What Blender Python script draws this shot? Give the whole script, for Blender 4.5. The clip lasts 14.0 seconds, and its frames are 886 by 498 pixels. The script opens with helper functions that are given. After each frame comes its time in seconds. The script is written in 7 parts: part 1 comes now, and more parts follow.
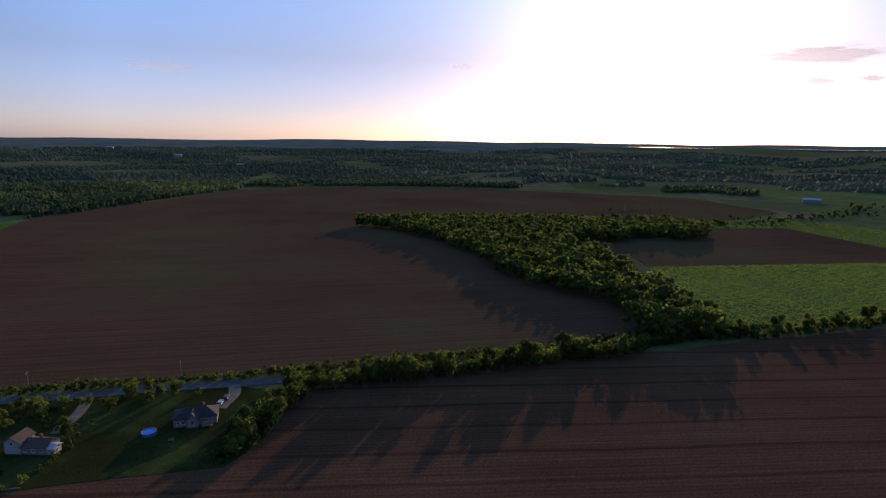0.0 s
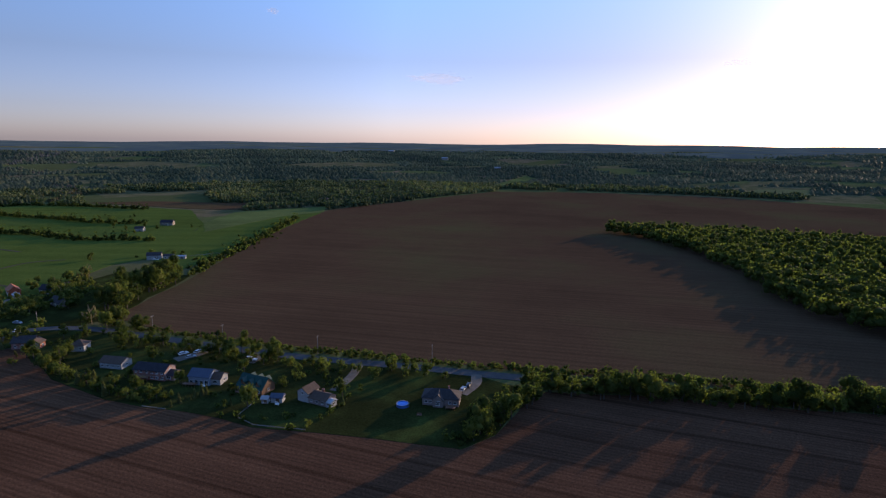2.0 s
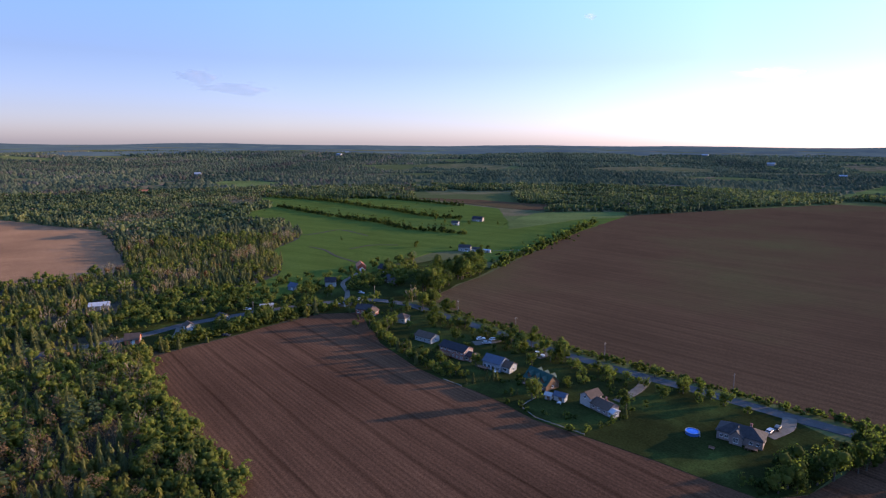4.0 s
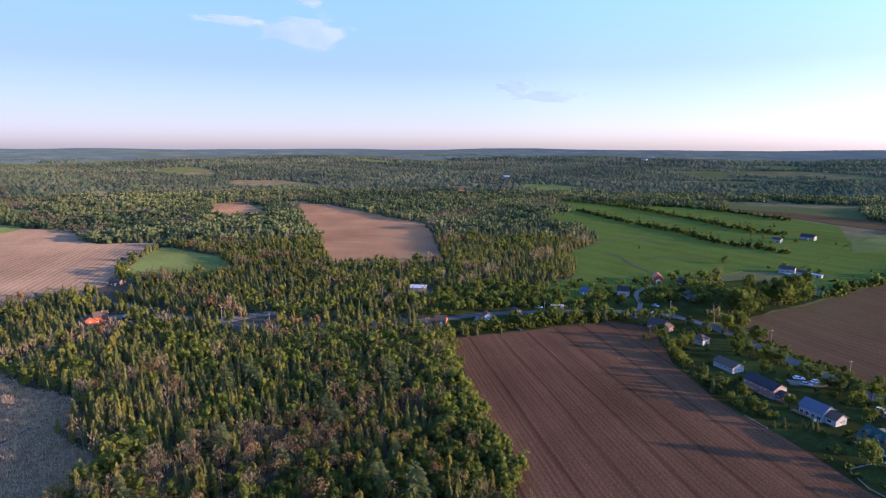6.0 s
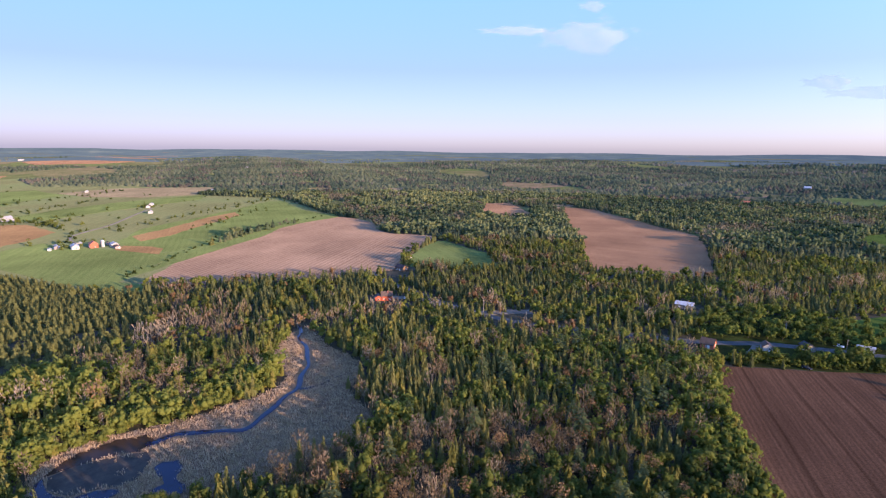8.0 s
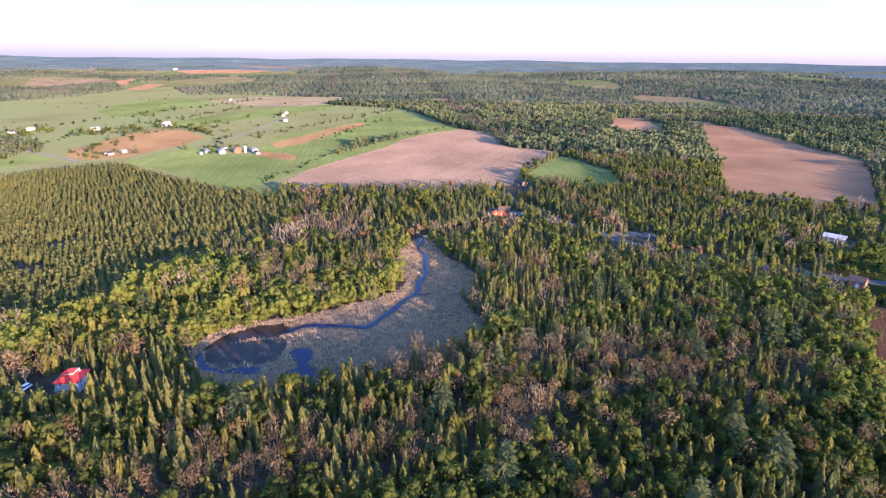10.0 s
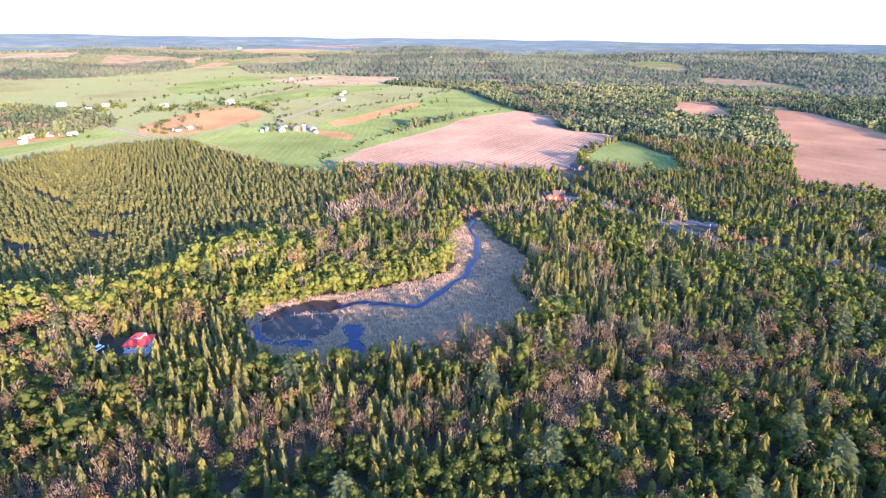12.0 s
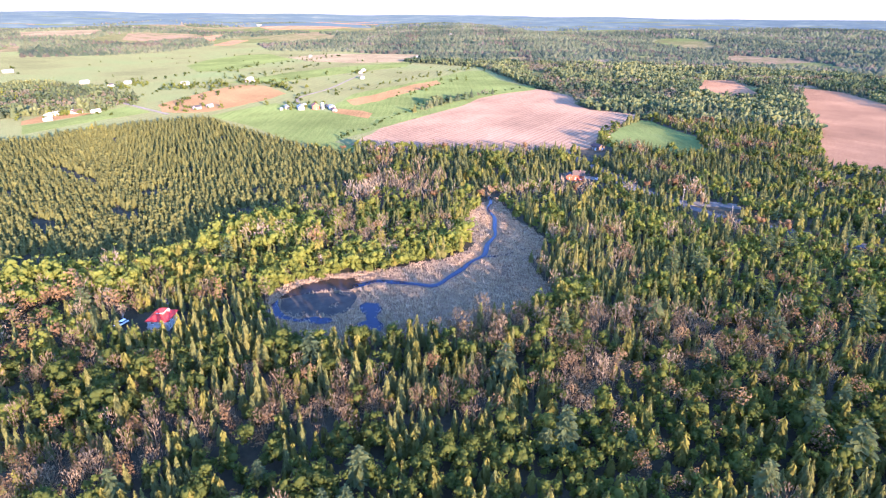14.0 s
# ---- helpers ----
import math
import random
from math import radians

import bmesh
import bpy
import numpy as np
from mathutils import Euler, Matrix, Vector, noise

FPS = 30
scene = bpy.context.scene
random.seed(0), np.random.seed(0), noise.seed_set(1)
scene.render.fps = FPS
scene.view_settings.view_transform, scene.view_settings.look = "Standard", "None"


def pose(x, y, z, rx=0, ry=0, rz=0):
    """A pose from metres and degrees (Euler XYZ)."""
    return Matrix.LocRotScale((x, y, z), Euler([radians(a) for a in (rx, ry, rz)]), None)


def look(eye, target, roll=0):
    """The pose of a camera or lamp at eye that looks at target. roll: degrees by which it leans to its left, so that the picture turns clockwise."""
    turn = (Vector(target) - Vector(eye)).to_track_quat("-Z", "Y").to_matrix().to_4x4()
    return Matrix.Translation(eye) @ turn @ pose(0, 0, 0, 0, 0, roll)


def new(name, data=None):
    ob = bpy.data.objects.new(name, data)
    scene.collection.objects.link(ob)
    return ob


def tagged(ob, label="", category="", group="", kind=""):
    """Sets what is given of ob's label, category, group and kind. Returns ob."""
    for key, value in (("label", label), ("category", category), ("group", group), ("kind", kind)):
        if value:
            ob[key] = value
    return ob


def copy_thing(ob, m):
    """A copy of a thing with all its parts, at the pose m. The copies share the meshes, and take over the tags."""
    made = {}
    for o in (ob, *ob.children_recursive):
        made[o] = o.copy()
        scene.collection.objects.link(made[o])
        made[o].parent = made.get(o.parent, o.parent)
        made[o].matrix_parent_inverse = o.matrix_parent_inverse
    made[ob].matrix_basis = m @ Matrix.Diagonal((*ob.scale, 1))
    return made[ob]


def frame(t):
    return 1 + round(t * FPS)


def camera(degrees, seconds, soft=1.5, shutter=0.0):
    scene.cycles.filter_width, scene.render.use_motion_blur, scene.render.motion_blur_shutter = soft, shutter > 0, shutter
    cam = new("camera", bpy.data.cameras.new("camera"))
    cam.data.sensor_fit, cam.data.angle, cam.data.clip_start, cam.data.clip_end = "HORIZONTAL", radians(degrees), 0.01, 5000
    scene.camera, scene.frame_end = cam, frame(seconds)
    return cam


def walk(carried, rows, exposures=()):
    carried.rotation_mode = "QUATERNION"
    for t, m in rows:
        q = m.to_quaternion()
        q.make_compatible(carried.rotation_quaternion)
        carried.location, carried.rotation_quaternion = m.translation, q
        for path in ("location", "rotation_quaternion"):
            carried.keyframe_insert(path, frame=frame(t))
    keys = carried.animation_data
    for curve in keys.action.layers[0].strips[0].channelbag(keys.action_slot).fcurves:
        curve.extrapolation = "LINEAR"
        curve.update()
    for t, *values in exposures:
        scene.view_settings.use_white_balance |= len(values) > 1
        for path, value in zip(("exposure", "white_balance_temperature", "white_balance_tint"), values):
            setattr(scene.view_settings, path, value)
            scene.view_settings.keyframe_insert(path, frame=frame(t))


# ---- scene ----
cam = camera(75.28, 14.0, soft=1.25)

PATH = [
    (0.0, pose(0, 0, 100, 79.21, 0, 0.00) @ pose(0, 0, 0, 0, 0, 0.63)),
    (0.5, pose(0, 0, 100, 79.25, 0, 3.95) @ pose(0, 0, 0, 0, 0, 0.59)),
    (1.0, pose(0, 0, 100, 79.28, 0, 10.51) @ pose(0, 0, 0, 0, 0, 0.60)),
    (1.5, pose(0, 0, 100, 79.34, 0, 17.39) @ pose(0, 0, 0, 0, 0, 0.54)),
    (2.0, pose(0, 0, 100, 79.41, 0, 24.70) @ pose(0, 0, 0, 0, 0, 0.53)),
    (2.5, pose(0, 0, 100, 79.47, 0, 32.22) @ pose(0, 0, 0, 0, 0, 0.52)),
    (3.0, pose(0, 0, 100, 79.53, 0, 39.40) @ pose(0, 0, 0, 0, 0, 0.54)),
    (5.5, pose(0, 0, 100, 79.85, 0, 76.26) @ pose(0, 0, 0, 0, 0, -0.08)),
    (6.0, pose(0, 0, 100, 79.97, 0, 83.31) @ pose(0, 0, 0, 0, 0, 0.11)),
    (6.5, pose(0, 0, 100, 80.04, 0, 89.91) @ pose(0, 0, 0, 0, 0, 0.22)),
    (7.0, pose(0, 0, 100, 80.11, 0, 96.64) @ pose(0, 0, 0, 0, 0, 0.33)),
    (7.5, pose(0, 0, 100, 80.18, 0, 103.29) @ pose(0, 0, 0, 0, 0, 0.45)),
    (8.0, pose(0, 0, 100, 80.24, 0, 109.30) @ pose(0, 0, 0, 0, 0, 0.56)),
    (8.5, pose(0, 0, 100, 79.59, 0, 114.87) @ pose(0, 0, 0, 0, 0, 0.77)),
    (9.0, pose(0, 0, 100, 75.87, 0, 117.08) @ pose(0, 0, 0, 0, 0, 0.88)),
    (11.5, pose(0, 0, 100, 69.77, 0, 125.82) @ pose(0, 0, 0, 0, 0, 0.70)),
    (12.0, pose(0, 0, 100, 69.79, 0, 126.67) @ pose(0, 0, 0, 0, 0, 0.71)),
    (12.5, pose(0, 0, 100, 69.80, 0, 126.96) @ pose(0, 0, 0, 0, 0, 0.71)),
    (13.0, pose(0, 0, 100, 69.81, 0, 127.41) @ pose(0, 0, 0, 0, 0, 0.71)),
    (13.5, pose(0, 0, 100, 69.46, 0, 127.72) @ pose(0, 0, 0, 0, 0, 0.70)),
    (14.0, pose(0, 0, 100, 67.74, 0, 128.54) @ pose(0, 0, 0, 0, 0, 0.62)),
]
EXPOSURES = [(0.0, 0.1, 6150, 23), (1.5, 0.23, 6050, 23), (3.0, 0.8, 5980, 25), (5.5, 1.47, 5880, 28), (8.5, 1.6, 5800, 31), (9.2, 1.74, 5750, 32), (11.3, 2.66, 5600, 32), (14.0, 2.79, 5480, 32)]
walk(cam, PATH, EXPOSURES)

# ---- daylight: low sun ahead and to the side of the first view ----
SUN_AZ, SUN_EL = 20.0, 8.9  # degrees clockwise from +y, above the level
world = bpy.data.worlds.new("sky")
scene.world = world
world.use_nodes = True
wn = world.node_tree.nodes
sky = wn.new("ShaderNodeTexSky")
sky.sky_type, sky.sun_disc = "NISHITA", False
sky.sun_elevation, sky.sun_rotation = radians(SUN_EL), radians(SUN_AZ)
sky.altitude, sky.air_density, sky.dust_density, sky.ozone_density = 300, 1.0, 0.9, 1.6
warm = wn.new("ShaderNodeMix")
warm.data_type, warm.blend_type = "RGBA", "MULTIPLY"
warm.inputs[0].default_value, warm.inputs[7].default_value = 1.0, (0.96, 0.985, 1.12, 1)
world.node_tree.links.new(sky.outputs[0], warm.inputs[6])
# evening haze low down: the sky is dimmer and more lavender towards the horizon than a clear one
up = wn.new("ShaderNodeSeparateXYZ")
world.node_tree.links.new(wn.new("ShaderNodeTexCoord").outputs["Generated"], up.inputs[0])
haze = wn.new("ShaderNodeValToRGB")
haze.color_ramp.elements[0].position, haze.color_ramp.elements[0].color = 0.0, (0.68, 0.72, 1.15, 1)
haze.color_ramp.elements[1].position, haze.color_ramp.elements[1].color = 0.5, (1.05, 1.38, 1.55, 1)
for at, tone in ((0.05, (0.605, 0.61, 0.88, 1)), (0.13, (0.572, 0.575, 0.712, 1))):
    haze.color_ramp.elements.new(at).color = tone
world.node_tree.links.new(up.outputs[2], haze.inputs[0])
veil = wn.new("ShaderNodeMix")
veil.data_type, veil.blend_type = "RGBA", "MULTIPLY"
veil.inputs[0].default_value = 1.0
world.node_tree.links.new(haze.outputs[0], veil.inputs[7])
world.node_tree.links.new(warm.outputs[2], veil.inputs[6])
# thin haze scatters the sun forward: the whole half of the sky on the sun's side is brighter
side = wn.new("ShaderNodeVectorMath")
side.operation = "DOT_PRODUCT"
side.inputs[1].default_value = (math.sin(radians(SUN_AZ)), math.cos(radians(SUN_AZ)), 0.0)
world.node_tree.links.new(up.inputs[0].links[0].from_socket, side.inputs[0])
spread = wn.new("ShaderNodeMapRange")
spread.inputs[1].default_value, spread.inputs[2].default_value = -1.0, 1.0
world.node_tree.links.new(side.outputs["Value"], spread.inputs[0])
glow = wn.new("ShaderNodeValToRGB")
glow.color_ramp.elements[0].position, glow.color_ramp.elements[0].color = 0.0, (0.70, 0.70, 0.77, 1)
glow.color_ramp.elements[1].position, glow.color_ramp.elements[1].color = 1.0, (0.95, 0.95, 0.95, 1)
for at, tone in ((0.5, (1.5, 1.5, 1.46, 1)), (0.82, (1.55, 1.6, 1.62, 1))):
    glow.color_ramp.elements.new(at).color = tone
world.node_tree.links.new(spread.outputs[0], glow.inputs[0])
bright = wn.new("ShaderNodeMix")
bright.data_type, bright.blend_type = "RGBA", "MULTIPLY"
bright.inputs[0].default_value = 1.0
world.node_tree.links.new(veil.outputs[2], bright.inputs[6])
world.node_tree.links.new(glow.outputs[0], bright.inputs[7])
world.node_tree.links.new(bright.outputs[2], wn["Background"].inputs[0])
wn["Background"].inputs[1].default_value = 0.118
lamp = bpy.data.lights.new("sun", "SUN")
lamp.energy, lamp.angle, lamp.color = 5.0, radians(0.6), (1.0, 0.73, 0.41)
sun = new("sun", lamp)
sun.matrix_world = look((0, 0, 0), (-math.sin(radians(SUN_AZ)) * math.cos(radians(SUN_EL)),
                                    -math.cos(radians(SUN_AZ)) * math.cos(radians(SUN_EL)), -math.sin(radians(SUN_EL))))

# ---- materials ----
def base(name, rough=0.8, spec=0.2):
    m = bpy.data.materials.new(name)
    m.use_nodes = True
    n, l = m.node_tree.nodes, m.node_tree.links
    b = n["Principled BSDF"]
    b.inputs["Roughness"].default_value = rough
    b.inputs["Specular IOR Level"].default_value = spec
    b.inputs["Diffuse Roughness"].default_value = 0.35
    return m, n, l, b


def noise_node(n, l, vec, scale, detail=4.0, rough=0.6):
    t = n.new("ShaderNodeTexNoise")
    t.inputs["Scale"].default_value, t.inputs["Detail"].default_value, t.inputs["Roughness"].default_value = scale, detail, rough
    l.new(vec, t.inputs["Vector"])
    return t.outputs[0]


def ramp_node(n, l, fac, stops):
    r = n.new("ShaderNodeValToRGB")
    while len(r.color_ramp.elements) < len(stops):
        r.color_ramp.elements.new(0.5)
    for e, (p, c) in zip(r.color_ramp.elements, stops):
        e.position, e.color = p, (*c, 1)
    l.new(fac, r.inputs[0])
    return r.outputs[0]


def mix_node(n, l, kind, fac, a, b):
    x = n.new("ShaderNodeMix")
    x.data_type, x.blend_type = "RGBA", kind
    for i, v in ((0, fac), (6, a), (7, b)):
        if isinstance(v, (int, float)):
            x.inputs[i].default_value = v
        elif isinstance(v, tuple):
            x.inputs[i].default_value = (*v, 1)
        else:
            l.new(v, x.inputs[i])
    return x.outputs[2]


def math_node(n, l, op, a, b=0.0):
    x = n.new("ShaderNodeMath")
    x.operation = op
    for i, v in ((0, a), (1, b)):
        if isinstance(v, (int, float)):
            x.inputs[i].default_value = v
        else:
            l.new(v, x.inputs[i])
    return x.outputs[0]


def bump_node(n, l, b, height, strength, distance):
    u = n.new("ShaderNodeBump")
    u.inputs["Strength"].default_value, u.inputs["Distance"].default_value = strength, distance
    l.new(height, u.inputs["Height"])
    l.new(u.outputs[0], b.inputs["Normal"])


def surface(name, dark, light, scale=3.0, fine=25.0, rough=0.8, bump=0.3, depth=0.02, metal=0.0):
    """A plain worn surface: broad stains and fine grain."""
    m, n, l, b = base(name, rough)
    v = n.new("ShaderNodeTexCoord").outputs["Object"]
    a, g = noise_node(n, l, v, scale), noise_node(n, l, v, fine, 3)
    c = ramp_node(n, l, a, [(0.3, dark), (0.7, light)])
    c = mix_node(n, l, "MULTIPLY", 0.5, c, ramp_node(n, l, g, [(0.3, (0.55, 0.55, 0.55)), (0.65, (1.2, 1.2, 1.2))]))
    l.new(c, b.inputs["Base Color"])
    b.inputs["Metallic"].default_value = metal
    bump_node(n, l, b, g, bump, depth)
    return m


def field_mat(name, dark, light, angle, rows, weight, tram=0.0, patch=0.012, green=None, depth=0.12):
    """Farmed land: rows along one heading, wheel tracks, broad damp and dry patches, clods."""
    m, n, l, b = base(name, 0.95, 0.0)
    v = n.new("ShaderNodeTexCoord").outputs["Object"]
    mp = n.new("ShaderNodeMapping")
    mp.inputs["Rotation"].default_value = (0, 0, radians(-angle))
    l.new(v, mp.inputs[0])
    flat = n.new("ShaderNodeMapping")
    flat.inputs["Scale"].default_value = (0.02, 1.0, 1.0)
    l.new(mp.outputs[0], flat.inputs[0])
    w = n.new("ShaderNodeTexWave")
    w.bands_direction, w.wave_profile = "Y", "SIN"
    w.inputs["Scale"].default_value = 0.314 / rows
    w.inputs["Distortion"].default_value, w.inputs["Detail"].default_value, w.inputs["Detail Scale"].default_value = 1.2, 3, 0.6
    l.new(mp.outputs[0], w.inputs[0])
    streak = math_node(n, l, "ADD", math_node(n, l, "MULTIPLY", noise_node(n, l, flat.outputs[0], 0.16, 4, 0.6), 0.42), math_node(n, l, "MULTIPLY", noise_node(n, l, flat.outputs[0], 1.1, 4, 0.75), 0.58))
    broad = noise_node(n, l, v, patch, 5, 0.55)
    clod = noise_node(n, l, v, 1.4, 4, 0.7)
    mixv = math_node(n, l, "ADD", math_node(n, l, "MULTIPLY", w.outputs["Fac"], weight), math_node(n, l, "MULTIPLY", streak, 1.0 - weight))
    c = ramp_node(n, l, mixv, [(0.25, dark), (0.72, light)])
    if green:
        c = mix_node(n, l, "MIX", ramp_node(n, l, broad, [(0.47, (0, 0, 0)), (0.68, (0.75, 0.75, 0.75))]), c, green)
    c = mix_node(n, l, "MULTIPLY", 0.8, c, ramp_node(n, l, broad, [(0.3, (0.68, 0.66, 0.66)), (0.7, (1.25, 1.22, 1.18))]))
    c = mix_node(n, l, "MULTIPLY", 0.9, c, ramp_node(n, l, clod, [(0.3, (0.55, 0.55, 0.55)), (0.7, (1.38, 1.38, 1.38))]))
    if tram:
        t = n.new("ShaderNodeTexWave")
        t.bands_direction, t.wave_profile = "Y", "SIN"
        t.inputs["Scale"].default_value = 0.314 / tram
        t.inputs["Distortion"].default_value = 0.5
        l.new(mp.outputs[0], t.inputs[0])
        c = mix_node(n, l, "MULTIPLY", 0.62, c, ramp_node(n, l, t.outputs["Fac"], [(0.0, (0.4, 0.4, 0.4)), (0.035, (1, 1, 1))]))
    l.new(c, b.inputs["Base Color"])
    bump_node(n, l, b, math_node(n, l, "ADD", clod, math_node(n, l, "MULTIPLY", w.outputs["Fac"], weight)), 0.6, depth)
    return m


def leaf_mat(name, dark, mid, light, glow=0.25):
    """Foliage: colour by tree (tint) with leaf-scale variation, some light let through."""
    m, n, l, b = base(name, 0.8, 0.03)
    v = n.new("ShaderNodeTexCoord").outputs["Object"]
    at = n.new("ShaderNodeAttribute")
    at.attribute_name = "tint"
    info = n.new("ShaderNodeObjectInfo")
    f = math_node(n, l, "ADD", at.outputs["Fac"], math_node(n, l, "MULTIPLY", math_node(n, l, "SUBTRACT", info.outputs["Random"], 0.5), 0.55))
    g = noise_node(n, l, v, 0.9, 4, 0.7)
    f = math_node(n, l, "ADD", f, math_node(n, l, "MULTIPLY", math_node(n, l, "SUBTRACT", g, 0.5), 0.55))
    c = ramp_node(n, l, f, [(0.1, dark), (0.5, mid), (0.95, light)])
    l.new(c, b.inputs["Base Color"])
    bump_node(n, l, b, noise_node(n, l, v, 1.7, 3, 0.7), 0.8, 0.5)
    tr = n.new("ShaderNodeBsdfTranslucent")
    l.new(mix_node(n, l, "MULTIPLY", 1.0, c, (0.95, 1.18, 0.7)), tr.inputs[0])
    mx = n.new("ShaderNodeMixShader")
    mx.inputs[0].default_value = glow
    l.new(b.outputs[0], mx.inputs[1])
    l.new(tr.outputs[0], mx.inputs[2])
    l.new(mx.outputs[0], n["Material Output"].inputs[0])
    return m


SPRUCE = leaf_mat("spruce_needles", (0.070, 0.082, 0.038), (0.122, 0.126, 0.045), (0.164, 0.154, 0.052), 0.4)
PINE = leaf_mat("pine_needles", (0.062, 0.084, 0.044), (0.100, 0.122, 0.052), (0.145, 0.155, 0.060), 0.4)
CEDAR = leaf_mat("cedar_sprays", (0.100, 0.094, 0.025), (0.160, 0.146, 0.036), (0.206, 0.182, 0.046), 0.42)
LEAVES = leaf_mat("young_leaves", (0.080, 0.098, 0.027), (0.138, 0.152, 0.036), (0.188, 0.202, 0.046), 0.55)
DARK_LEAVES = leaf_mat("woodland_leaves", (0.046, 0.064, 0.020), (0.088, 0.108, 0.028), (0.142, 0.150, 0.040), 0.62)
BUDS = leaf_mat("reddish_buds", (0.118, 0.071, 0.040), (0.182, 0.111, 0.060), (0.252, 0.162, 0.090), 0.45)
TWIGS = leaf_mat("bare_twigs", (0.128, 0.090, 0.060), (0.196, 0.141, 0.095), (0.288, 0.222, 0.165), 0.4)
PLANTATION = leaf_mat("plantation_needles", (0.074, 0.079, 0.030), (0.126, 0.126, 0.043), (0.176, 0.165, 0.054), 0.36)
BARK = surface("bark", (0.05, 0.04, 0.03), (0.13, 0.11, 0.09), 2.0, 12.0, 0.9, 0.5, 0.03)
BIRCH = surface("birch_bark", (0.30, 0.28, 0.25), (0.55, 0.52, 0.48), 1.5, 9.0, 0.8)

PLOUGHED = field_mat("ploughed_soil", (0.052, 0.028, 0.017), (0.146, 0.076, 0.044), 4.0, 1.9, 0.11, 17.0)
SOIL_GREEN = field_mat("sprouting_soil", (0.062, 0.037, 0.022), (0.128, 0.079, 0.045), 11.0, 5.0, 0.10, 0.0, 0.006, (0.070, 0.064, 0.028))
STUBBLE_MAT = field_mat("pale_stubble", (0.158, 0.100, 0.065), (0.279, 0.193, 0.130), 8.0, 4.6, 0.24)
PINK_SOIL = field_mat("dry_pink_soil", (0.176, 0.099, 0.056), (0.273, 0.164, 0.097), 70.0, 4.0, 0.15)
RED_SOIL = field_mat("red_soil", (0.150, 0.094, 0.046), (0.235, 0.152, 0.073), 40.0, 4.0, 0.08)
GRASS_FIELD = field_mat("spring_crop", (0.078, 0.112, 0.034), (0.130, 0.158, 0.056), 40.0, 6.0, 0.08)
PASTURE_MAT = field_mat("pasture_grass", (0.054, 0.090, 0.018), (0.106, 0.144, 0.032), 25.0, 30.0, 0.1, 0.0, 0.011, (0.050, 0.078, 0.022))
HAY_MAT = field_mat("meadow_grass", (0.104, 0.120, 0.050), (0.166, 0.172, 0.082), 30.0, 9.0, 0.12, 0.0, 0.006, (0.085, 0.118, 0.05))
STRAW_MAT = field_mat("dry_straw", (0.135, 0.112, 0.066), (0.205, 0.17, 0.105), 20.0, 7.0, 0.12)
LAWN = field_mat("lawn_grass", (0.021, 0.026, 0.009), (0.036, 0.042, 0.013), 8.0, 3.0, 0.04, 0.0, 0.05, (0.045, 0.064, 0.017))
MARSH_MAT = field_mat("dry_reeds", (0.095, 0.066, 0.043), (0.23, 0.157, 0.10), 50.0, 3.0, 0.1, 0.0, 0.032, (0.10, 0.078, 0.05), 0.25)
ASPHALT = surface("asphalt", (0.05, 0.05, 0.052), (0.082, 0.08, 0.08), 0.2, 6.0, 0.85)
GRAVEL = surface("gravel", (0.09, 0.077, 0.064), (0.16, 0.14, 0.12), 0.3, 5.0, 0.9)


def water_mat(name, tone, rough, gloss=0.5):
    m, n, l, b = base(name, rough)
    b.inputs["Base Color"].default_value = (*tone, 1)
    b.inputs["IOR"].default_value, b.inputs["Specular IOR Level"].default_value = 1.33, gloss
    v = n.new("ShaderNodeTexCoord").outputs["Object"]
    bump_node(n, l, b, noise_node(n, l, v, 1.2, 3), 0.06, 0.05)
    return m


# part of the sky's blue reflection is put into the base colour
WATER = water_mat("stream_water", (0.005, 0.008, 0.030), 0.06, 0.26)
# the bank trees' brown reflection is put into this base colour
REFLECTED_BROWN = water_mat("water_painted_reflection", (0.030, 0.019, 0.014), 0.2, 0.1)
LAKE_WATER = water_mat("lake_surface", (0.03, 0.04, 0.05), 0.12)


def land_mat():
    """Far country: a patchwork of meadow, wood floor, scrub and bare soil."""
    m, n, l, b = base("open_country", 0.95, 0.0)
    v = n.new("ShaderNodeTexCoord").outputs["Object"]
    cell = n.new("ShaderNodeTexVoronoi")
    cell.inputs["Scale"].default_value = 0.0042
    l.new(v, cell.inputs["Vector"])
    pick = n.new("ShaderNodeSeparateColor")
    l.new(cell.outputs["Color"], pick.inputs[0])
    c = ramp_node(n, l, pick.outputs[0], [(0.0, (0.09, 0.115, 0.04)), (0.25, (0.12, 0.135, 0.055)), (0.5, (0.08, 0.09, 0.036)),
                                         (0.75, (0.15, 0.13, 0.07)), (1.0, (0.18, 0.125, 0.085))])
    scrub = noise_node(n, l, v, 0.03, 6, 0.7)
    c = mix_node(n, l, "MIX", ramp_node(n, l, scrub, [(0.42, (0, 0, 0)), (0.6, (0.8, 0.8, 0.8))]), c, (0.075, 0.085, 0.034))
    c = mix_node(n, l, "MULTIPLY", 0.6, c, ramp_node(n, l, noise_node(n, l, v, 0.5, 5, 0.7), [(0.3, (0.6, 0.6, 0.6)), (0.7, (1.3, 1.3, 1.3))]))
    l.new(c, b.inputs["Base Color"])
    bump_node(n, l, b, noise_node(n, l, v, 0.8, 4), 0.5, 0.2)
    return m


LAND = land_mat()
MUD = surface("wet_mud", (0.018, 0.016, 0.014), (0.055, 0.045, 0.034), 0.25, 1.6, 0.7, 0.5, 0.1)
FLOOR = surface("forest_floor", (0.022, 0.021, 0.011), (0.062, 0.048, 0.027), 0.09, 0.8, 0.95, 0.6, 0.2)

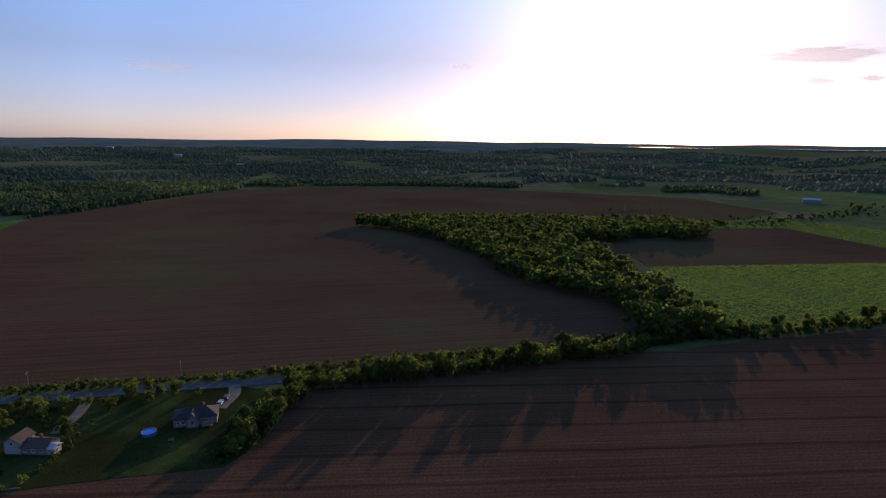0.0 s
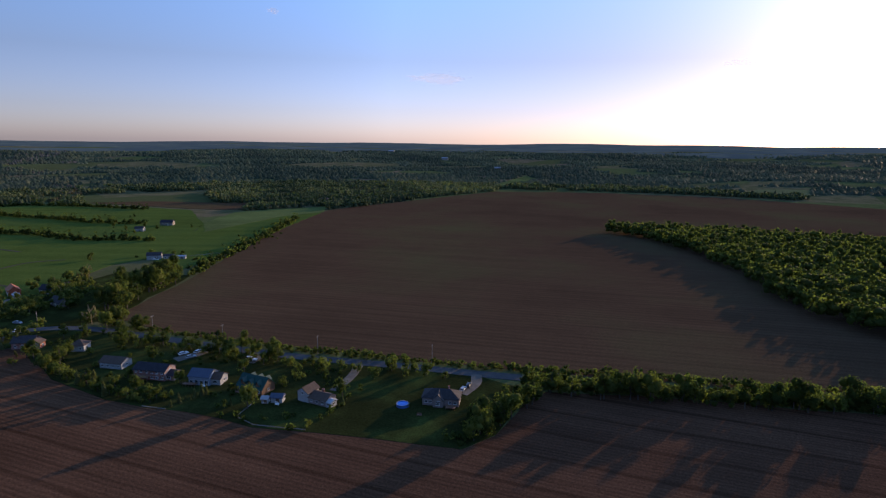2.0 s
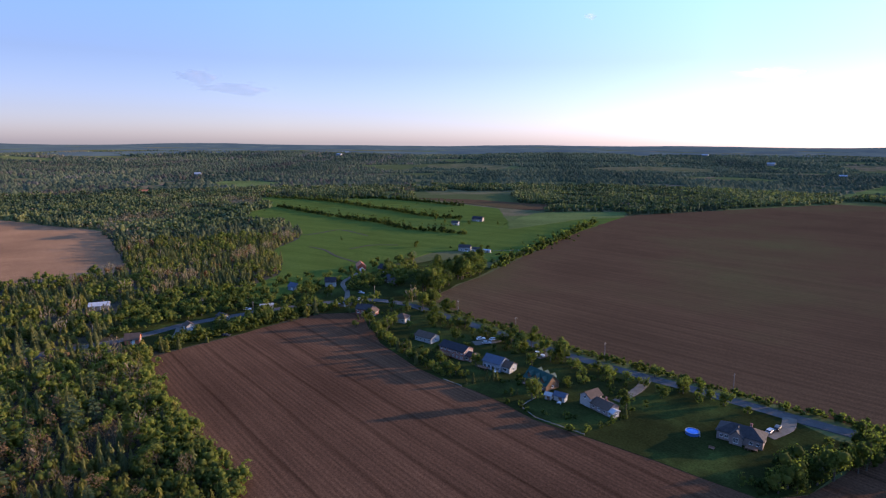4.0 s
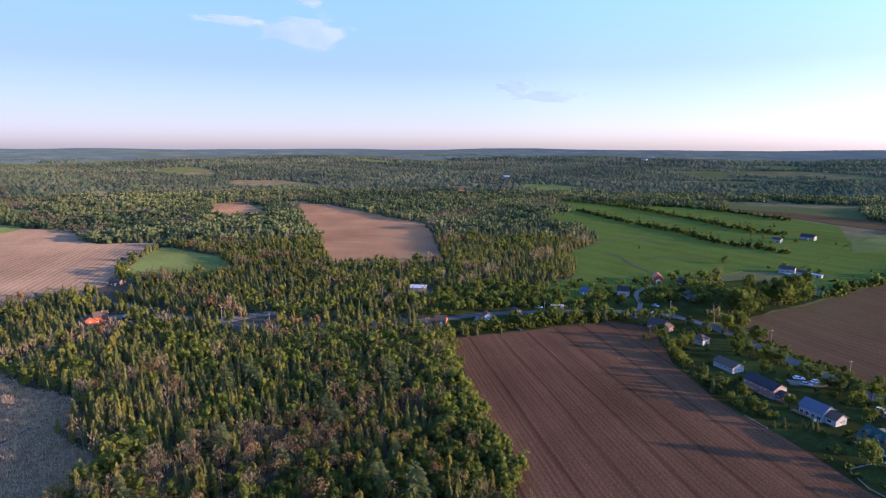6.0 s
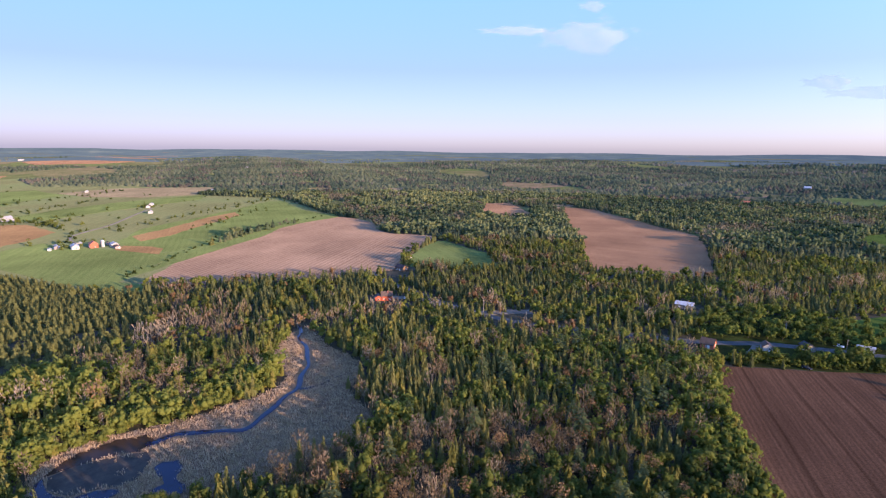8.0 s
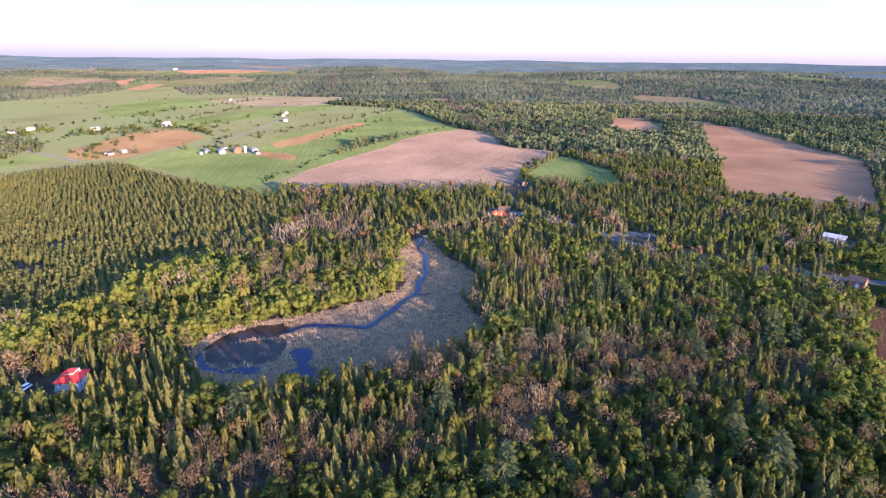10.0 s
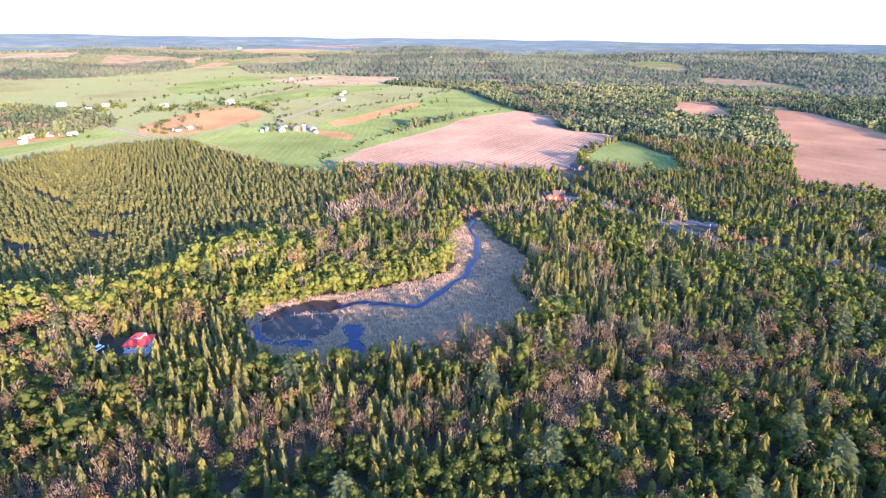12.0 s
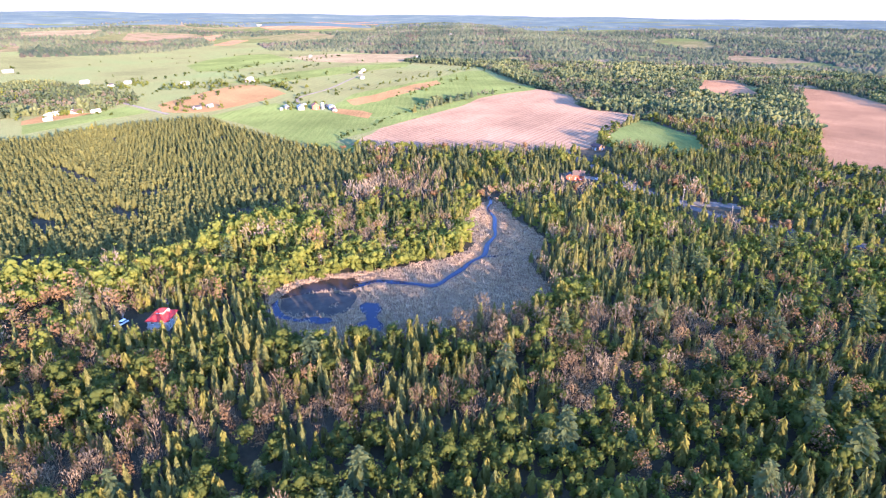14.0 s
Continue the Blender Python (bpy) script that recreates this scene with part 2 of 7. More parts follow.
# ---- the lie of the land ----
def terrain(x, y):
    """Height of the land: level near the middle, rolling and rising towards the far ridge."""
    x, y = np.asarray(x, float), np.asarray(y, float)
    r = np.hypot(x, y)
    far = np.clip((r - 1300.0) / 3400.0, 0.0, 1.2)
    roll = (np.sin(x / 310.0 + 1.3) * np.sin(y / 270.0 + 0.4) + 0.6 * np.sin(x / 150.0 - y / 190.0 + 2.0)
            + 0.5 * np.sin(x / 640.0 + y / 520.0))
    amp = np.clip((r - 750.0) / 1500.0, 0.0, 1.0) * (1.0 - 0.5 * np.clip((r - 3600.0) / 1000.0, 0.0, 1.0))
    return 76.0 * far ** 1.15 + 8.0 * amp * roll


def inside(px, py, poly):
    """Which of the points lie in the outline."""
    hit = np.zeros(len(px), bool)
    q = poly[-1]
    for p in poly:
        if p[1] != q[1]:
            hit ^= ((p[1] > py) != (q[1] > py)) & (px < (q[0] - p[0]) * (py - p[1]) / (q[1] - p[1]) + p[0])
        q = p
    return hit


def near_line(px, py, line, dist):
    """Which of the points lie within dist of a bent line."""
    hit = np.zeros(len(px), bool)
    for (ax, ay), (bx, by) in zip(line, line[1:]):
        k = np.clip(((px - ax) * (bx - ax) + (py - ay) * (by - ay)) / ((bx - ax) ** 2 + (by - ay) ** 2 + 1e-9), 0, 1)
        hit |= (px - ax - k * (bx - ax)) ** 2 + (py - ay - k * (by - ay)) ** 2 < dist * dist
    return hit


def smooth_line(pts, n=4):
    """A rounded line through the points."""
    p = [Vector((*q, 0)) for q in pts]
    p = [p[0] * 2 - p[1]] + p + [p[-1] * 2 - p[-2]]
    out = []
    for a, b, c, d in zip(p, p[1:], p[2:], p[3:]):
        for i in range(n):
            t = i / n
            v = 0.5 * (2 * b + (c - a) * t + (2 * a - 5 * b + 4 * c - d) * t * t + (3 * b - a - 3 * c + d) * t ** 3)
            out.append((v.x, v.y))
    return out + [tuple(p[-2].xy)]


def ragged(poly, step=14.0, amount=1.6, seed=3):
    """The outline with uneven, hand-farmed edges."""
    rnd = random.Random(seed)
    out = []
    for (ax, ay), (bx, by) in zip(poly, list(poly[1:]) + [poly[0]]):
        n = max(1, int(math.hypot(bx - ax, by - ay) / step))
        for i in range(n):
            j = amount if i else amount * 0.3
            out.append((ax + (bx - ax) * i / n + rnd.uniform(-j, j), ay + (by - ay) * i / n + rnd.uniform(-j, j)))
    return out


def sheet(name, poly, material, lift, label, category, edge=True, kind="structure"):
    """A piece of ground cover that follows the land, with a low turned-down edge."""
    poly = ragged(poly) if edge else list(poly)
    bm = bmesh.new()
    bm.faces.new([bm.verts.new((x, y, 0)) for x, y in poly]).normal_update()
    if max(math.hypot(x, y) for x, y in poly) > 700:
        xs, ys = [p[0] for p in poly], [p[1] for p in poly]
        step = max(40.0, (max(xs) - min(xs)) / 25)
        for lo, hi, no in ((min(xs), max(xs), (1, 0, 0)), (min(ys), max(ys), (0, 1, 0))):
            c = lo + step
            while c < hi:
                bmesh.ops.bisect_plane(bm, geom=bm.verts[:] + bm.edges[:] + bm.faces[:], plane_co=(no[0] * c, no[1] * c, 0), plane_no=no)
                c += step
    bm.normal_update()
    bmesh.ops.triangulate(bm, faces=bm.faces[:], ngon_method="EAR_CLIP")
    bmesh.ops.recalc_face_normals(bm, faces=bm.faces[:])
    if bm.faces and sum(f.normal.z for f in bm.faces) < 0:
        bmesh.ops.reverse_faces(bm, faces=bm.faces[:])
    for v in bm.verts:
        v.co.z = float(terrain(v.co.x, v.co.y)) + lift
    rim = [e for e in bm.edges if e.is_boundary]
    low = bmesh.ops.extrude_edge_only(bm, edges=rim)["geom"]
    for v in (g for g in low if isinstance(g, bmesh.types.BMVert)):
        v.co.z -= lift + 0.4
    me = bpy.data.meshes.new(name)
    bm.to_mesh(me)
    bm.free()
    me.materials.append(material)
    return tagged(new(name, me), label, category, kind=kind)


def ribbon(name, line, width, material, lift, label, category):
    """A road or a stream along a bent line; width is one number or a function of the way along."""
    pts = smooth_line(line)
    verts, faces = [], []
    for i, (x, y) in enumerate(pts):
        a, b = pts[max(i - 1, 0)], pts[min(i + 1, len(pts) - 1)]
        d = Vector((b[0] - a[0], b[1] - a[1])).normalized()
        w = (width(i / (len(pts) - 1)) if callable(width) else width) / 2
        z = float(terrain(x, y)) + lift
        for s, dz in ((1.12, -lift - 0.3), (1, 0), (0.4, 0.03), (-0.4, 0.03), (-1, 0), (-1.12, -lift - 0.3)):
            verts.append((x - d.y * w * s, y + d.x * w * s, z + dz))
        if i:
            o = 6 * i
            faces += [(o - 6 + k, o - 5 + k, o + 1 + k, o + k) for k in range(5)]
    me = bpy.data.meshes.new(name)
    me.from_pydata(verts, [], faces)
    me.materials.append(material)
    me.validate()
    return tagged(new(name, me), label, category, kind="structure")


def build_ground():
    rings = np.concatenate([np.linspace(0, 760, 20), np.linspace(800, 4950, 105)])
    n = 300
    verts = [(0, 0, 0)]
    for r in rings[1:]:
        a = np.arange(n) * 2 * np.pi / n
        x, y = r * np.sin(a), r * np.cos(a)
        verts += list(zip(x, y, terrain(x, y)))
    faces = [(0, 1 + (i + 1) % n, 1 + i) for i in range(n)]
    for k in range(len(rings) - 2):
        o = 1 + k * n
        faces += [(o + i, o + (i + 1) % n, o + n + (i + 1) % n, o + n + i) for i in range(n)]
    me = bpy.data.meshes.new("ground")
    me.from_pydata(verts, [], faces)
    me.materials.append(LAND)
    me.flip_normals() if me.polygons[5].normal.z < 0 else None
    me.shade_smooth()
    return tagged(new("ground", me), "rolling farm country with meadows, scrub and wood floor", "ground", kind="structure")


# outlines of the fields, in metres
MAIN_FIELD = [(-300, 206), (-340, 298), (-480, 591), (-499, 694), (-452, 871), (-393, 1110), (-194, 1195), (30, 1216), (245, 1161),
              (449, 1062), (486, 826), (321, 695), (170, 538), (150, 400), (131, 323), (93, 284), (5, 252), (-68, 234), (-117, 224),
              (-165, 216), (-217, 207), (-259, 202)]
BROWN_EAST = [(165, 538), (311, 671), (408, 678), (434, 553), (460, 520), (380, 482), (168, 456)]
GREEN_EAST = [(168, 456), (380, 482), (520, 590), (470, 420), (253, 314), (168, 299), (161, 324)]
STRIP_EAST = [(337, 730), (452, 753), (523, 672), (640, 560), (470, 530), (434, 553), (408, 678), (314, 672)]
STRIP_FAR_EAST = [(667, 1249), (861, 1120), (980, 1000), (700, 820), (625, 953), (601, 1102)]
GREEN_FAR = [(-424, 1150), (-412, 1379), (-422, 1513), (-474, 1590), (-462, 1366), (-450, 1190)]
GREEN_NORTH = [(18, 1257), (184, 1342), (200, 1462), (106, 1450)]
NEAR_FIELD = [(-152, 40), (-193, 38), (-260, 33), (-289, 37), (-295, 66), (-309, 132), (-295, 158), (-244, 138), (-206, 135), (-169, 141),
              (-140, 143), (-118, 149), (-97, 155), (-67, 161), (-60, 175), (-58, 216), (-32, 224), (4, 236), (55, 250), (149, 279),
              (245, 304), (380, 350), (330, 60), (120, 42)]
YARD = [(-300, 156), (-244, 138), (-206, 135), (-169, 141), (-140, 143), (-118, 149), (-97, 155), (-67, 161), (-60, 175), (-58, 216),
        (-86, 221), (-117, 215), (-141, 208), (-174, 199), (-226, 192), (-262, 190), (-306, 186)]
PASTURE = [(-376, 104), (-401, 125), (-421, 150), (-463, 169), (-511, 174), (-536, 192), (-575, 228), (-622, 251), (-700, 255), (-770, 231),
           (-851, 267), (-894, 316), (-1085, 348), (-1089, 405), (-1033, 446), (-942, 472), (-1005, 523), (-910, 556), (-875, 576),
           (-752, 590), (-673, 593), (-553, 506), (-456, 386), (-423, 330), (-430, 298), (-411, 257), (-391, 221), (-380, 185), (-370, 156),
           (-355, 126), (-349, 111)]
FIELD_MID = [(-1049, -139), (-1033, -84), (-916, -21), (-841, 14), (-794, 45), (-746, 65), (-672, 65), (-574, 62), (-499, 59), (-493, 29),
             (-488, -6), (-492, -33), (-540, -49), (-647, -60), (-716, -76), (-804, -98)]
FIELD_SMALL = [(-916, -256), (-1062, -285), (-1085, -248), (-1024, -215), (-887, -157), (-849, -187), (-863, -224)]
STUBBLE = [(-315, -368), (-345, -376), (-399, -386), (-463, -398), (-543, -411), (-623, -438), (-677, -439), (-756, -431), (-753, -406),
           (-716, -355), (-659, -322), (-628, -289), (-630, -235), (-614, -226), (-535, -215), (-473, -204), (-436, -195), (-408, -208),
           (-386, -227), (-372, -250), (-354, -281), (-334, -305), (-318, -333)]
GREEN_SMALL = [(-470, -200), (-532, -214), (-598, -216), (-599, -205), (-563, -169), (-546, -146), (-505, -129), (-483, -113), (-468, -130),
               (-460, -149), (-463, -170), (-451, -187)]
FARMLAND = [(-130, -536), (-155, -531), (-202, -567), (-269, -548), (-287, -509), (-280, -428), (-280, -367), (-294, -341), (-536, -450),
            (-771, -450), (-994, -701), (-967, -876), (-1093, -1047), (-1067, -1205), (-1150, -1612), (-805, -1735), (-436, -1619), (-200, -1500), (-60, -800)]
CROP_SW = [(-318, -564), (-366, -577), (-419, -589), (-410, -546), (-418, -488), (-424, -426), (-388, -398), (-318, -371), (-294, -388),
           (-310, -475)]
RED_SW = [(-322, -677), (-376, -713), (-433, -752), (-499, -779), (-511, -742), (-481, -652), (-425, -619), (-356, -594), (-331, -587),
          (-312, -597), (-298, -623)]
CROP_LONG = [(-445, -520), (-542, -585), (-654, -606), (-764, -631), (-915, -672), (-938, -651), (-826, -547), (-782, -476), (-710, -450),
             (-601, -440), (-469, -419), (-426, -428), (-434, -470)]
RED_STRIP = [(-491, -546), (-558, -559), (-666, -594), (-741, -606), (-708, -571), (-611, -545), (-510, -511), (-468, -507)]
PINK_BACK = [(-1802, -2613), (-2271, -2702), (-2982, -2792), (-2477, -2460), (-1905, -2269), (-1709, -2393)]
MARSH = [(-102, -162), (-109, -170), (-115, -176), (-120, -177), (-128, -176), (-136, -175), (-140, -170), (-147, -164), (-155, -159),
         (-163, -153), (-173, -150), (-182, -144), (-196, -142), (-206, -144), (-210, -154), (-223, -165), (-241, -174), (-255, -178),
         (-266, -178), (-273, -177), (-260, -163), (-245, -145), (-240, -134), (-231, -121), (-216, -114), (-203, -114), (-195, -105),
         (-187, -94), (-174, -88), (-161, -91), (-148, -97), (-135, -102), (-123, -111), (-108, -123), (-97, -137), (-96, -148)]
STREAM = [(-272, -182), (-263.5, -175.2), (-252.5, -169.7), (-242.5, -158.5), (-229.5, -149.6), (-220.4, -143.2), (-208.7, -139.6), (-197.2, -133.5),
          (-187, -133.4), (-178, -131.6), (-169, -131), (-162, -130), (-158, -131), (-156, -135), (-153, -141), (-150, -146),
          (-147, -151), (-141, -153), (-138, -155)]
POND = [(-128, -141), (-131, -141), (-134, -137), (-131, -132), (-127, -131), (-125, -129), (-124, -125), (-121, -122), (-118, -123),
        (-119, -128), (-116, -132), (-119, -132), (-122, -131), (-124, -134), (-125, -137)]
BRANCH = [(-196, -132), (-199, -129), (-204, -126), (-210, -125), (-216, -123)]
BANK_REFLECTION = [(-144, -160), (-140, -163), (-137, -167), (-133, -168), (-126, -171), (-121, -171), (-116, -170), (-112, -168), (-114, -167),
            (-119, -165), (-125, -162), (-130, -158), (-134, -153), (-139, -151), (-141, -154)]
BACKWATER = [(-112, -168), (-107, -166), (-103, -162), (-102, -158), (-104, -152), (-107, -147), (-110, -141), (-114, -139), (-115, -142),
             (-112, -147), (-107, -150), (-106, -155), (-107, -160), (-109, -164)]
CLEARING = [(-1217, -585), (-1318, -610), (-1361, -579), (-1233, -541)]
CLEARING_NW = [(-1431, 347), (-1490, 405), (-1456, 481), (-1374, 525), (-1322, 464), (-1353, 395)]
STRIP_NORTH = [(-597, 602), (-573, 664), (-526, 717), (-491, 664), (-512, 593), (-503, 517), (-498, 455), (-553, 506)]
DARK_STRIP = [(-904, 595), (-834, 654), (-741, 678), (-616, 713), (-617, 623), (-685, 603), (-767, 602)]
CROP_LEFT = [(-173, -638), (-202, -641), (-290, -688), (-289, -629), (-237, -619), (-159, -590)]
SOIL_LEFT = [(-181, -664), (-207, -685), (-237, -682), (-247, -660), (-204, -648), (-174, -641)]
MEADOW_MID = [(-620, -1160), (-732, -1266), (-851, -1315), (-910, -1284), (-842, -1106), (-747, -1076), (-609, -982), (-566, -1022)]
FALLOW = [(-873, -1167), (-1004, -1159), (-1149, -1023), (-1169, -987), (-968, -896), (-874, -939), (-838, -1043)]
CROP_THIN = [(-495, -817), (-651, -874), (-769, -890), (-988, -881), (-890, -809), (-676, -784), (-538, -766)]
PINK_MID = [(-1058, -1916), (-1280, -2066), (-1061, -1788), (-1018, -1812)]
PINK_NEAR = [(-969, -1651), (-1118, -1767), (-1148, -1727), (-1008, -1610)]
PALE_BACK = [(-706, -2362), (-938, -2249), (-791, -2019), (-672, -1983), (-607, -2040)]
HEDGE_A = [(-895, 325), (-798, 330), (-728, 338), (-678, 349), (-635, 359), (-581, 358), (-549, 367), (-529, 380), (-495, 391)]
HEDGE_B = [(-1137, 361), (-1052, 392), (-977, 422), (-886, 436), (-803, 436), (-748, 444), (-677, 443), (-634, 453), (-608, 468)]
HEDGE_C = [(-982, 482), (-945, 530), (-892, 545), (-845, 558), (-789, 561), (-735, 568)]
MUDFLAT = [(-112, -167), (-115, -166), (-120, -165), (-126, -160), (-131, -155), (-135, -151), (-132, -146), (-127, -143), (-122, -141), (-116, -143), (-113, -147), (-108, -152), (-107, -155), (-108, -161)]
PINES = [(-100, -557), (-250, -560), (-303, -545), (-290, -460), (-284, -374), (-291, -294), (-247, -270), (-192, -247), (-163, -252),
         (-111, -229), (-77, -243), (-40, -262), (-20, -500)]
WOOD = [(-102, 655), (-52, 625), (-14, 573), (28, 490), (38, 436), (61, 382), (97, 358), (105, 322), (103, 287), (118, 274), (144, 281),
        (154, 298), (151, 324), (146, 370), (142, 419), (139, 468), (125, 530), (123, 572), (156, 568), (184, 563), (195, 590), (230, 582),
        (266, 584), (297, 633), (282, 683), (229, 689), (148, 691), (11, 690), (-97, 677)]
BALK = [(-290, -330), (-296, -385), (-318, -371), (-388, -398), (-424, -426), (-469, -419), (-601, -440), (-710, -450), (-782, -476), (-790, -455), (-756, -431),
        (-677, -439), (-623, -437), (-543, -411), (-463, -398), (-399, -386), (-345, -376), (-315, -368), (-316, -340), (-300, -325)]
WOOD_PLAIN = [(-281, -1021), (-316, -960), (-328, -847), (-330, -778), (-312, -690), (-293, -690), (-247, -668), (-178, -690), (-60, -800), (-150, -1010)]
PLAIN_WOODS = [[(-570, -1922), (-704, -1877), (-792, -1771), (-1093, -1907), (-985, -1663), (-743, -1518), (-561, -1485), (-432, -1482)],
               [(-1079, -1574), (-1244, -1540), (-1474, -1467), (-1547, -1365), (-1197, -1056), (-1050, -1212), (-963, -1357)],
               [(-284, -1002), (-305, -941), (-320, -886), (-314, -803), (-269, -739), (-229, -720), (-194, -705)]]
WOODS_NW = [(-548, 610), (-499, 694), (-437, 815), (-460, 887), (-393, 1118), (-503, 1463), (-811, 1249), (-876, 803), (-660, 640)]
ROAD = [(-420, -215), (-387, -177), (-372, -154), (-348, -121), (-330, -85), (-323, -58), (-323, -27), (-323, 22), (-327, 46), (-333, 68),
        (-332, 124), (-322, 168), (-298, 186), (-262, 192), (-226, 196), (-174, 203), (-141, 210), (-117, 216), (-86, 222), (-40, 233),
        (10, 245), (70, 263), (130, 291)]
HAMLET = [(-293, 50), (-300, 90), (-312, 130), (-298, 158), (-304, 188), (-300, 204), (-345, 300), (-403, 287), (-392, 230), (-415, 170), (-400, 110), (-395, 60), (-345, 28), (-312, 30)]
HEDGE_LINES = [HEDGE_A, HEDGE_B, HEDGE_C, [(-345, 300), (-368, 350), (-409, 440), (-480, 592)]]
CLEAR = [MAIN_FIELD, BROWN_EAST, GREEN_EAST, STRIP_EAST, STRIP_FAR_EAST, GREEN_FAR, GREEN_NORTH, NEAR_FIELD, YARD, PASTURE, FIELD_MID,
         FIELD_SMALL, STUBBLE, GREEN_SMALL, FARMLAND, MARSH, PINK_BACK, BALK, CLEARING, CLEARING_NW, STRIP_NORTH, DARK_STRIP, FALLOW, MEADOW_MID, PINK_MID, PINK_NEAR, PALE_BACK]
HOMESTEADS = [(-74, -181, 10), (-343, -161, 15), (-332, -152, 14), (-322, -72, 11), (-420, -184, 14), (-430, -189, 15), (-492, -209, 10), (-407, -180, 10), (-69, -189, 8), (-313, 36, 14), (-303, 36, 9), (-318, 64, 14), (-393, 30, 13),
              (-338, -68, 10), (-367, 168, 18), (-403, 210, 22), (-340, 150, 20), (-330, 190, 20), (-420, 333, 24), (-568, 434, 24)]

build_ground()
WOOD_FLOOR = [(720 * math.sin(-radians(a)), 720 * math.cos(radians(a))) for a in range(56, 180, 4)] + [(20, -60), (-60, -20), (-120, 36)]
for args in (("forest_floor", WOOD_FLOOR, FLOOR, 0.04, "dark leaf litter under the trees", "forest floor"),
             ("field_1", MAIN_FIELD, SOIL_GREEN, 0.10, "wide brown ploughed field with faint green sprouting", "field"),
             ("field_2", NEAR_FIELD, PLOUGHED, 0.10, "dark brown ploughed field with long furrows", "field"),
             ("field_3", BROWN_EAST, SOIL_GREEN, 0.16, "brown ploughed field behind the wood", "field"),
             ("field_4", GREEN_EAST, GRASS_FIELD, 0.13, "bright green spring crop field", "field"),
             ("field_5", STRIP_EAST, GRASS_FIELD, 0.22, "narrow green crop strip", "field"),
             ("field_6", STRIP_FAR_EAST, GRASS_FIELD, 0.6, "distant green crop field", "field"),
             ("field_7", GREEN_FAR, GRASS_FIELD, 0.8, "distant green meadow between woods", "field"),
             ("field_8", GREEN_NORTH, HAY_MAT, 0.8, "pale distant meadow", "field"),
             ("field_9", PASTURE, PASTURE_MAT, 0.5, "green rolling pasture with hedgerows", "pasture"),
             ("field_10", FIELD_MID, PINK_SOIL, 0.5, "pinkish dry ploughed field among woods", "field"),
             ("field_11", FIELD_SMALL, PINK_SOIL, 0.7, "small pinkish bare field among woods", "field"),
             ("field_12", STUBBLE, STUBBLE_MAT, 0.3, "pale stubble field with long parallel rows", "field"),
             ("field_13", GREEN_SMALL, GRASS_FIELD, 0.3, "small green meadow beside the stubble field", "field"),
             ("field_14", FARMLAND, HAY_MAT, 0.6, "wide pale green farmland with scattered bushes", "field"),
             ("field_15", CROP_SW, GRASS_FIELD, 0.9, "green crop field before the farmyard", "field"),
             ("field_16", RED_SW, RED_SOIL, 0.95, "orange-brown bare soil field", "field"),
             ("field_17", CROP_LEFT, GRASS_FIELD, 1.0, "green crop field by the gravel lane", "field"),
             ("field_18", CROP_LONG, GRASS_FIELD, 0.9, "long green field with a brown strip", "field"),
             ("field_19", RED_STRIP, RED_SOIL, 1.2, "reddish bare strip in the green field", "field"),
             ("field_20", MEADOW_MID, GRASS_FIELD, 1.2, "far green field on the plain", "field"),
             ("field_21", PINK_BACK, PINK_SOIL, 2.0, "far pinkish field below the ridge", "field"),
             ("field_22", CROP_THIN, GRASS_FIELD, 1.3, "long narrow green crop strip on the plain", "field"),
             ("field_23", FALLOW, STRAW_MAT, 1.3, "pale tan fallow field beside the far wood", "field"),
             ("field_25", SOIL_LEFT, RED_SOIL, 1.0, "narrow strip of bare reddish soil", "field"),
             ("field_26", CLEARING, STRAW_MAT, 1.2, "pale dry clearing in the woods", "field"),
             ("field_27", CLEARING_NW, GRASS_FIELD, 1.2, "green clearing in the far woods", "field"),
             ("field_28", STRIP_NORTH, GRASS_FIELD, 0.9, "bright green strip beside the ploughed field", "field"),
             ("field_29", DARK_STRIP, SOIL_GREEN, 0.9, "dark ploughed strip above the pasture", "field"),
             ("field_33", [(-553, 506), (-503, 517), (-512, 593), (-493, 661), (-444, 525), (-404, 420), (-377, 347), (-367, 312), (-398, 314), (-419, 327), (-456, 386)], PASTURE_MAT, 0.28, "green orchard meadow beside the ploughed field", "meadow"),
             ("field_30", PINK_MID, PINK_SOIL, 1.6, "distant pinkish bare field", "field"),
             ("field_31", PINK_NEAR, PINK_SOIL, 1.6, "small distant pinkish field", "field"),
             ("field_32", PALE_BACK, STRAW_MAT, 2.0, "pale far field on the plain", "field"),
             ("farmyard", [(-438, -500), (-446, -470), (-440, -450), (-416, -430), (-417, -488)], RED_SOIL, 1.3, "reddish bare farmyard soil", "farmyard"),
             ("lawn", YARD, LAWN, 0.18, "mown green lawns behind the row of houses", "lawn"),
             ("field_24", BALK, GRASS_FIELD, 0.7, "grassy balk between stubble and crop", "field"),
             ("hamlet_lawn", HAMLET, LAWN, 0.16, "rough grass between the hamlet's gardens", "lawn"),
             ("marsh", MARSH, MARSH_MAT, 0.12, "dry tan reed marsh along the stream", "marsh")):
    name, outline, cover, lift, label, category = args
    sheet(name, outline, cover, lift if lift < 0.3 else 0.22 + 0.3 * (lift - 0.3), label, category)
ribbon("stream", STREAM, lambda k: 1.45 + 0.4 * math.sin(k * 40) + 1.4 * k, WATER, 0.22, "dark blue winding stream", "stream")
ribbon("stream", BRANCH, lambda k: 1.6 - 0.8 * k, WATER, 0.21, "narrow side arm of the stream", "stream")
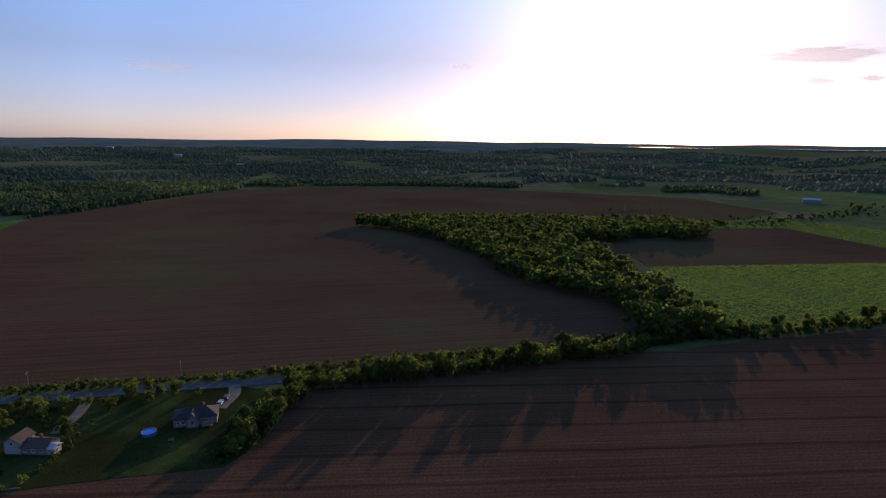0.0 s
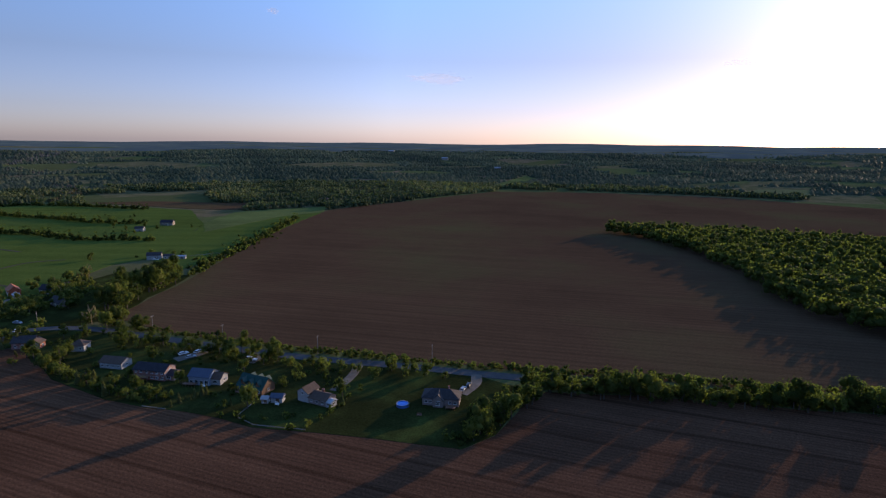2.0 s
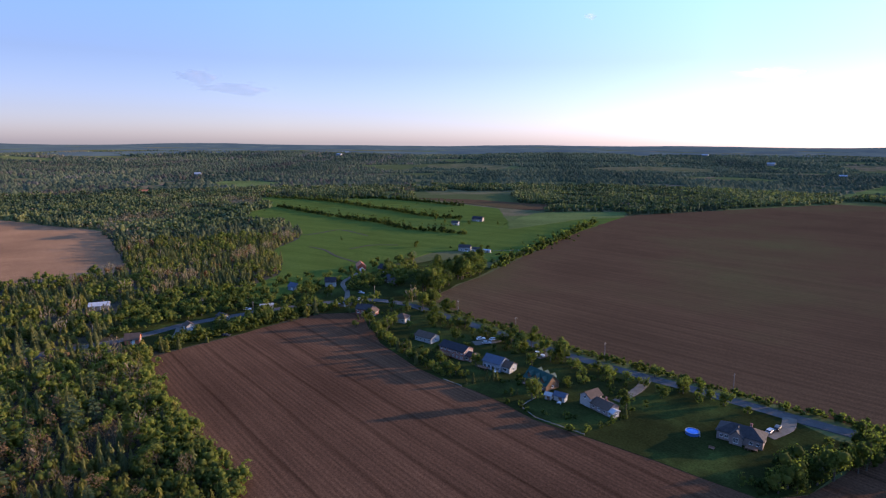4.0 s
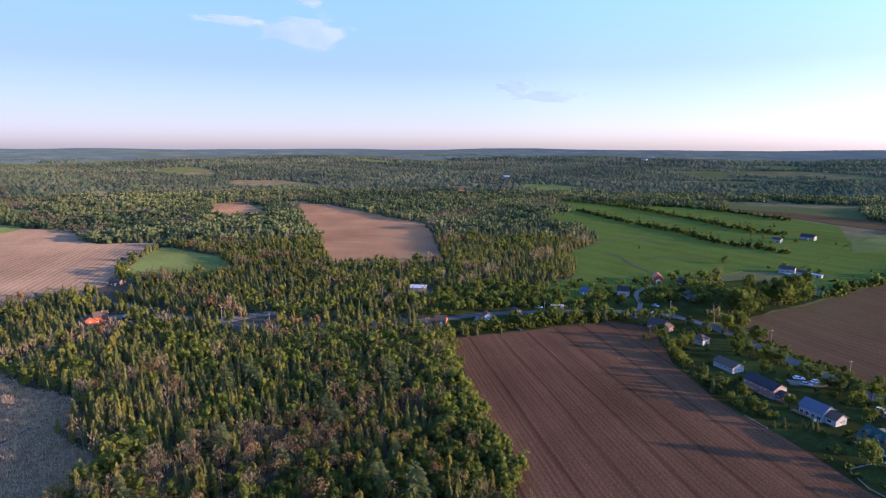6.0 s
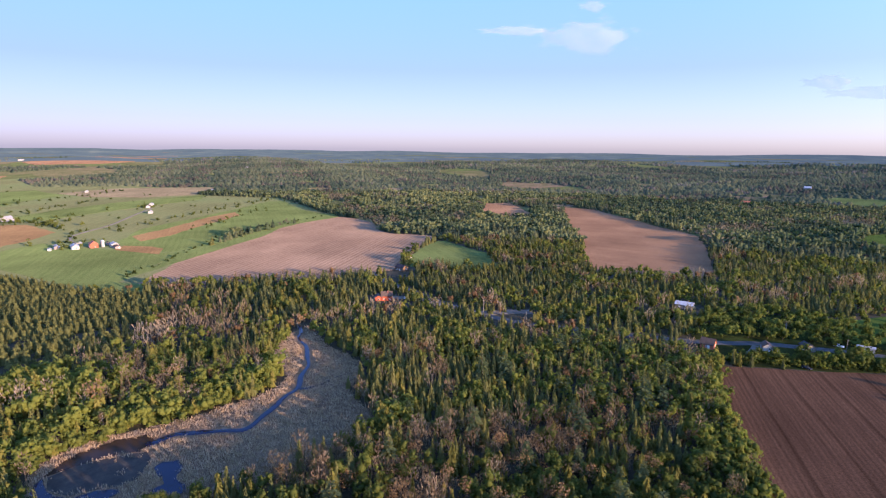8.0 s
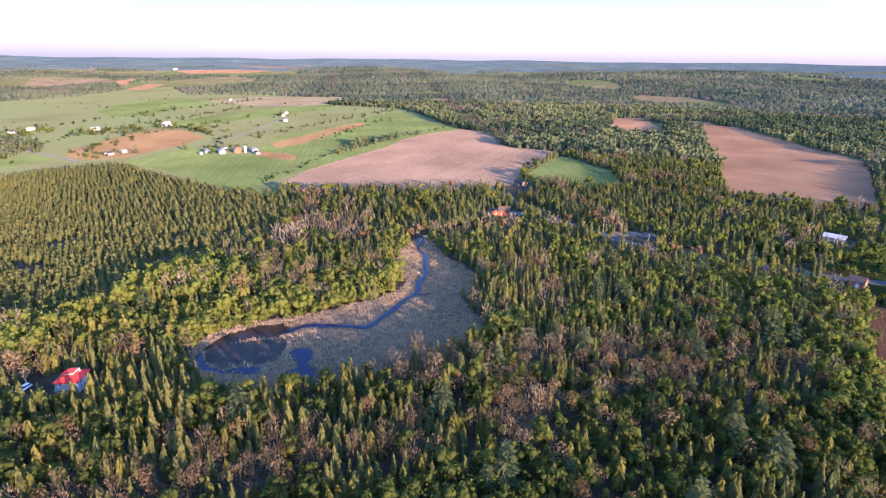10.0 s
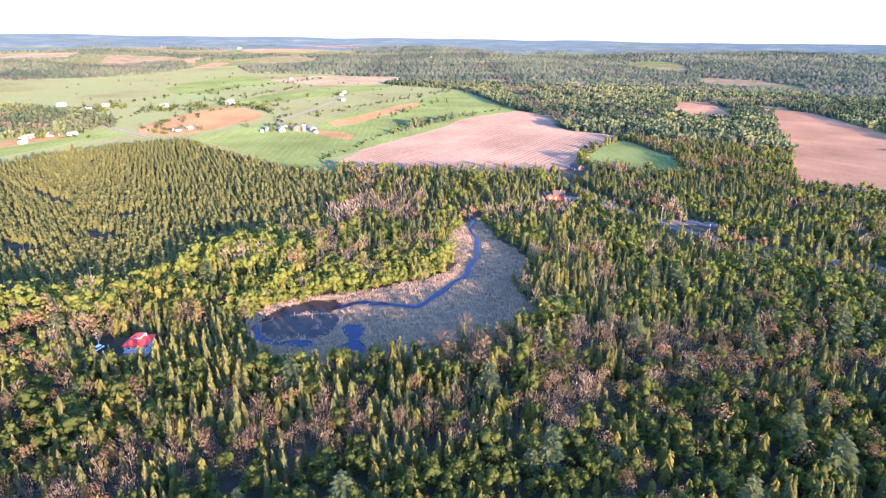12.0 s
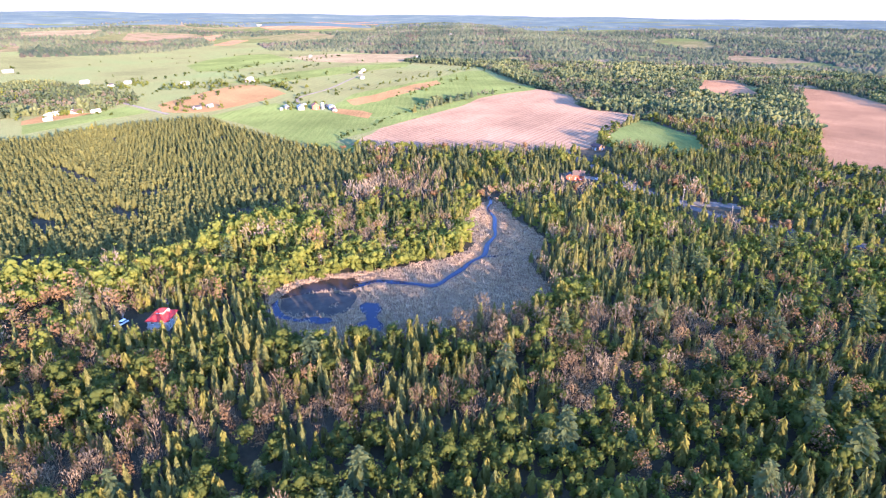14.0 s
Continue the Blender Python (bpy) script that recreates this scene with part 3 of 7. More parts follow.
# sheet of water coloured brown to imitate the trees mirrored in it
sheet("bank_reflection", BANK_REFLECTION, REFLECTED_BROWN, 0.2, "water under the bank with the trees' brown reflection painted in", "water", edge=False)
sheet("backwater", BACKWATER, WATER, 0.23, "blue backwater at the end of the marsh", "water", edge=False)
sheet("mudflat", MUDFLAT, MUD, 0.15, "dark wet mud and flattened reeds beside the water", "mud", edge=True)
sheet("pond", POND, WATER, 0.2, "small dark blue pond in the marsh", "pond", edge=False)
ribbon("road", ROAD, 6.4, ASPHALT, 0.24, "grey asphalt country road through the hamlet", "road")
ribbon("lane", [(-425, -545), (-450, -590), (-479, -614), (-552, -648), (-650, -712), (-730, -762)], 3.0, GRAVEL, 0.62, "narrow gravel lane to the farm", "lane")
ribbon("lane", [(-300, -720), (-298, -690), (-296, -640), (-294, -600)], 4.0, GRAVEL, 0.62, "pale gravel farm lane beside the wood", "lane")
for line, w in (([(-137, 208), (-133, 196), (-131, 180)], 4.0), ([(-85, 221), (-82, 212), (-83, 200)], 4.6), ([(-214, 197), (-213, 186), (-216, 176)], 6.0),
                ([(-184, 202), (-183, 188)], 4.0), ([(-332, -95), (-345, -75), (-349, -62)], 9.0), ([(-340, -112), (-350, -135), (-352, -150), (-346, -170)], 7.0),
                ([(-328, 60), (-316, 56), (-312, 50)], 3.2), ([(-327, 160), (-345, 170), (-372, 180), (-395, 205)], 3.2)):
    ribbon("driveway", line, w, GRAVEL, 0.27, "pale gravel driveway", "driveway")
for line in ([(-640, 228), (-597, 240), (-598, 262), (-606, 292), (-551, 298)], [(-522, 218), (-499, 223), (-465, 219), (-428, 221)], [(-490, 245), (-496, 273), (-482, 294)]):
    ribbon("ditch", line, 2.6, FLOOR, 0.36, "dark winding ditch in the pasture", "ditch")
a = np.radians(np.linspace(17, 38, 40))
sheet("lake", [(4010 * math.sin(k), 4010 * math.cos(k)) for k in a] + [(4090 * math.sin(k), 4090 * math.cos(k)) for k in a[::-1]], LAKE_WATER, 8.0,
      "bright distant lake below the horizon", "lake", edge=False)
for o in bpy.data.objects:
    if o.name == "lake":
        for v in o.data.vertices:
            v.co.z = 64.0 if v.co.z > 50 else v.co.z

# ---- trees ----
def blades(rnd, items):
    """Kite-shaped sprays: each from a foot to a tip, with a width and a tint."""
    v, f, t = [], [], []
    for foot, tip, width, tint, *face in items:
        foot, tip = Vector(foot), Vector(tip)
        out = face[0] if face else Vector((rnd.uniform(-0.4, 0.4), rnd.uniform(-0.4, 0.4), 1))
        side = (tip - foot).cross(out).normalized() * width / 2
        mid = foot.lerp(tip, 0.6) + out.normalized() * width * 0.25
        o = len(v)
        v += [foot, mid + side, tip, mid - side]
        f += [(o, o + 1, o + 2), (o, o + 2, o + 3)]
        t += [tint] * 4
    return v, f, t


def stem(h, r, sides=5):
    v, f = [], []
    for z, k in ((-0.3, 1.2), (h * 0.5, 0.8), (h, 0.15)):
        v += [(r * k * math.cos(2 * math.pi * i / sides), r * k * math.sin(2 * math.pi * i / sides), z) for i in range(sides)]
    for o in (0, sides):
        for i in range(sides):
            a, b, c, d = o + i, o + (i + 1) % sides, o + sides + (i + 1) % sides, o + sides + i
            f += [(a, b, c), (a, c, d)]
    return v, f, [0.5] * len(v)


def spruce_crown(rnd, h, r, tiers, arms, wide=1.0, core=5, blunt=0.7):
    """A spire: a solid inner cone and hanging sprays round it."""
    it = []
    for k in range(tiers):
        z = h * (0.08 + 0.88 * k / tiers)
        reach = r * (1 - (z / h)) ** blunt + 0.12
        for j in range(arms if k < tiers * 0.75 else max(3, arms - 2)):
            a = 2 * math.pi * (j + rnd.random()) / arms
            q = reach * rnd.uniform(0.7, 1.15)
            it.append(((0.2 * q * math.cos(a), 0.2 * q * math.sin(a), z + h * 0.09), (q * math.cos(a), q * math.sin(a), z - q * rnd.uniform(0.25, 0.75)),
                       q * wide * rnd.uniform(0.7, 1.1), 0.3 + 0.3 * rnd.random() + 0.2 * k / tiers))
    it.append(((0, 0, h * 0.85), (0.05, 0, h * 1.03), 0.35, 0.6))
    v, f, t = blades(rnd, it)
    if core:
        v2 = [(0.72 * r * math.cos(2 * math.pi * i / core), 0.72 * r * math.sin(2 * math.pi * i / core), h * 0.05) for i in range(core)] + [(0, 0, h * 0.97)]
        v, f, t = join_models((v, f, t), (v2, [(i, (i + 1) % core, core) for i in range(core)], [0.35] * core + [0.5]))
    return v, f, t


def white_pine_crown(rnd, h, r, plates, arms):
    it = []
    for k in range(plates):
        z = h * (0.25 + 0.72 * k / plates)
        reach = r * (1.1 - 0.85 * (k / plates) ** 1.4)
        for j in range(arms):
            a = 2 * math.pi * (j + rnd.random()) / arms
            q = reach * rnd.uniform(0.6, 1.2)
            it.append(((0.1 * q * math.cos(a), 0.1 * q * math.sin(a), z), (q * math.cos(a), q * math.sin(a), z - q * rnd.uniform(-0.1, 0.35)),
                       q * rnd.uniform(0.34, 0.6), 0.25 + 0.5 * rnd.random()))
    return blades(rnd, it)


def leaf_crown(rnd, h, r, lobes, leaves, size, low=0.2, core=5):
    """A broad crown: sprays of leaves gathered on uneven lobes."""
    cs = []
    for _ in range(lobes):
        a, q = rnd.uniform(0, 2 * math.pi), r * math.sqrt(rnd.random()) * 0.7
        z = h * rnd.uniform(low + 0.18, 0.88 - 0.35 * (q / r) ** 2)
        cs.append((Vector((q * math.cos(a), q * math.sin(a), z)), r * rnd.uniform(0.38, 0.6), rnd.random()))
    it = []
    for _ in range(leaves):
        c, s, t = rnd.choice(cs)
        d = Vector((rnd.gauss(0, 1), rnd.gauss(0, 1), rnd.gauss(0.25, 0.9))).normalized()
        p = c + d * s * rnd.uniform(0.75, 1.05)
        u = Vector((rnd.gauss(0, 1), rnd.gauss(0, 1), rnd.gauss(0, 0.6))).normalized()
        u = (u - d * u.dot(d)).normalized() * size * rnd.uniform(0.6, 1.1)
        it.append((p - u * 0.5, p + u * 0.5, size * rnd.uniform(0.6, 1.0), 0.2 + 0.35 * t + 0.3 * rnd.random(),
                   d + Vector((rnd.gauss(0, 0.35), rnd.gauss(0, 0.35), rnd.gauss(0, 0.35)))))
    return join_models(blades(rnd, it), *(clump(rnd, c, s * 0.74, 0.16 + 0.35 * t) for c, s, t in cs[:core]))


def clump(rnd, c, s, tint):
    """A knobbly bough of foliage: twenty uneven facets round a point."""
    g = (1 + 5 ** 0.5) / 2
    ring = [Vector(p).normalized() for p in ((-1, g, 0), (1, g, 0), (-1, -g, 0), (1, -g, 0), (0, -1, g), (0, 1, g), (0, -1, -g), (0, 1, -g), (g, 0, -1), (g, 0, 1), (-g, 0, -1), (-g, 0, 1))]
    v = [c + p * s * rnd.uniform(0.78, 1.12) for p in ring]
    f = [(0, 11, 5), (0, 5, 1), (0, 1, 7), (0, 7, 10), (0, 10, 11), (1, 5, 9), (5, 11, 4), (11, 10, 2), (10, 7, 6), (7, 1, 8),
         (3, 9, 4), (3, 4, 2), (3, 2, 6), (3, 6, 8), (3, 8, 9), (4, 9, 5), (2, 4, 11), (6, 2, 10), (8, 6, 7), (9, 8, 1)]
    return v, f, [tint + 0.3 * rnd.random() for _ in v]


def lump(rnd, h, r, sides, rings, low=0.15, peak=0.0):
    """A knobbly closed crown for trees far off."""
    v, f, t = [], [], []
    for k in range(rings):
        u = k / (rings - 1)
        z = h * (low + (1 - low) * u)
        w = r * (math.sin(math.pi * (0.18 + 0.74 * u)) if not peak else (1.02 - u) ** peak)
        for i in range(sides):
            a = 2 * math.pi * (i + 0.5 * (k % 2)) / sides
            q = w * rnd.uniform(0.7, 1.25)
            v.append((q * math.cos(a), q * math.sin(a), z + h * rnd.uniform(-0.07, 0.07)))
            t.append(0.25 + 0.45 * rnd.random() + 0.15 * u)
    v.append((0, 0, h * 1.02))
    t.append(0.6)
    for k in range(rings - 1):
        for i in range(sides):
            a, b = k * sides + i, k * sides + (i + 1) % sides
            f += [(a, b, b + sides), (a, b + sides, a + sides)]
    f += [((rings - 1) * sides + i, (rings - 1) * sides + (i + 1) % sides, len(v) - 1) for i in range(sides)]
    return v, f, t


def as_arrays(model):
    v, f, t = model
    return np.array([tuple(p) for p in v], float), np.array(f, int), np.array(t, float)


def mesh_of(name, v, f, t, material):
    me = bpy.data.meshes.new(name)
    v, f = np.asarray(v, np.float32), np.asarray(f, np.int32)
    me.vertices.add(len(v))
    me.vertices.foreach_set("co", v.ravel())
    me.loops.add(f.size)
    me.loops.foreach_set("vertex_index", f.ravel())
    me.polygons.add(len(f))
    me.polygons.foreach_set("loop_start", np.arange(0, f.size, 3, dtype=np.int32))
    me.update(calc_edges=True)
    me.attributes.new("tint", "FLOAT", "POINT").data.foreach_set("value", np.asarray(t, np.float32))
    me.materials.append(material)
    return me


def stand(name, models, x, y, scale, tint, material, label, category, z=None):
    """One joined stand of trees: each place takes one of the models, turned, scaled and tinted its own way."""
    rng = np.random.default_rng(len(x) + len(name))
    pick = rng.integers(0, len(models), len(x))
    vs, fs, ts, off = [], [], [], 0
    z = terrain(x, y) if z is None else z
    for k, (mv, mf, mt) in enumerate(models):
        s = np.nonzero(pick == k)[0]
        if not len(s):
            continue
        a = rng.uniform(0, 2 * np.pi, len(s))
        sx = scale[s] * rng.uniform(0.85, 1.2, len(s))
        ca, sa = np.cos(a) * sx, np.sin(a) * sx
        lean = rng.normal(0, 0.03, (2, len(s)))
        px = mv[None, :, 0] * ca[:, None] - mv[None, :, 1] * sa[:, None] + x[s][:, None] + mv[None, :, 2] * lean[0][:, None]
        py = mv[None, :, 0] * sa[:, None] + mv[None, :, 1] * ca[:, None] + y[s][:, None] + mv[None, :, 2] * lean[1][:, None]
        pz = mv[None, :, 2] * scale[s][:, None] + z[s][:, None]
        vs.append(np.stack([px, py, pz], -1).reshape(-1, 3))
        fs.append((mf[None] + (off + np.arange(len(s)) * len(mv))[:, None, None]).reshape(-1, 3))
        ts.append((mt[None] * 0.7 + tint[s][:, None]).ravel())
        off += len(s) * len(mv)
    if not vs:
        return None
    me = mesh_of(name, np.concatenate(vs), np.concatenate(fs), np.concatenate(ts), material)
    return tagged(new(name, me), label, category, kind="stuff")


def join_models(*ms):
    v, f, t, o = [], [], [], 0
    for a, b, c in ms:
        v += [tuple(p) for p in a]
        f += [tuple(i + o for i in q) for q in b]
        t += list(c)
        o += len(a)
    return v, f, t


rt = random.Random(11)
def budding_crown(rnd, h, r, sprays, size):
    """A tree not yet in leaf: pale upright stems under a haze of rising twigs."""
    it = []
    for _ in range(sprays):
        a, q, z = rnd.uniform(0, 2 * math.pi), r * math.sqrt(rnd.random()), rnd.uniform(0.3, 0.92)
        q *= 0.45 + 0.75 * math.sin(math.pi * min(1, z))
        p = Vector((q * math.cos(a), q * math.sin(a), h * z))
        d = Vector((math.cos(a) * 0.5 + rnd.gauss(0, 0.3), math.sin(a) * 0.5 + rnd.gauss(0, 0.3), 1.3)).normalized() * size * rnd.uniform(0.7, 1.3)
        it.append((p - d * 0.4, p + d * 0.6, size * rnd.uniform(0.13, 0.28), rnd.uniform(0.15, 0.75), Vector((rnd.gauss(0, 1), rnd.gauss(0, 1), 0.2))))
    ms = [blades(rnd, it)]
    for _ in range(2):
        v, f, t = stem(h * rnd.uniform(0.7, 0.9), 0.08, 3)
        dx, dy, lx, ly = rnd.uniform(-0.5, 0.5), rnd.uniform(-0.5, 0.5), rnd.uniform(-0.1, 0.1), rnd.uniform(-0.1, 0.1)
        ms.append(([(p[0] + dx + lx * p[2], p[1] + dy + ly * p[2], p[2]) for p in v], f, [0.85] * len(v)))
    return join_models(*ms)


CLOSE = {
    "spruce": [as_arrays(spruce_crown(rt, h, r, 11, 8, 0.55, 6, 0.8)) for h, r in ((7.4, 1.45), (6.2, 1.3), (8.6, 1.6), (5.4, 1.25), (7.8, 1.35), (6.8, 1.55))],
    "cedar": [as_arrays(spruce_crown(rt, h, r, 10, 8, 0.6, 6, 0.42)) for h, r in ((6.6, 1.45), (5.8, 1.35), (7.4, 1.6), (5.2, 1.4))],
    "pine": [as_arrays(white_pine_crown(rt, h, r, 11, 12)) for h, r in ((10.5, 2.5), (9.2, 2.3), (12.5, 2.8))],
    "leaf": [as_arrays(leaf_crown(rt, h, r, 12, 140, 0.62, 0.12, 7)) for h, r in ((7.4, 2.2), (8.6, 2.6), (6.6, 2.2), (8.0, 2.0), (6.4, 2.5), (9.2, 2.3))],
    "bud": [as_arrays(leaf_crown(rt, h, r, 11, 165, 0.46, 0.22, 0)) for h, r in ((7.4, 2.1), (8.4, 2.4), (6.8, 2.2))],
    "bare": [as_arrays(budding_crown(rt, h, r, 100, 0.9)) for h, r in ((8.6, 1.6), (7.6, 2.0), (9.4, 1.7), (6.8, 2.2))]}
NEAR = {
    "spruce": [as_arrays(spruce_crown(rt, h, r, 8, 6, 0.72, 5, 0.8)) for h, r in ((8.0, 1.55), (6.8, 1.45), (9.2, 1.7), (6.0, 1.4), (8.4, 1.5))],
    "cedar": [as_arrays(spruce_crown(rt, h, r, 7, 6, 0.78, 5, 0.42)) for h, r in ((7.0, 1.6), (6.2, 1.5), (7.8, 1.7))],
    "pine": [as_arrays(white_pine_crown(rt, h, r, 9, 9)) for h, r in ((11, 2.6), (9.8, 2.4), (12.5, 2.8))],
    "leaf": [as_arrays(leaf_crown(rt, h, r, 9, 68, 0.92, 0.12, 5)) for h, r in ((7.8, 2.4), (9.0, 2.8), (7.0, 2.4), (8.4, 2.2))],
    "bud": [as_arrays(leaf_crown(rt, h, r, 9, 80, 0.75, 0.22, 0)) for h, r in ((7.8, 2.3), (8.6, 2.6))],
    "bare": [as_arrays(budding_crown(rt, h, r, 56, 1.2)) for h, r in ((9.0, 1.8), (8.0, 2.2), (9.8, 1.9))]}
MIDDLE = {
    "spruce": [as_arrays(spruce_crown(rt, h, r, 5, 5, 0.95, 5, 0.8)) for h, r in ((7.4, 1.95), (6.4, 1.85), (8.2, 2.15), (7.0, 1.9))],
    "cedar": [as_arrays(spruce_crown(rt, h, r, 5, 5, 0.95, 5, 0.42)) for h, r in ((6.8, 2.0), (6.2, 1.9))],
    "bud": [as_arrays(leaf_crown(rt, h, r, 6, 34, 1.05, 0.22, 3)) for h, r in ((8.0, 2.6), (9.0, 2.8))],
    "pine": [as_arrays(white_pine_crown(rt, h, r, 6, 6)) for h, r in ((11.0, 2.8), (10.0, 2.6))],
    "leaf": [as_arrays(leaf_crown(rt, h, r, 7, 30, 1.35, 0.12, 4)) for h, r in ((7.0, 2.9), (8.0, 3.3), (6.2, 2.8))],
    "bare": [as_arrays(budding_crown(rt, h, r, 24, 2.0)) for h, r in ((8.8, 2.3), (8.0, 2.6))]}
FAR = {
    "spruce": [as_arrays(join_models(spruce_crown(rt, h, r, 2, 4, 1.2, 5, 0.85))) for h, r in ((7.8, 3.5), (6.8, 3.2), (8.6, 3.6))],
    "leaf": [as_arrays(join_models(lump(rt, h, r, 5, 2, 0.1), blades(rt, [((0.4 * r * math.cos(a), 0.4 * r * math.sin(a), h * 0.5), (1.1 * r * math.cos(a), 1.1 * r * math.sin(a), h * rt.uniform(0.6, 0.95)), r, rt.random())
                                                                       for a in (0.4, 1.9, 3.6, 5.1)]))) for h, r in ((6.6, 4.6), (7.6, 5.0), (6.0, 4.4))],
    "bare": [as_arrays(leaf_crown(rt, h, r, 4, 10, 2.4, 0.15, 0)) for h, r in ((8.5, 3.0), (7.8, 3.2))]}


def cap(rnd, h, r, sides):
    """A low crown for trees near the horizon."""
    ring = [(r * rnd.uniform(0.7, 1.2) * math.cos(2 * math.pi * i / sides), r * rnd.uniform(0.7, 1.2) * math.sin(2 * math.pi * i / sides), -1.0) for i in range(sides)]
    return ring + [(rnd.uniform(-0.3, 0.3) * r, rnd.uniform(-0.3, 0.3) * r, h)], [(i, (i + 1) % sides, sides) for i in range(sides)], [0.3 + 0.3 * rnd.random() for _ in ring] + [0.6]


DISTANT = {"leaf": [as_arrays(cap(rt, h, r, 5)) for h, r in ((5.6, 8.0), (6.4, 7.4), (5.0, 8.4), (7, 7.2))],
           "spruce": [as_arrays(cap(rt, h, r, 5)) for h, r in ((7.5, 6.4), (6.6, 6.8))],
           "bare": [as_arrays(cap(rt, h, r, 5)) for h, r in ((7, 6), (6, 6))]}
# distance haze put into these base colours: bluer and greyer than near foliage
HAZED_FAR_WOODS = leaf_mat("hazed_far_woods", (0.058, 0.080, 0.048), (0.100, 0.120, 0.066), (0.160, 0.172, 0.090), 0.35)
HAZED_FAR_TWIGS = leaf_mat("hazed_far_bare_woods", (0.085, 0.075, 0.055), (0.125, 0.108, 0.080), (0.17, 0.15, 0.115), 0.3)
HAZED_MID_WOODS = leaf_mat("hazed_middle_woods", (0.060, 0.082, 0.042), (0.106, 0.124, 0.056), (0.168, 0.176, 0.074), 0.3)
HAZED_MID_SPRUCE = leaf_mat("hazed_middle_conifers", (0.048, 0.064, 0.038), (0.080, 0.094, 0.050), (0.126, 0.132, 0.062), 0.35)
HAZED_FAR_SPRUCE = leaf_mat("hazed_far_conifers", (0.046, 0.062, 0.044), (0.078, 0.092, 0.058), (0.120, 0.128, 0.072), 0.3)
MID_NEEDLE = {"spruce": HAZED_MID_SPRUCE, "leaf": HAZED_MID_WOODS, "bare": HAZED_FAR_TWIGS}
FAR_NEEDLE = {"spruce": HAZED_FAR_SPRUCE, "leaf": HAZED_FAR_WOODS, "bare": HAZED_FAR_TWIGS}
NEEDLE = {"spruce": SPRUCE, "pine": PINE, "leaf": LEAVES, "bare": TWIGS, "cedar": CEDAR, "bud": BUDS}
SAID = {"spruce": "dense dark green spruce forest", "pine": "olive green pine trees", "leaf": "fresh green broadleaf woodland in spring",
        "bare": "grey-brown leafless birches and poplars",
        "cedar": "blunt yellow-green cedar trees", "bud": "reddish-brown maples in bud"}


def patches(x, y, s, p):
    """Slow variation over the land, 0 to 1."""
    v = (np.sin(x / s + p) * np.cos(y / (s * 0.83) - p * 1.7) + 0.6 * np.sin((x + y) / (s * 0.57) + 2.1 * p) + 0.5 * np.sin((x - 1.4 * y) / (s * 0.37) + p * 3.3))
    return np.clip(0.5 + v / 3.2, 0, 1)


def scatter(r0, r1, step, a0=-46.0, a1=174.0):
    """Jittered places between two distances round the middle; bearings run anticlockwise from +y."""
    rng = np.random.default_rng(int(r0) + 5)
    g = np.arange(-r1, r1, step)
    x, y = np.meshgrid(g, g)
    x, y = x.ravel() + rng.uniform(-0.46, 0.46, x.size) * step, y.ravel() + rng.uniform(-0.46, 0.46, y.size) * step
    r, a = np.hypot(x, y), np.degrees(np.arctan2(-x, y))
    a = np.where(a < -90, a + 360, a)
    k = (r >= r0) & (r < r1) & (a > a0) & (a < a1)
    return x[k], y[k]


def wooded(x, y, margin=1.0):
    """Which places carry forest."""
    a, r = np.degrees(np.arctan2(-x, y)), np.hypot(x, y)
    a = np.where(a < -90, a + 360, a)
    dens = patches(x, y, 330.0, 0.7)
    west = (a > 57) & (r < 1500)
    far_west = (a > 57) & (r >= 1500) & (dens > np.where(a > 135, 0.47, 0.2))
    north = (a <= 57) & (r > 1240) & ((dens > 0.42) | (patches(x, y, 120.0, 3.0) > 0.62))
    ok = west | far_west | north | inside(x, y, WOODS_NW)
    ok &= (r < 900) | (patches(x, y, 75.0, 2.3) < 0.84)
    for p in CLEAR:
        ok &= ~inside(x, y, p)
    ok |= inside(x, y, WOOD_PLAIN)
    for p in PLAIN_WOODS:
        ok |= inside(x, y, p)
    ok &= ~near_line(x, y, ROAD, 4.6 * margin)
    for hx, hy, hr in HOMESTEADS:
        ok &= (x - hx) ** 2 + (y - hy) ** 2 > hr * hr
    ok &= ~inside(x, y, WOOD) & ~inside(x, y, PINES)
    ok &= ~((a < -13) & (a > -42) & (r > 3000) & (r < 4120))
    return ok


PINE_GAPS = [([(-159, -264), (-174, -263), (-188, -252)], 6), ([(-132, -444), (-134, -417), (-133, -385)], 5), ([(-119, -321), (-120, -297)], 5), ([(-220, -272), (-236, -269)], 5), ([(-86, -335), (-87, -309)], 4)]

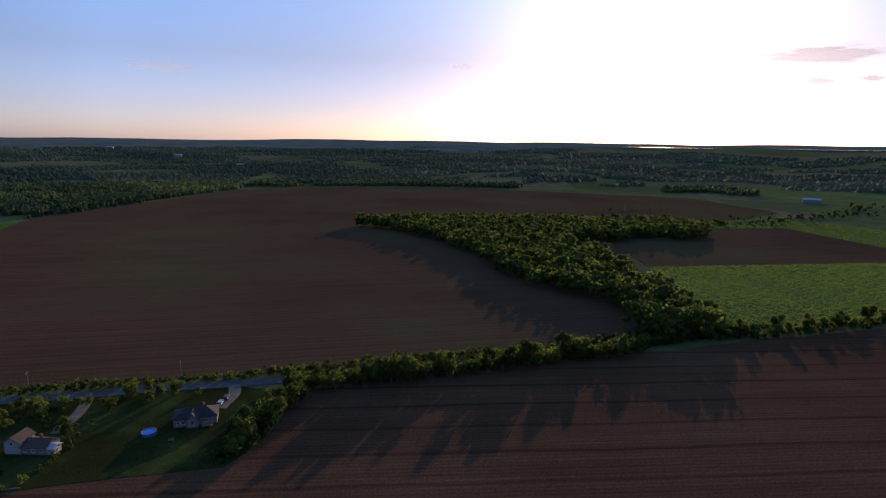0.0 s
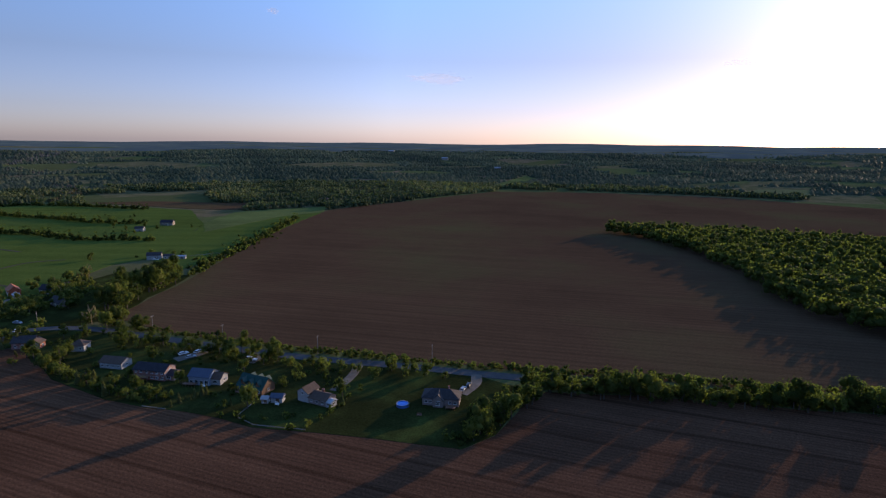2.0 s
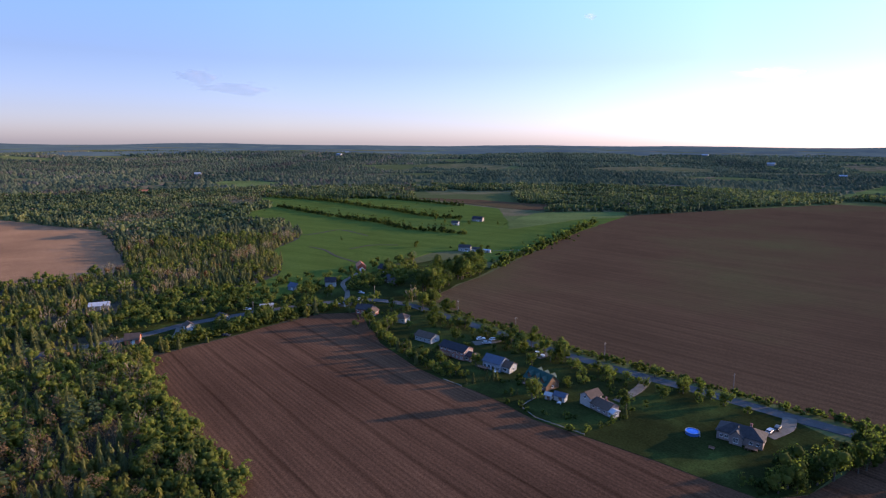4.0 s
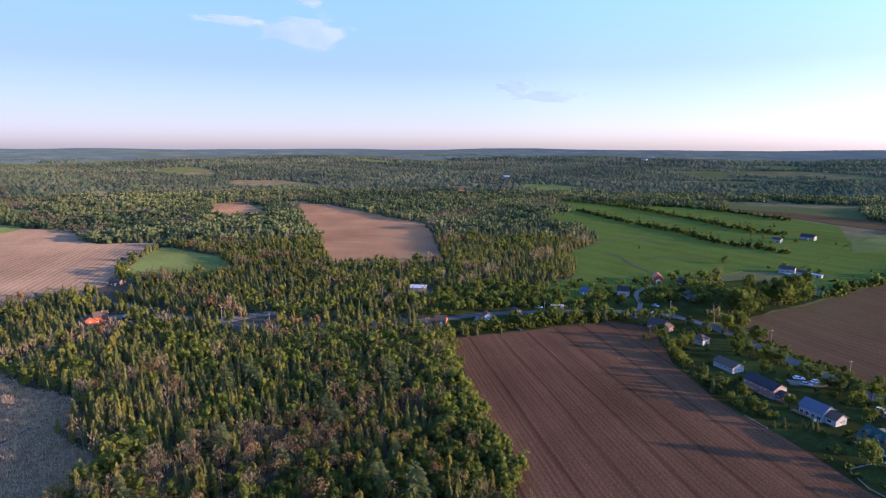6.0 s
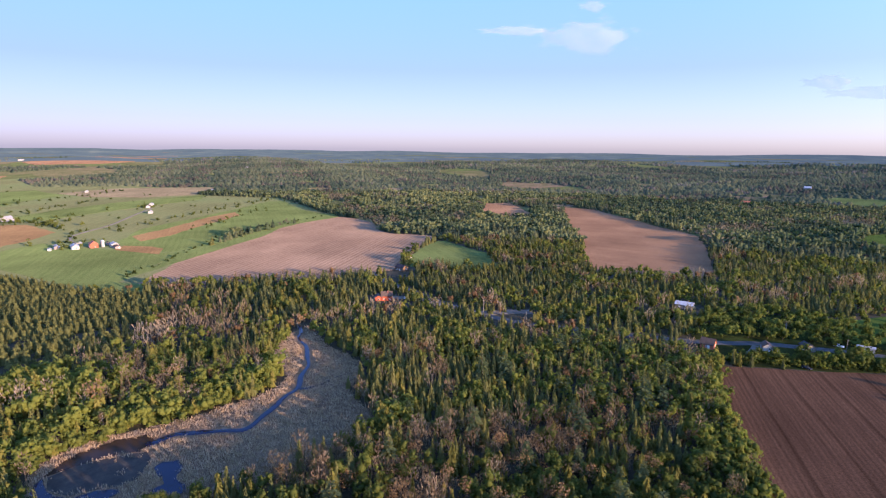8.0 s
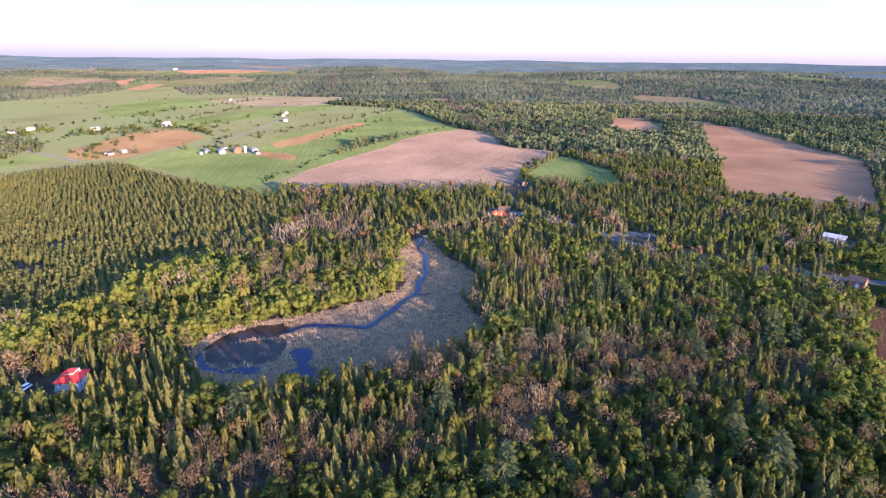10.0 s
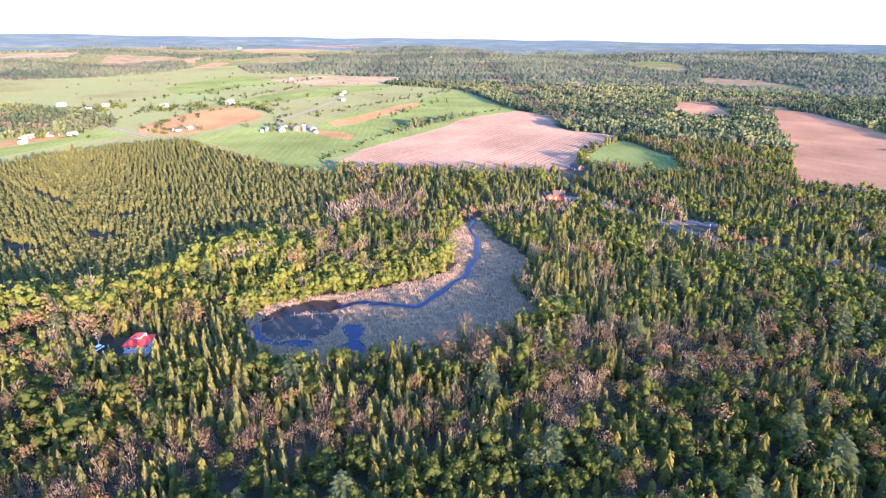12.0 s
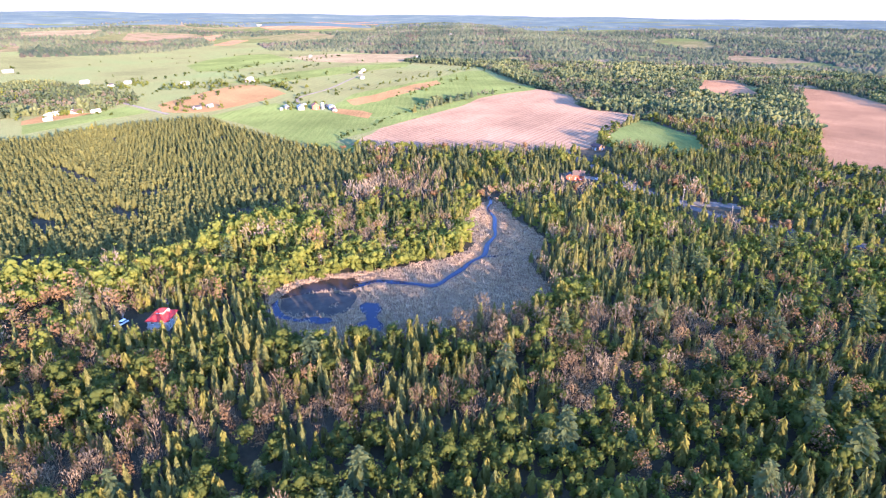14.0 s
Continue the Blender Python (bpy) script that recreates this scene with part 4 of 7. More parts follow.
DRIFTS = [  # line, half width, then the shares of each kind of tree
    ([(-155, -203), (-169, -191), (-178, -174), (-200, -165)], 13, dict(bare=0.55, bud=0.15, leaf=0.2, cedar=0.1)),
    ([(-249, -252), (-251, -230), (-267, -230)], 12, dict(bare=0.7, bud=0.2, leaf=0.1)),
    ([(-30, -262), (-56, -247), (-72, -230)], 22, dict(leaf=0.72, bud=0.1, spruce=0.1, bare=0.08)),
    ([(-57, -218), (-40, -208)], 14, dict(leaf=0.5, bud=0.3, bare=0.1, spruce=0.1)),
    ([(-112, -240), (-141, -230), (-152, -208)], 15, dict(leaf=0.8, spruce=0.1, bare=0.1)),
    ([(-225, -236), (-240, -222)], 14, dict(bare=0.75, leaf=0.25)),
    ([(-175, -219), (-170, -190), (-180, -168)], 16, dict(bare=0.32, leaf=0.5, bud=0.08, cedar=0.1)),
    ([(-62, -250), (-85, -254), (-113, -249), (-148, -240), (-160, -218)], 17, dict(leaf=0.86, cedar=0.14)),
    ([(-82, -222), (-108, -200), (-124, -180)], 15, dict(leaf=0.62, cedar=0.26, bare=0.12)),
    ([(-112, -180), (-139, -178), (-164, -160), (-202, -150)], 9, dict(leaf=0.85, cedar=0.15)),
    ([(-42, -203), (-34, -170), (-46, -152), (-49, -138)], 15, dict(bud=0.18, bare=0.1, cedar=0.26, leaf=0.36, spruce=0.1)),
    ([(-12, -138), (-36, -122)], 9, dict(bare=0.75, bud=0.15, spruce=0.1)),
    ([(-136, -96), (-146, -82), (-161, -69), (-172, -55), (-190, -20)], 13, dict(bare=0.46, bud=0.2, spruce=0.24, leaf=0.1)),
    ([(-150, -39), (-162, -30), (-204, -12)], 12, dict(bud=0.45, bare=0.2, cedar=0.22, pine=0.08, leaf=0.05)),
    ([(-112, -20), (-135, -28), (-150, -12), (-160, 8)], 20, dict(leaf=0.5, cedar=0.32, bud=0.08, pine=0.04)),
    ([(-235, -2), (-290, -14), (-250, -32)], 26, dict(pine=0.12, leaf=0.4, bud=0.12, spruce=0.28)),
    ([(-120, 38), (-193, 32), (-262, 27), (-300, 30)], 13, dict(leaf=0.75, bare=0.1, cedar=0.15))]


def ranked(x, y, s, p, loose, rng):
    """An even 0 to 1 spread that changes slowly over the land, so that alike trees stand together."""
    v = patches(x, y, s, p) + patches(x + 31.0, y - 17.0, s * 0.4, p + 1.3) * 0.7 + loose * rng.random(len(x))
    u = np.empty(len(x))
    u[np.argsort(v)] = np.arange(len(x)) / max(1, len(x))
    return u


def species(x, y):
    """The kind of tree at each place: conifers, broadleaves and leafless stands in drifts."""
    rng = np.random.default_rng(len(x))
    r = np.hypot(x, y)
    wide = 17.0 if r.min() < 600 else 62.0
    u, b = ranked(x, y, wide, 2.0, 0.8, rng), ranked(x, y, wide * 1.4, 4.4, 0.5, rng)
    far = 0.16 * ((r > 185) & (r < 700))
    q = patches(x, y, 62.0, 2.0)
    kind = np.where(u < 0.26 + 0.3 * q + far, "spruce", np.where(u < 0.54 + 0.24 * q + 0.8 * far, "cedar", np.where(u < 0.975, "leaf", "pine")))
    gone = b > np.where(far > 0, 0.91, np.where(r > 620, 0.84, 0.88))
    kind = np.where(gone, np.where(rng.random(len(x)) < 0.6, "bare", "bud"), kind)
    for line, wide, shares in DRIFTS:
        pick = rng.choice(list(shares), len(x), p=np.array(list(shares.values())) / sum(shares.values()))
        kind = np.where(near_line(x, y, line, wide) & (rng.random(len(x)) < 0.88), pick, kind)
    kind = np.where(inside(x, y, WOOD) | (np.degrees(np.arctan2(-x, y)) < 57), np.where(u < 0.9, "leaf", "spruce"), kind)
    return kind


def plant(r0, r1, step, models, size=1.0, a0=-46.0, a1=174.0):
    x, y = scatter(r0, r1, step, a0, a1)
    rng = np.random.default_rng(int(r1))
    k = wooded(x, y) & ~(inside(x, y, HAMLET) & (rng.random(len(x)) < 0.35))
    x, y = x[k], y[k]
    garden = inside(x, y, HAMLET)
    kind = np.where(garden, "leaf", species(x, y))
    for lacking, use in (("bud", "bare"), ("bare", "leaf"), ("cedar", "leaf"), ("pine", "spruce")):
        if lacking not in models:
            kind = np.where(kind == lacking, use, kind)
    wide = {"leaf": 0.66, "bud": 0.66, "pine": 0.4, "bare": 0.85} if r1 < 700 else {}
    if r1 > 250:
        wide = {k: min(1.0, w * 1.2) for k, w in wide.items()}
    share = np.ones(len(x))
    for name, w in wide.items():
        share = np.where(kind == name, w, share)
    k = rng.random(len(x)) < share
    x, y, kind, garden = x[k], y[k], kind[k], garden[k]
    tone = patches(x, y, 90.0, 1.1) * 0.45 + rng.normal(0, 0.18 if r1 < 1300 else 0.09, len(x)) - 0.12 + (0.8 * (patches(x, y, 210.0, 4.0) - 0.36) + 0.4 * (patches(x, y, 47.0, 2.6) - 0.5) if r1 > 700 else 0)
    for line, wide, gain in (([(-30, -262), (-56, -247), (-72, -230), (-50, -212)], 20, 0.42), ([(-112, -240), (-141, -230), (-152, -208)], 16, 0.45),
                             ([(-75, -252), (-113, -249), (-135, -240)], 13, 0.25), ([(-112, -180), (-139, -178), (-164, -160), (-202, -150)], 9, 0.4), ([(-208, -240), (-226, -243)], 9, 0.5)):
        tone = tone + gain * near_line(x, y, line, wide)
    tall = 1.0 - 0.12 * garden + 0.3 * near_line(x, y, [(-30, -262), (-56, -247), (-72, -230)], 20) + 0.3 * near_line(x, y, [(-112, -240), (-141, -230), (-152, -208)], 16) + 0.15 * near_line(x, y, [(-90, -118), (-122, -92), (-160, -80), (-198, -96)], 13)
    for name, ms in models.items():
        s = kind == name
        stand({"spruce": "spruce_forest", "pine": "pine_forest", "leaf": "broadleaf_forest", "bare": "leafless_trees", "cedar": "cedar_forest", "bud": "budding_trees"}[name],
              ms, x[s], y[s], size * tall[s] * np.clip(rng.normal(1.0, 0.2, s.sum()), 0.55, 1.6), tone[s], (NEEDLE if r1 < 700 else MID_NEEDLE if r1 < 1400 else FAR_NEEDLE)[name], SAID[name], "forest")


plant(50, 190, 2.85, CLOSE, 1.0, 78.0)
plant(50, 190, 4.6, MIDDLE, 1.0, 50.0, 78.0)
plant(190, 300, 3.4, NEAR)
plant(300, 640, 4.6, MIDDLE)
plant(640, 1350, 8.5, FAR, 1.1)
plant(1350, 2500, 12.4, DISTANT, 1.08)
plant(2500, 3400, 17.0, DISTANT, 1.35)
# the tall broadleaf wood beyond the road
x, y = scatter(250, 800, 7.2)
k = inside(x, y, WOOD)
x, y = x[k], y[k]
rng = np.random.default_rng(8)
WOOD_TREES = [as_arrays(leaf_crown(rt, h, r, 12, 66, 1.58, 0.08, 5)) for h, r in ((15.5, 4.9), (17.0, 5.3), (14.5, 4.7), (16.2, 5.0))]
stand("broadleaf_wood", WOOD_TREES, x, y, rng.normal(1.0, 0.1, len(x)), rng.normal(-0.02, 0.14, len(x)), LEAVES, "dense wood of tall fresh green broadleaf trees", "forest")
# the planted pines, in rows
g = np.arange(-330, 340, 4.3)
x, y = np.meshgrid(g, g * 0.92)
x, y = x.ravel() * 0.94 - y.ravel() * 0.34 - 165, x.ravel() * 0.34 + y.ravel() * 0.94 - 400
x, y = x + rng.normal(0, 0.72, len(x)), y + rng.normal(0, 0.72, len(y))
k = inside(x, y, PINES) & (rng.random(len(x)) < 0.95) & (patches(x, y, 21.0, 5.1) < 0.94)
for gap, w in PINE_GAPS:
    k &= ~near_line(x, y, gap, w)
x, y = x[k], y[k]
PLANTED = [as_arrays(spruce_crown(rt, h, r, 4, 5, 0.95, 6, 0.5)) for h, r in ((6.5, 2.35), (7.0, 2.5), (6.0, 2.25))]
stand("pine_plantation", PLANTED, x, y, rng.normal(1.0, 0.09, len(x)), rng.normal(0.05, 0.1, len(x)), PLANTATION, "even rows of planted olive green pines", "forest")

# the last hills before the horizon, blue haze painted in colour and glow
def far_hills():
    m, n, l, b = base("far_hills_painted_haze", 0.95, 0.0)
    v = n.new("ShaderNodeTexCoord").outputs["Object"]
    mp = n.new("ShaderNodeMapping")
    mp.inputs["Scale"].default_value = (1.0, 1.0, 6.0)
    l.new(v, mp.inputs[0])
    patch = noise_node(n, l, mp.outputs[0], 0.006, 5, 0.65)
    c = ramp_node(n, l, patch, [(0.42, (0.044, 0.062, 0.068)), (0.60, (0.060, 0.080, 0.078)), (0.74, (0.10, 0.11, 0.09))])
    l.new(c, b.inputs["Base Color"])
    # faint emission imitates the bright haze over the hills
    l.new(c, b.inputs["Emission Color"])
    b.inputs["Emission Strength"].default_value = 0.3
    for k, (r, lift, swell) in enumerate(((3400, 4, 5), (3700, 5, 5), (4000, 5, 5), (4300, 6, 5), (4600, 6, 4), (4880, 5, 3))):
        count = 520
        a = np.arange(count) * 2 * np.pi / count
        verts, faces = [], []
        gap = np.clip((np.abs(np.degrees(np.where(a > np.pi, a - 2 * np.pi, a)) - 27.5) - 12.0) / 6.0, 0.0, 1.0) if r < 4300 else np.ones(count)
        wave = np.sin(9 * a + k * 1.7) + 0.7 * np.sin(23 * a + k * 2.9) + 0.4 * np.sin(61 * a + k) + 0.25 * np.sin(147 * a + 2 * k)
        for dr, up in ((-260, -6.0), (-120, 0.45), (0, 1.0), (160, -6.0)):
            x, y = (r + dr) * np.sin(a), (r + dr) * np.cos(a)
            h = terrain(r * np.sin(a), r * np.cos(a)) if up > 0 else terrain(x, y)
            top = np.where(up > 0, up * gap * (lift + swell * 0.5 * wave) - 8.0 * (1 - gap), up)
            verts += list(zip(x, y, h + top))
        for j in range(3):
            o = j * count
            faces += [(o + i, o + (i + 1) % count, o + count + (i + 1) % count, o + count + i) for i in range(count)]
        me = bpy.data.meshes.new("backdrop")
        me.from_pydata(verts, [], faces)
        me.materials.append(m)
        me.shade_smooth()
        tagged(new("backdrop", me), "distant wooded hills along the horizon with painted blue haze", "hills", kind="structure")


far_hills()

# ---- trees that stand singly, as things ----
def part(name, bm, material, parent, label=""):
    me = bm
    if isinstance(bm, bmesh.types.BMesh):
        me = bpy.data.meshes.new(name)
        bm.to_mesh(me)
        bm.free()
    if material and not me.materials:
        me.materials.append(material)
    ob = new(name, me)
    ob.parent = parent
    return tagged(ob, label)


def trunk_model(rnd, h, r, limbs, reach):
    """A tapered trunk with limbs."""
    ms = [stem(h * 0.8, r, 7)]
    for _ in range(limbs):
        z, a, q = h * rnd.uniform(0.25, 0.6), rnd.uniform(0, 2 * math.pi), reach * rnd.uniform(0.4, 0.75)
        v, f, t = stem(1.0, r * 0.35, 4)
        tip = Vector((q * math.cos(a), q * math.sin(a), q * rnd.uniform(0.6, 1.2)))
        m = tip.to_track_quat("Z", "Y").to_matrix()
        ms.append(([Vector((0, 0, z)) + m @ Vector((p[0], p[1], p[2] * tip.length)) for p in v], f, t))
    return join_models(*ms)


def tree_proto(name, crown, wood, leaf, bark, label):
    top = tagged(new(name), label, "tree")
    part("trunk", mesh_of("trunk", *as_arrays(wood), bark), None, top)
    part("crown", mesh_of("crown", *as_arrays(crown), leaf), None, top)
    return top


ro = random.Random(23)
PROTO = {
    "round": [tree_proto("broadleaf_tree", leaf_crown(ro, h, r, 14, 420, 0.8, 0.12, 7), trunk_model(ro, h, 0.25, 6, r), m, BARK, s)
              for h, r, m, s in ((10.5, 4.4, LEAVES, "round broadleaf tree with fresh yellow-green leaves"), (12.5, 4.8, DARK_LEAVES, "tall broadleaf tree with dark green crown"),
                                 (9.0, 4.2, LEAVES, "spreading broadleaf tree with fresh green leaves"), (14.0, 5.0, DARK_LEAVES, "large leafy tree with uneven green crown"))],
    "small": [tree_proto("bushy_tree", leaf_crown(ro, h, r, 9, 190, 0.65, 0.02, 5), trunk_model(ro, h, 0.14, 4, r), m, BARK, s)
              for h, r, m, s in ((5.5, 2.7, LEAVES, "small bushy broadleaf tree in fresh leaf"), (6.5, 2.9, DARK_LEAVES, "small dark green bushy tree"))],
    "cedar": [tree_proto("conifer_tree", spruce_crown(ro, h, r, 14, 8, 0.9), stem(h * 0.9, 0.16, 6), m, BARK, s)
              for h, r, m, s in ((7.5, 1.7, SPRUCE, "narrow dark green conifer in the yard"), (6.0, 1.6, SPRUCE, "short dense green conifer"))],
    "bare": [tree_proto("leafless_tree", leaf_crown(ro, h, r, 9, 200, 0.5, 0.2, 0), trunk_model(ro, h, 0.16, 6, r), TWIGS, BIRCH, s)
             for h, r, s in ((9.0, 2.6, "pale leafless tree with fine twigs"),)],
    "pine": [tree_proto("pine_tree", white_pine_crown(ro, h, r, 11, 10), stem(h * 0.95, 0.3, 6), PINE, BARK, s)
             for h, r, s in ((17.0, 4.2, "tall white pine standing above the forest"),)],
}
used = set()


HOUSES = ((-87, 190, 11), (-132, 170, 9), (-160, 167.5, 9), (-183, 164, 9), (-207, 159, 10.5), (-233.5, 159.5, 8.5), (-268, 166, 6), (-295, 157, 9), (-130, 196, 4), (-213, 180, 4))


def tree(kind, x, y, scale=1.0, group=""):
    if any((x - hx) ** 2 + (y - hy) ** 2 < hr * hr for hx, hy, hr in HOUSES):
        return None
    p = ro.choice(PROTO[kind])
    m = pose(x, y, float(terrain(x, y)), ro.uniform(-3, 3), ro.uniform(-3, 3), ro.uniform(0, 360)) @ Matrix.Diagonal((scale, scale, scale * ro.uniform(0.9, 1.15), 1))
    if p.name not in used:
        used.add(p.name)
        p.matrix_basis = m
        return tagged(p, group=group)
    return tagged(copy_thing(p, m), group=group)


def row(kind, line, gap, jitter, lo, hi, group):
    pts, carry = line, 0.0
    for (ax, ay), (bx, by) in zip(pts, pts[1:]):
        n = math.hypot(bx - ax, by - ay)
        while carry < n:
            k = carry / n
            tree(ro.choice(kind) if isinstance(kind, list) else kind, ax + (bx - ax) * k + ro.uniform(-jitter, jitter), ay + (by - ay) * k + ro.uniform(-jitter, jitter), ro.uniform(lo, hi), group)
            carry += gap * ro.uniform(0.75, 1.3)
        carry -= n


# the hedgerow that runs from the yards past the wood, and the clump at its corner
row(["round", "round", "small"], [(-64, 168), (-62, 190), (-56, 212)], 2.8, 3.8, 0.8, 1.1, "hedgerow trees")
row(["round", "small"], [(-58, 214), (-20, 226), (30, 240)], 2.9, 2.2, 0.85, 1.2, "hedgerow trees")
row(["round", "round", "small", "cedar"], [(30, 240), (60, 250), (95, 264)], 3.4, 3.4, 1.0, 1.4, "hedgerow trees")
row(["round", "small"], [(150, 286), (210, 304), (300, 330)], 6.0, 2.0, 0.7, 1.1, "hedgerow trees")
# the hamlet
for x, y in ((-283, 190), (-266, 158), (-195, 196), (-176, 197), (-149, 199), (-165, 192), (-137, 214), (-151, 153), (-210, 196), (-155, 186), (-275, 140), (-240, 184),
             (-252, 176), (-120, 208), (-104, 211), (-196, 190), (-290, 172), (-258, 150)):
    tree(ro.choice(["round", "small", "round"]), x, y, ro.uniform(0.7, 1.0), "yard trees")
row(["small", "small", "cedar"], [(-250, 141), (-228, 139), (-209, 138), (-188, 141)], 3.4, 1.6, 0.5, 0.9, "yard conifers")
row("cedar", [(-178, 142), (-174, 157)], 2.4, 0.7, 0.5, 0.7, "yard conifers")
row(["cedar", "small"], [(-160, 150), (-154, 170), (-152, 184)], 3.2, 0.9, 0.4, 0.6, "yard conifers")
row(["cedar", "small"], [(-122, 152), (-121, 166), (-122, 178)], 4.0, 1.0, 0.35, 0.6, "yard conifers")
row(["small"], [(-225, 186), (-196, 188), (-160, 193), (-125, 205), (-96, 214)], 6.0, 3.0, 0.55, 1.0, "yard trees")
row(["round", "small", "small", "cedar"], [(-296, 152), (-270, 147), (-246, 144), (-222, 142), (-200, 144), (-182, 147)], 3.4, 3.2, 0.45, 0.8, "yard trees")
row(["round", "small"], [(-290, 182), (-258, 184), (-228, 187), (-198, 191), (-170, 196), (-146, 202)], 4.4, 2.0, 0.5, 0.85, "street trees")
for hx, hy in ((-288, 160), (-262, 166), (-256, 163), (-229, 163), (-226, 172), (-203, 167), (-201, 177), (-178, 170), (-177, 180), (-153, 174), (-151, 183), (-124, 176), (-122, 186),
               (-284, 178), (-246, 178), (-208, 158), (-232, 152), (-192, 158), (-170, 164), (-262, 154), (-240, 154), (-216, 152), (-122, 198), (-112, 206)):
    tree(ro.choice(["round", "small", "small"]), hx + ro.uniform(-1, 1), hy + ro.uniform(-1, 1), ro.uniform(0.45, 0.75), "yard trees")
# the row along the edge of the near field and the gardens behind it
row(["round", "small"], [(-302, 54), (-305, 74), (-310, 100), (-314, 128), (-316, 138)], 2.1, 1.8, 0.6, 0.88, "field edge trees")
row(["round", "small"], [(-345, 60), (-349, 90), (-347, 125), (-345, 160)], 5.0, 6.0, 0.5, 0.75, "garden trees")
row(["round", "round", "bare"], [(-360, 100), (-372, 60), (-356, 20), (-352, -20)], 5.0, 8.0, 0.55, 0.85, "garden trees")
# the grove between the hamlet and the big field
for _ in range(44):
    k = ro.random()
    tree("round", -312 - 40 * k + ro.uniform(-12, 8), 212 + 88 * k + ro.uniform(-14, 8), ro.uniform(1.15, 1.55), "grove")
for _ in range(14):
    tree(ro.choice(["round", "small"]), ro.uniform(-320, -268), ro.uniform(192, 206), ro.uniform(0.7, 1.0), "grove")
for x, y in ((-409, 250), (-420, 236), (-385, 226), (-383, 240), (-372, 210), (-350, 190), (-340, 206), (-398, 190), (-420, 350), (-436, 340), (-405, 345),
             (-585, 450), (-556, 444), (-575, 420), (-610, 430), (-552, 412), (-460, 300), (-463, 304)):
    tree("round", x, y, ro.uniform(0.5, 0.8), "hamlet trees")
for x, y in ((-121, -74), (-176, -50), (-190, -15), (-150, -70), (-225, -60), (-60, -205)):
    tree("pine", x, y, ro.uniform(0.8, 1.0), "tall pines")
for x, y in ((-86, -194), (-68, -196), (-90, -184), (-152, -168), (-171, -162), (-196, -168), (-125, -180), (-140, -176)):
    tree("bare", x, y, ro.uniform(0.8, 1.1), "leafless trees by the marsh")
for x, y in ((-118, -112), (-128, -116), (-121, -118), (-113, -118)):
    tree("small", x, y, ro.uniform(0.6, 0.9), "marsh bushes")


def along(line, gap, spread, seed):
    rng = np.random.default_rng(seed)
    x, y = [], []
    for (ax, ay), (bx, by) in zip(line, line[1:]):
        n = max(1, int(math.hypot(bx - ax, by - ay) / gap))
        k = (np.arange(n) + rng.random(n)) / n
        x.append(ax + (bx - ax) * k + rng.normal(0, spread, n))
        y.append(ay + (by - ay) * k + rng.normal(0, spread, n))
    return np.concatenate(x), np.concatenate(y)


def bushes(name, x, y, lo, hi, material, label, models):
    rng = np.random.default_rng(len(x) + 1)
    stand(name, models, x, y, rng.uniform(lo, hi, len(x)), rng.normal(0.05, 0.18, len(x)), material, label, "hedge")


BUSH = [as_arrays(leaf_crown(ro, h, r, 5, 34, 0.75, -0.2, 3)) for h, r in ((2.6, 1.6), (3.4, 1.9), (2.0, 1.5))]
x, y = along([(-296, 196), (-262, 199), (-226, 203), (-174, 210), (-141, 217), (-117, 223), (-86, 229), (-40, 244), (30, 262), (90, 282)], 1.1, 1.1, 4)
bushes("road_hedge", x, y, 0.6, 1.25, DARK_LEAVES, "continuous green hedge along the road", BUSH)
x, y = along([(-58, 225), (-20, 233), (30, 246), (70, 257), (128, 283)], 0.9, 1.0, 71)
bushes("hedgerow_scrub", x, y, 1.2, 2.1, DARK_LEAVES, "tall thicket between road and field", BUSH)
rng = np.random.default_rng(72)
x, y = rng.uniform(-402, -338, 110), rng.uniform(40, 240, 110)
k = ~near_line(x, y, ROAD, 5.0)
bushes("hamlet_trees", x[k], y[k], 0.55, 0.95, LEAVES, "rounded leafy trees among the hamlet's houses", [as_arrays(leaf_crown(ro, h, r, 10, 150, 0.8, 0.05, 6)) for h, r in ((8.0, 3.6), (10.0, 4.0), (7.0, 3.4))])
x, y = along([(-60, 222), (-20, 233), (60, 256), (128, 286)], 1.3, 2.0, 5)
bushes("hedgerow_scrub", x, y, 0.9, 2.0, LEAVES, "leafy undergrowth below the hedgerow", BUSH)
x, y = along([(-70, 164), (-66, 190), (-60, 214)], 0.9, 3.2, 6)
bushes("hedgerow_scrub", x, y, 0.8, 1.6, DARK_LEAVES, "dense undergrowth at the yard's edge", BUSH)
x, y = along([(100, 283), (135, 290), (165, 297)], 0.5, 4.5, 73)
bushes("hedgerow_scrub", x, y, 0.9, 2.0, DARK_LEAVES, "scrub in the corner below the wood", BUSH)
x, y = along([(146, 284), (210, 300), (260, 318), (360, 350)], 1.5, 2.2, 7)
bushes("hedgerow_scrub", x, y, 0.8, 1.7, DARK_LEAVES, "scrub along the green field", BUSH)
x, y = along([(-296, 36), (-301, 70), (-313, 132), (-316, 150)], 1.3, 1.6, 8)
bushes("field_hedge", x, y, 0.7, 1.5, LEAVES, "leafy hedge along the ploughed field", BUSH)
x, y = along([(-150, 38), (-193, 36), (-262, 31), (-292, 34)], 1.0, 2.6, 9)
bushes("forest_edge", x, y, 1.0, 2.4, LEAVES, "light green bushes at the forest edge", BUSH)
SMALL = [as_arrays(leaf_crown(ro, h, r, 5, 18, 1.5, -0.1, 3)) for h, r in ((5.0, 2.8), (6.5, 3.0), (3.6, 2.6))]
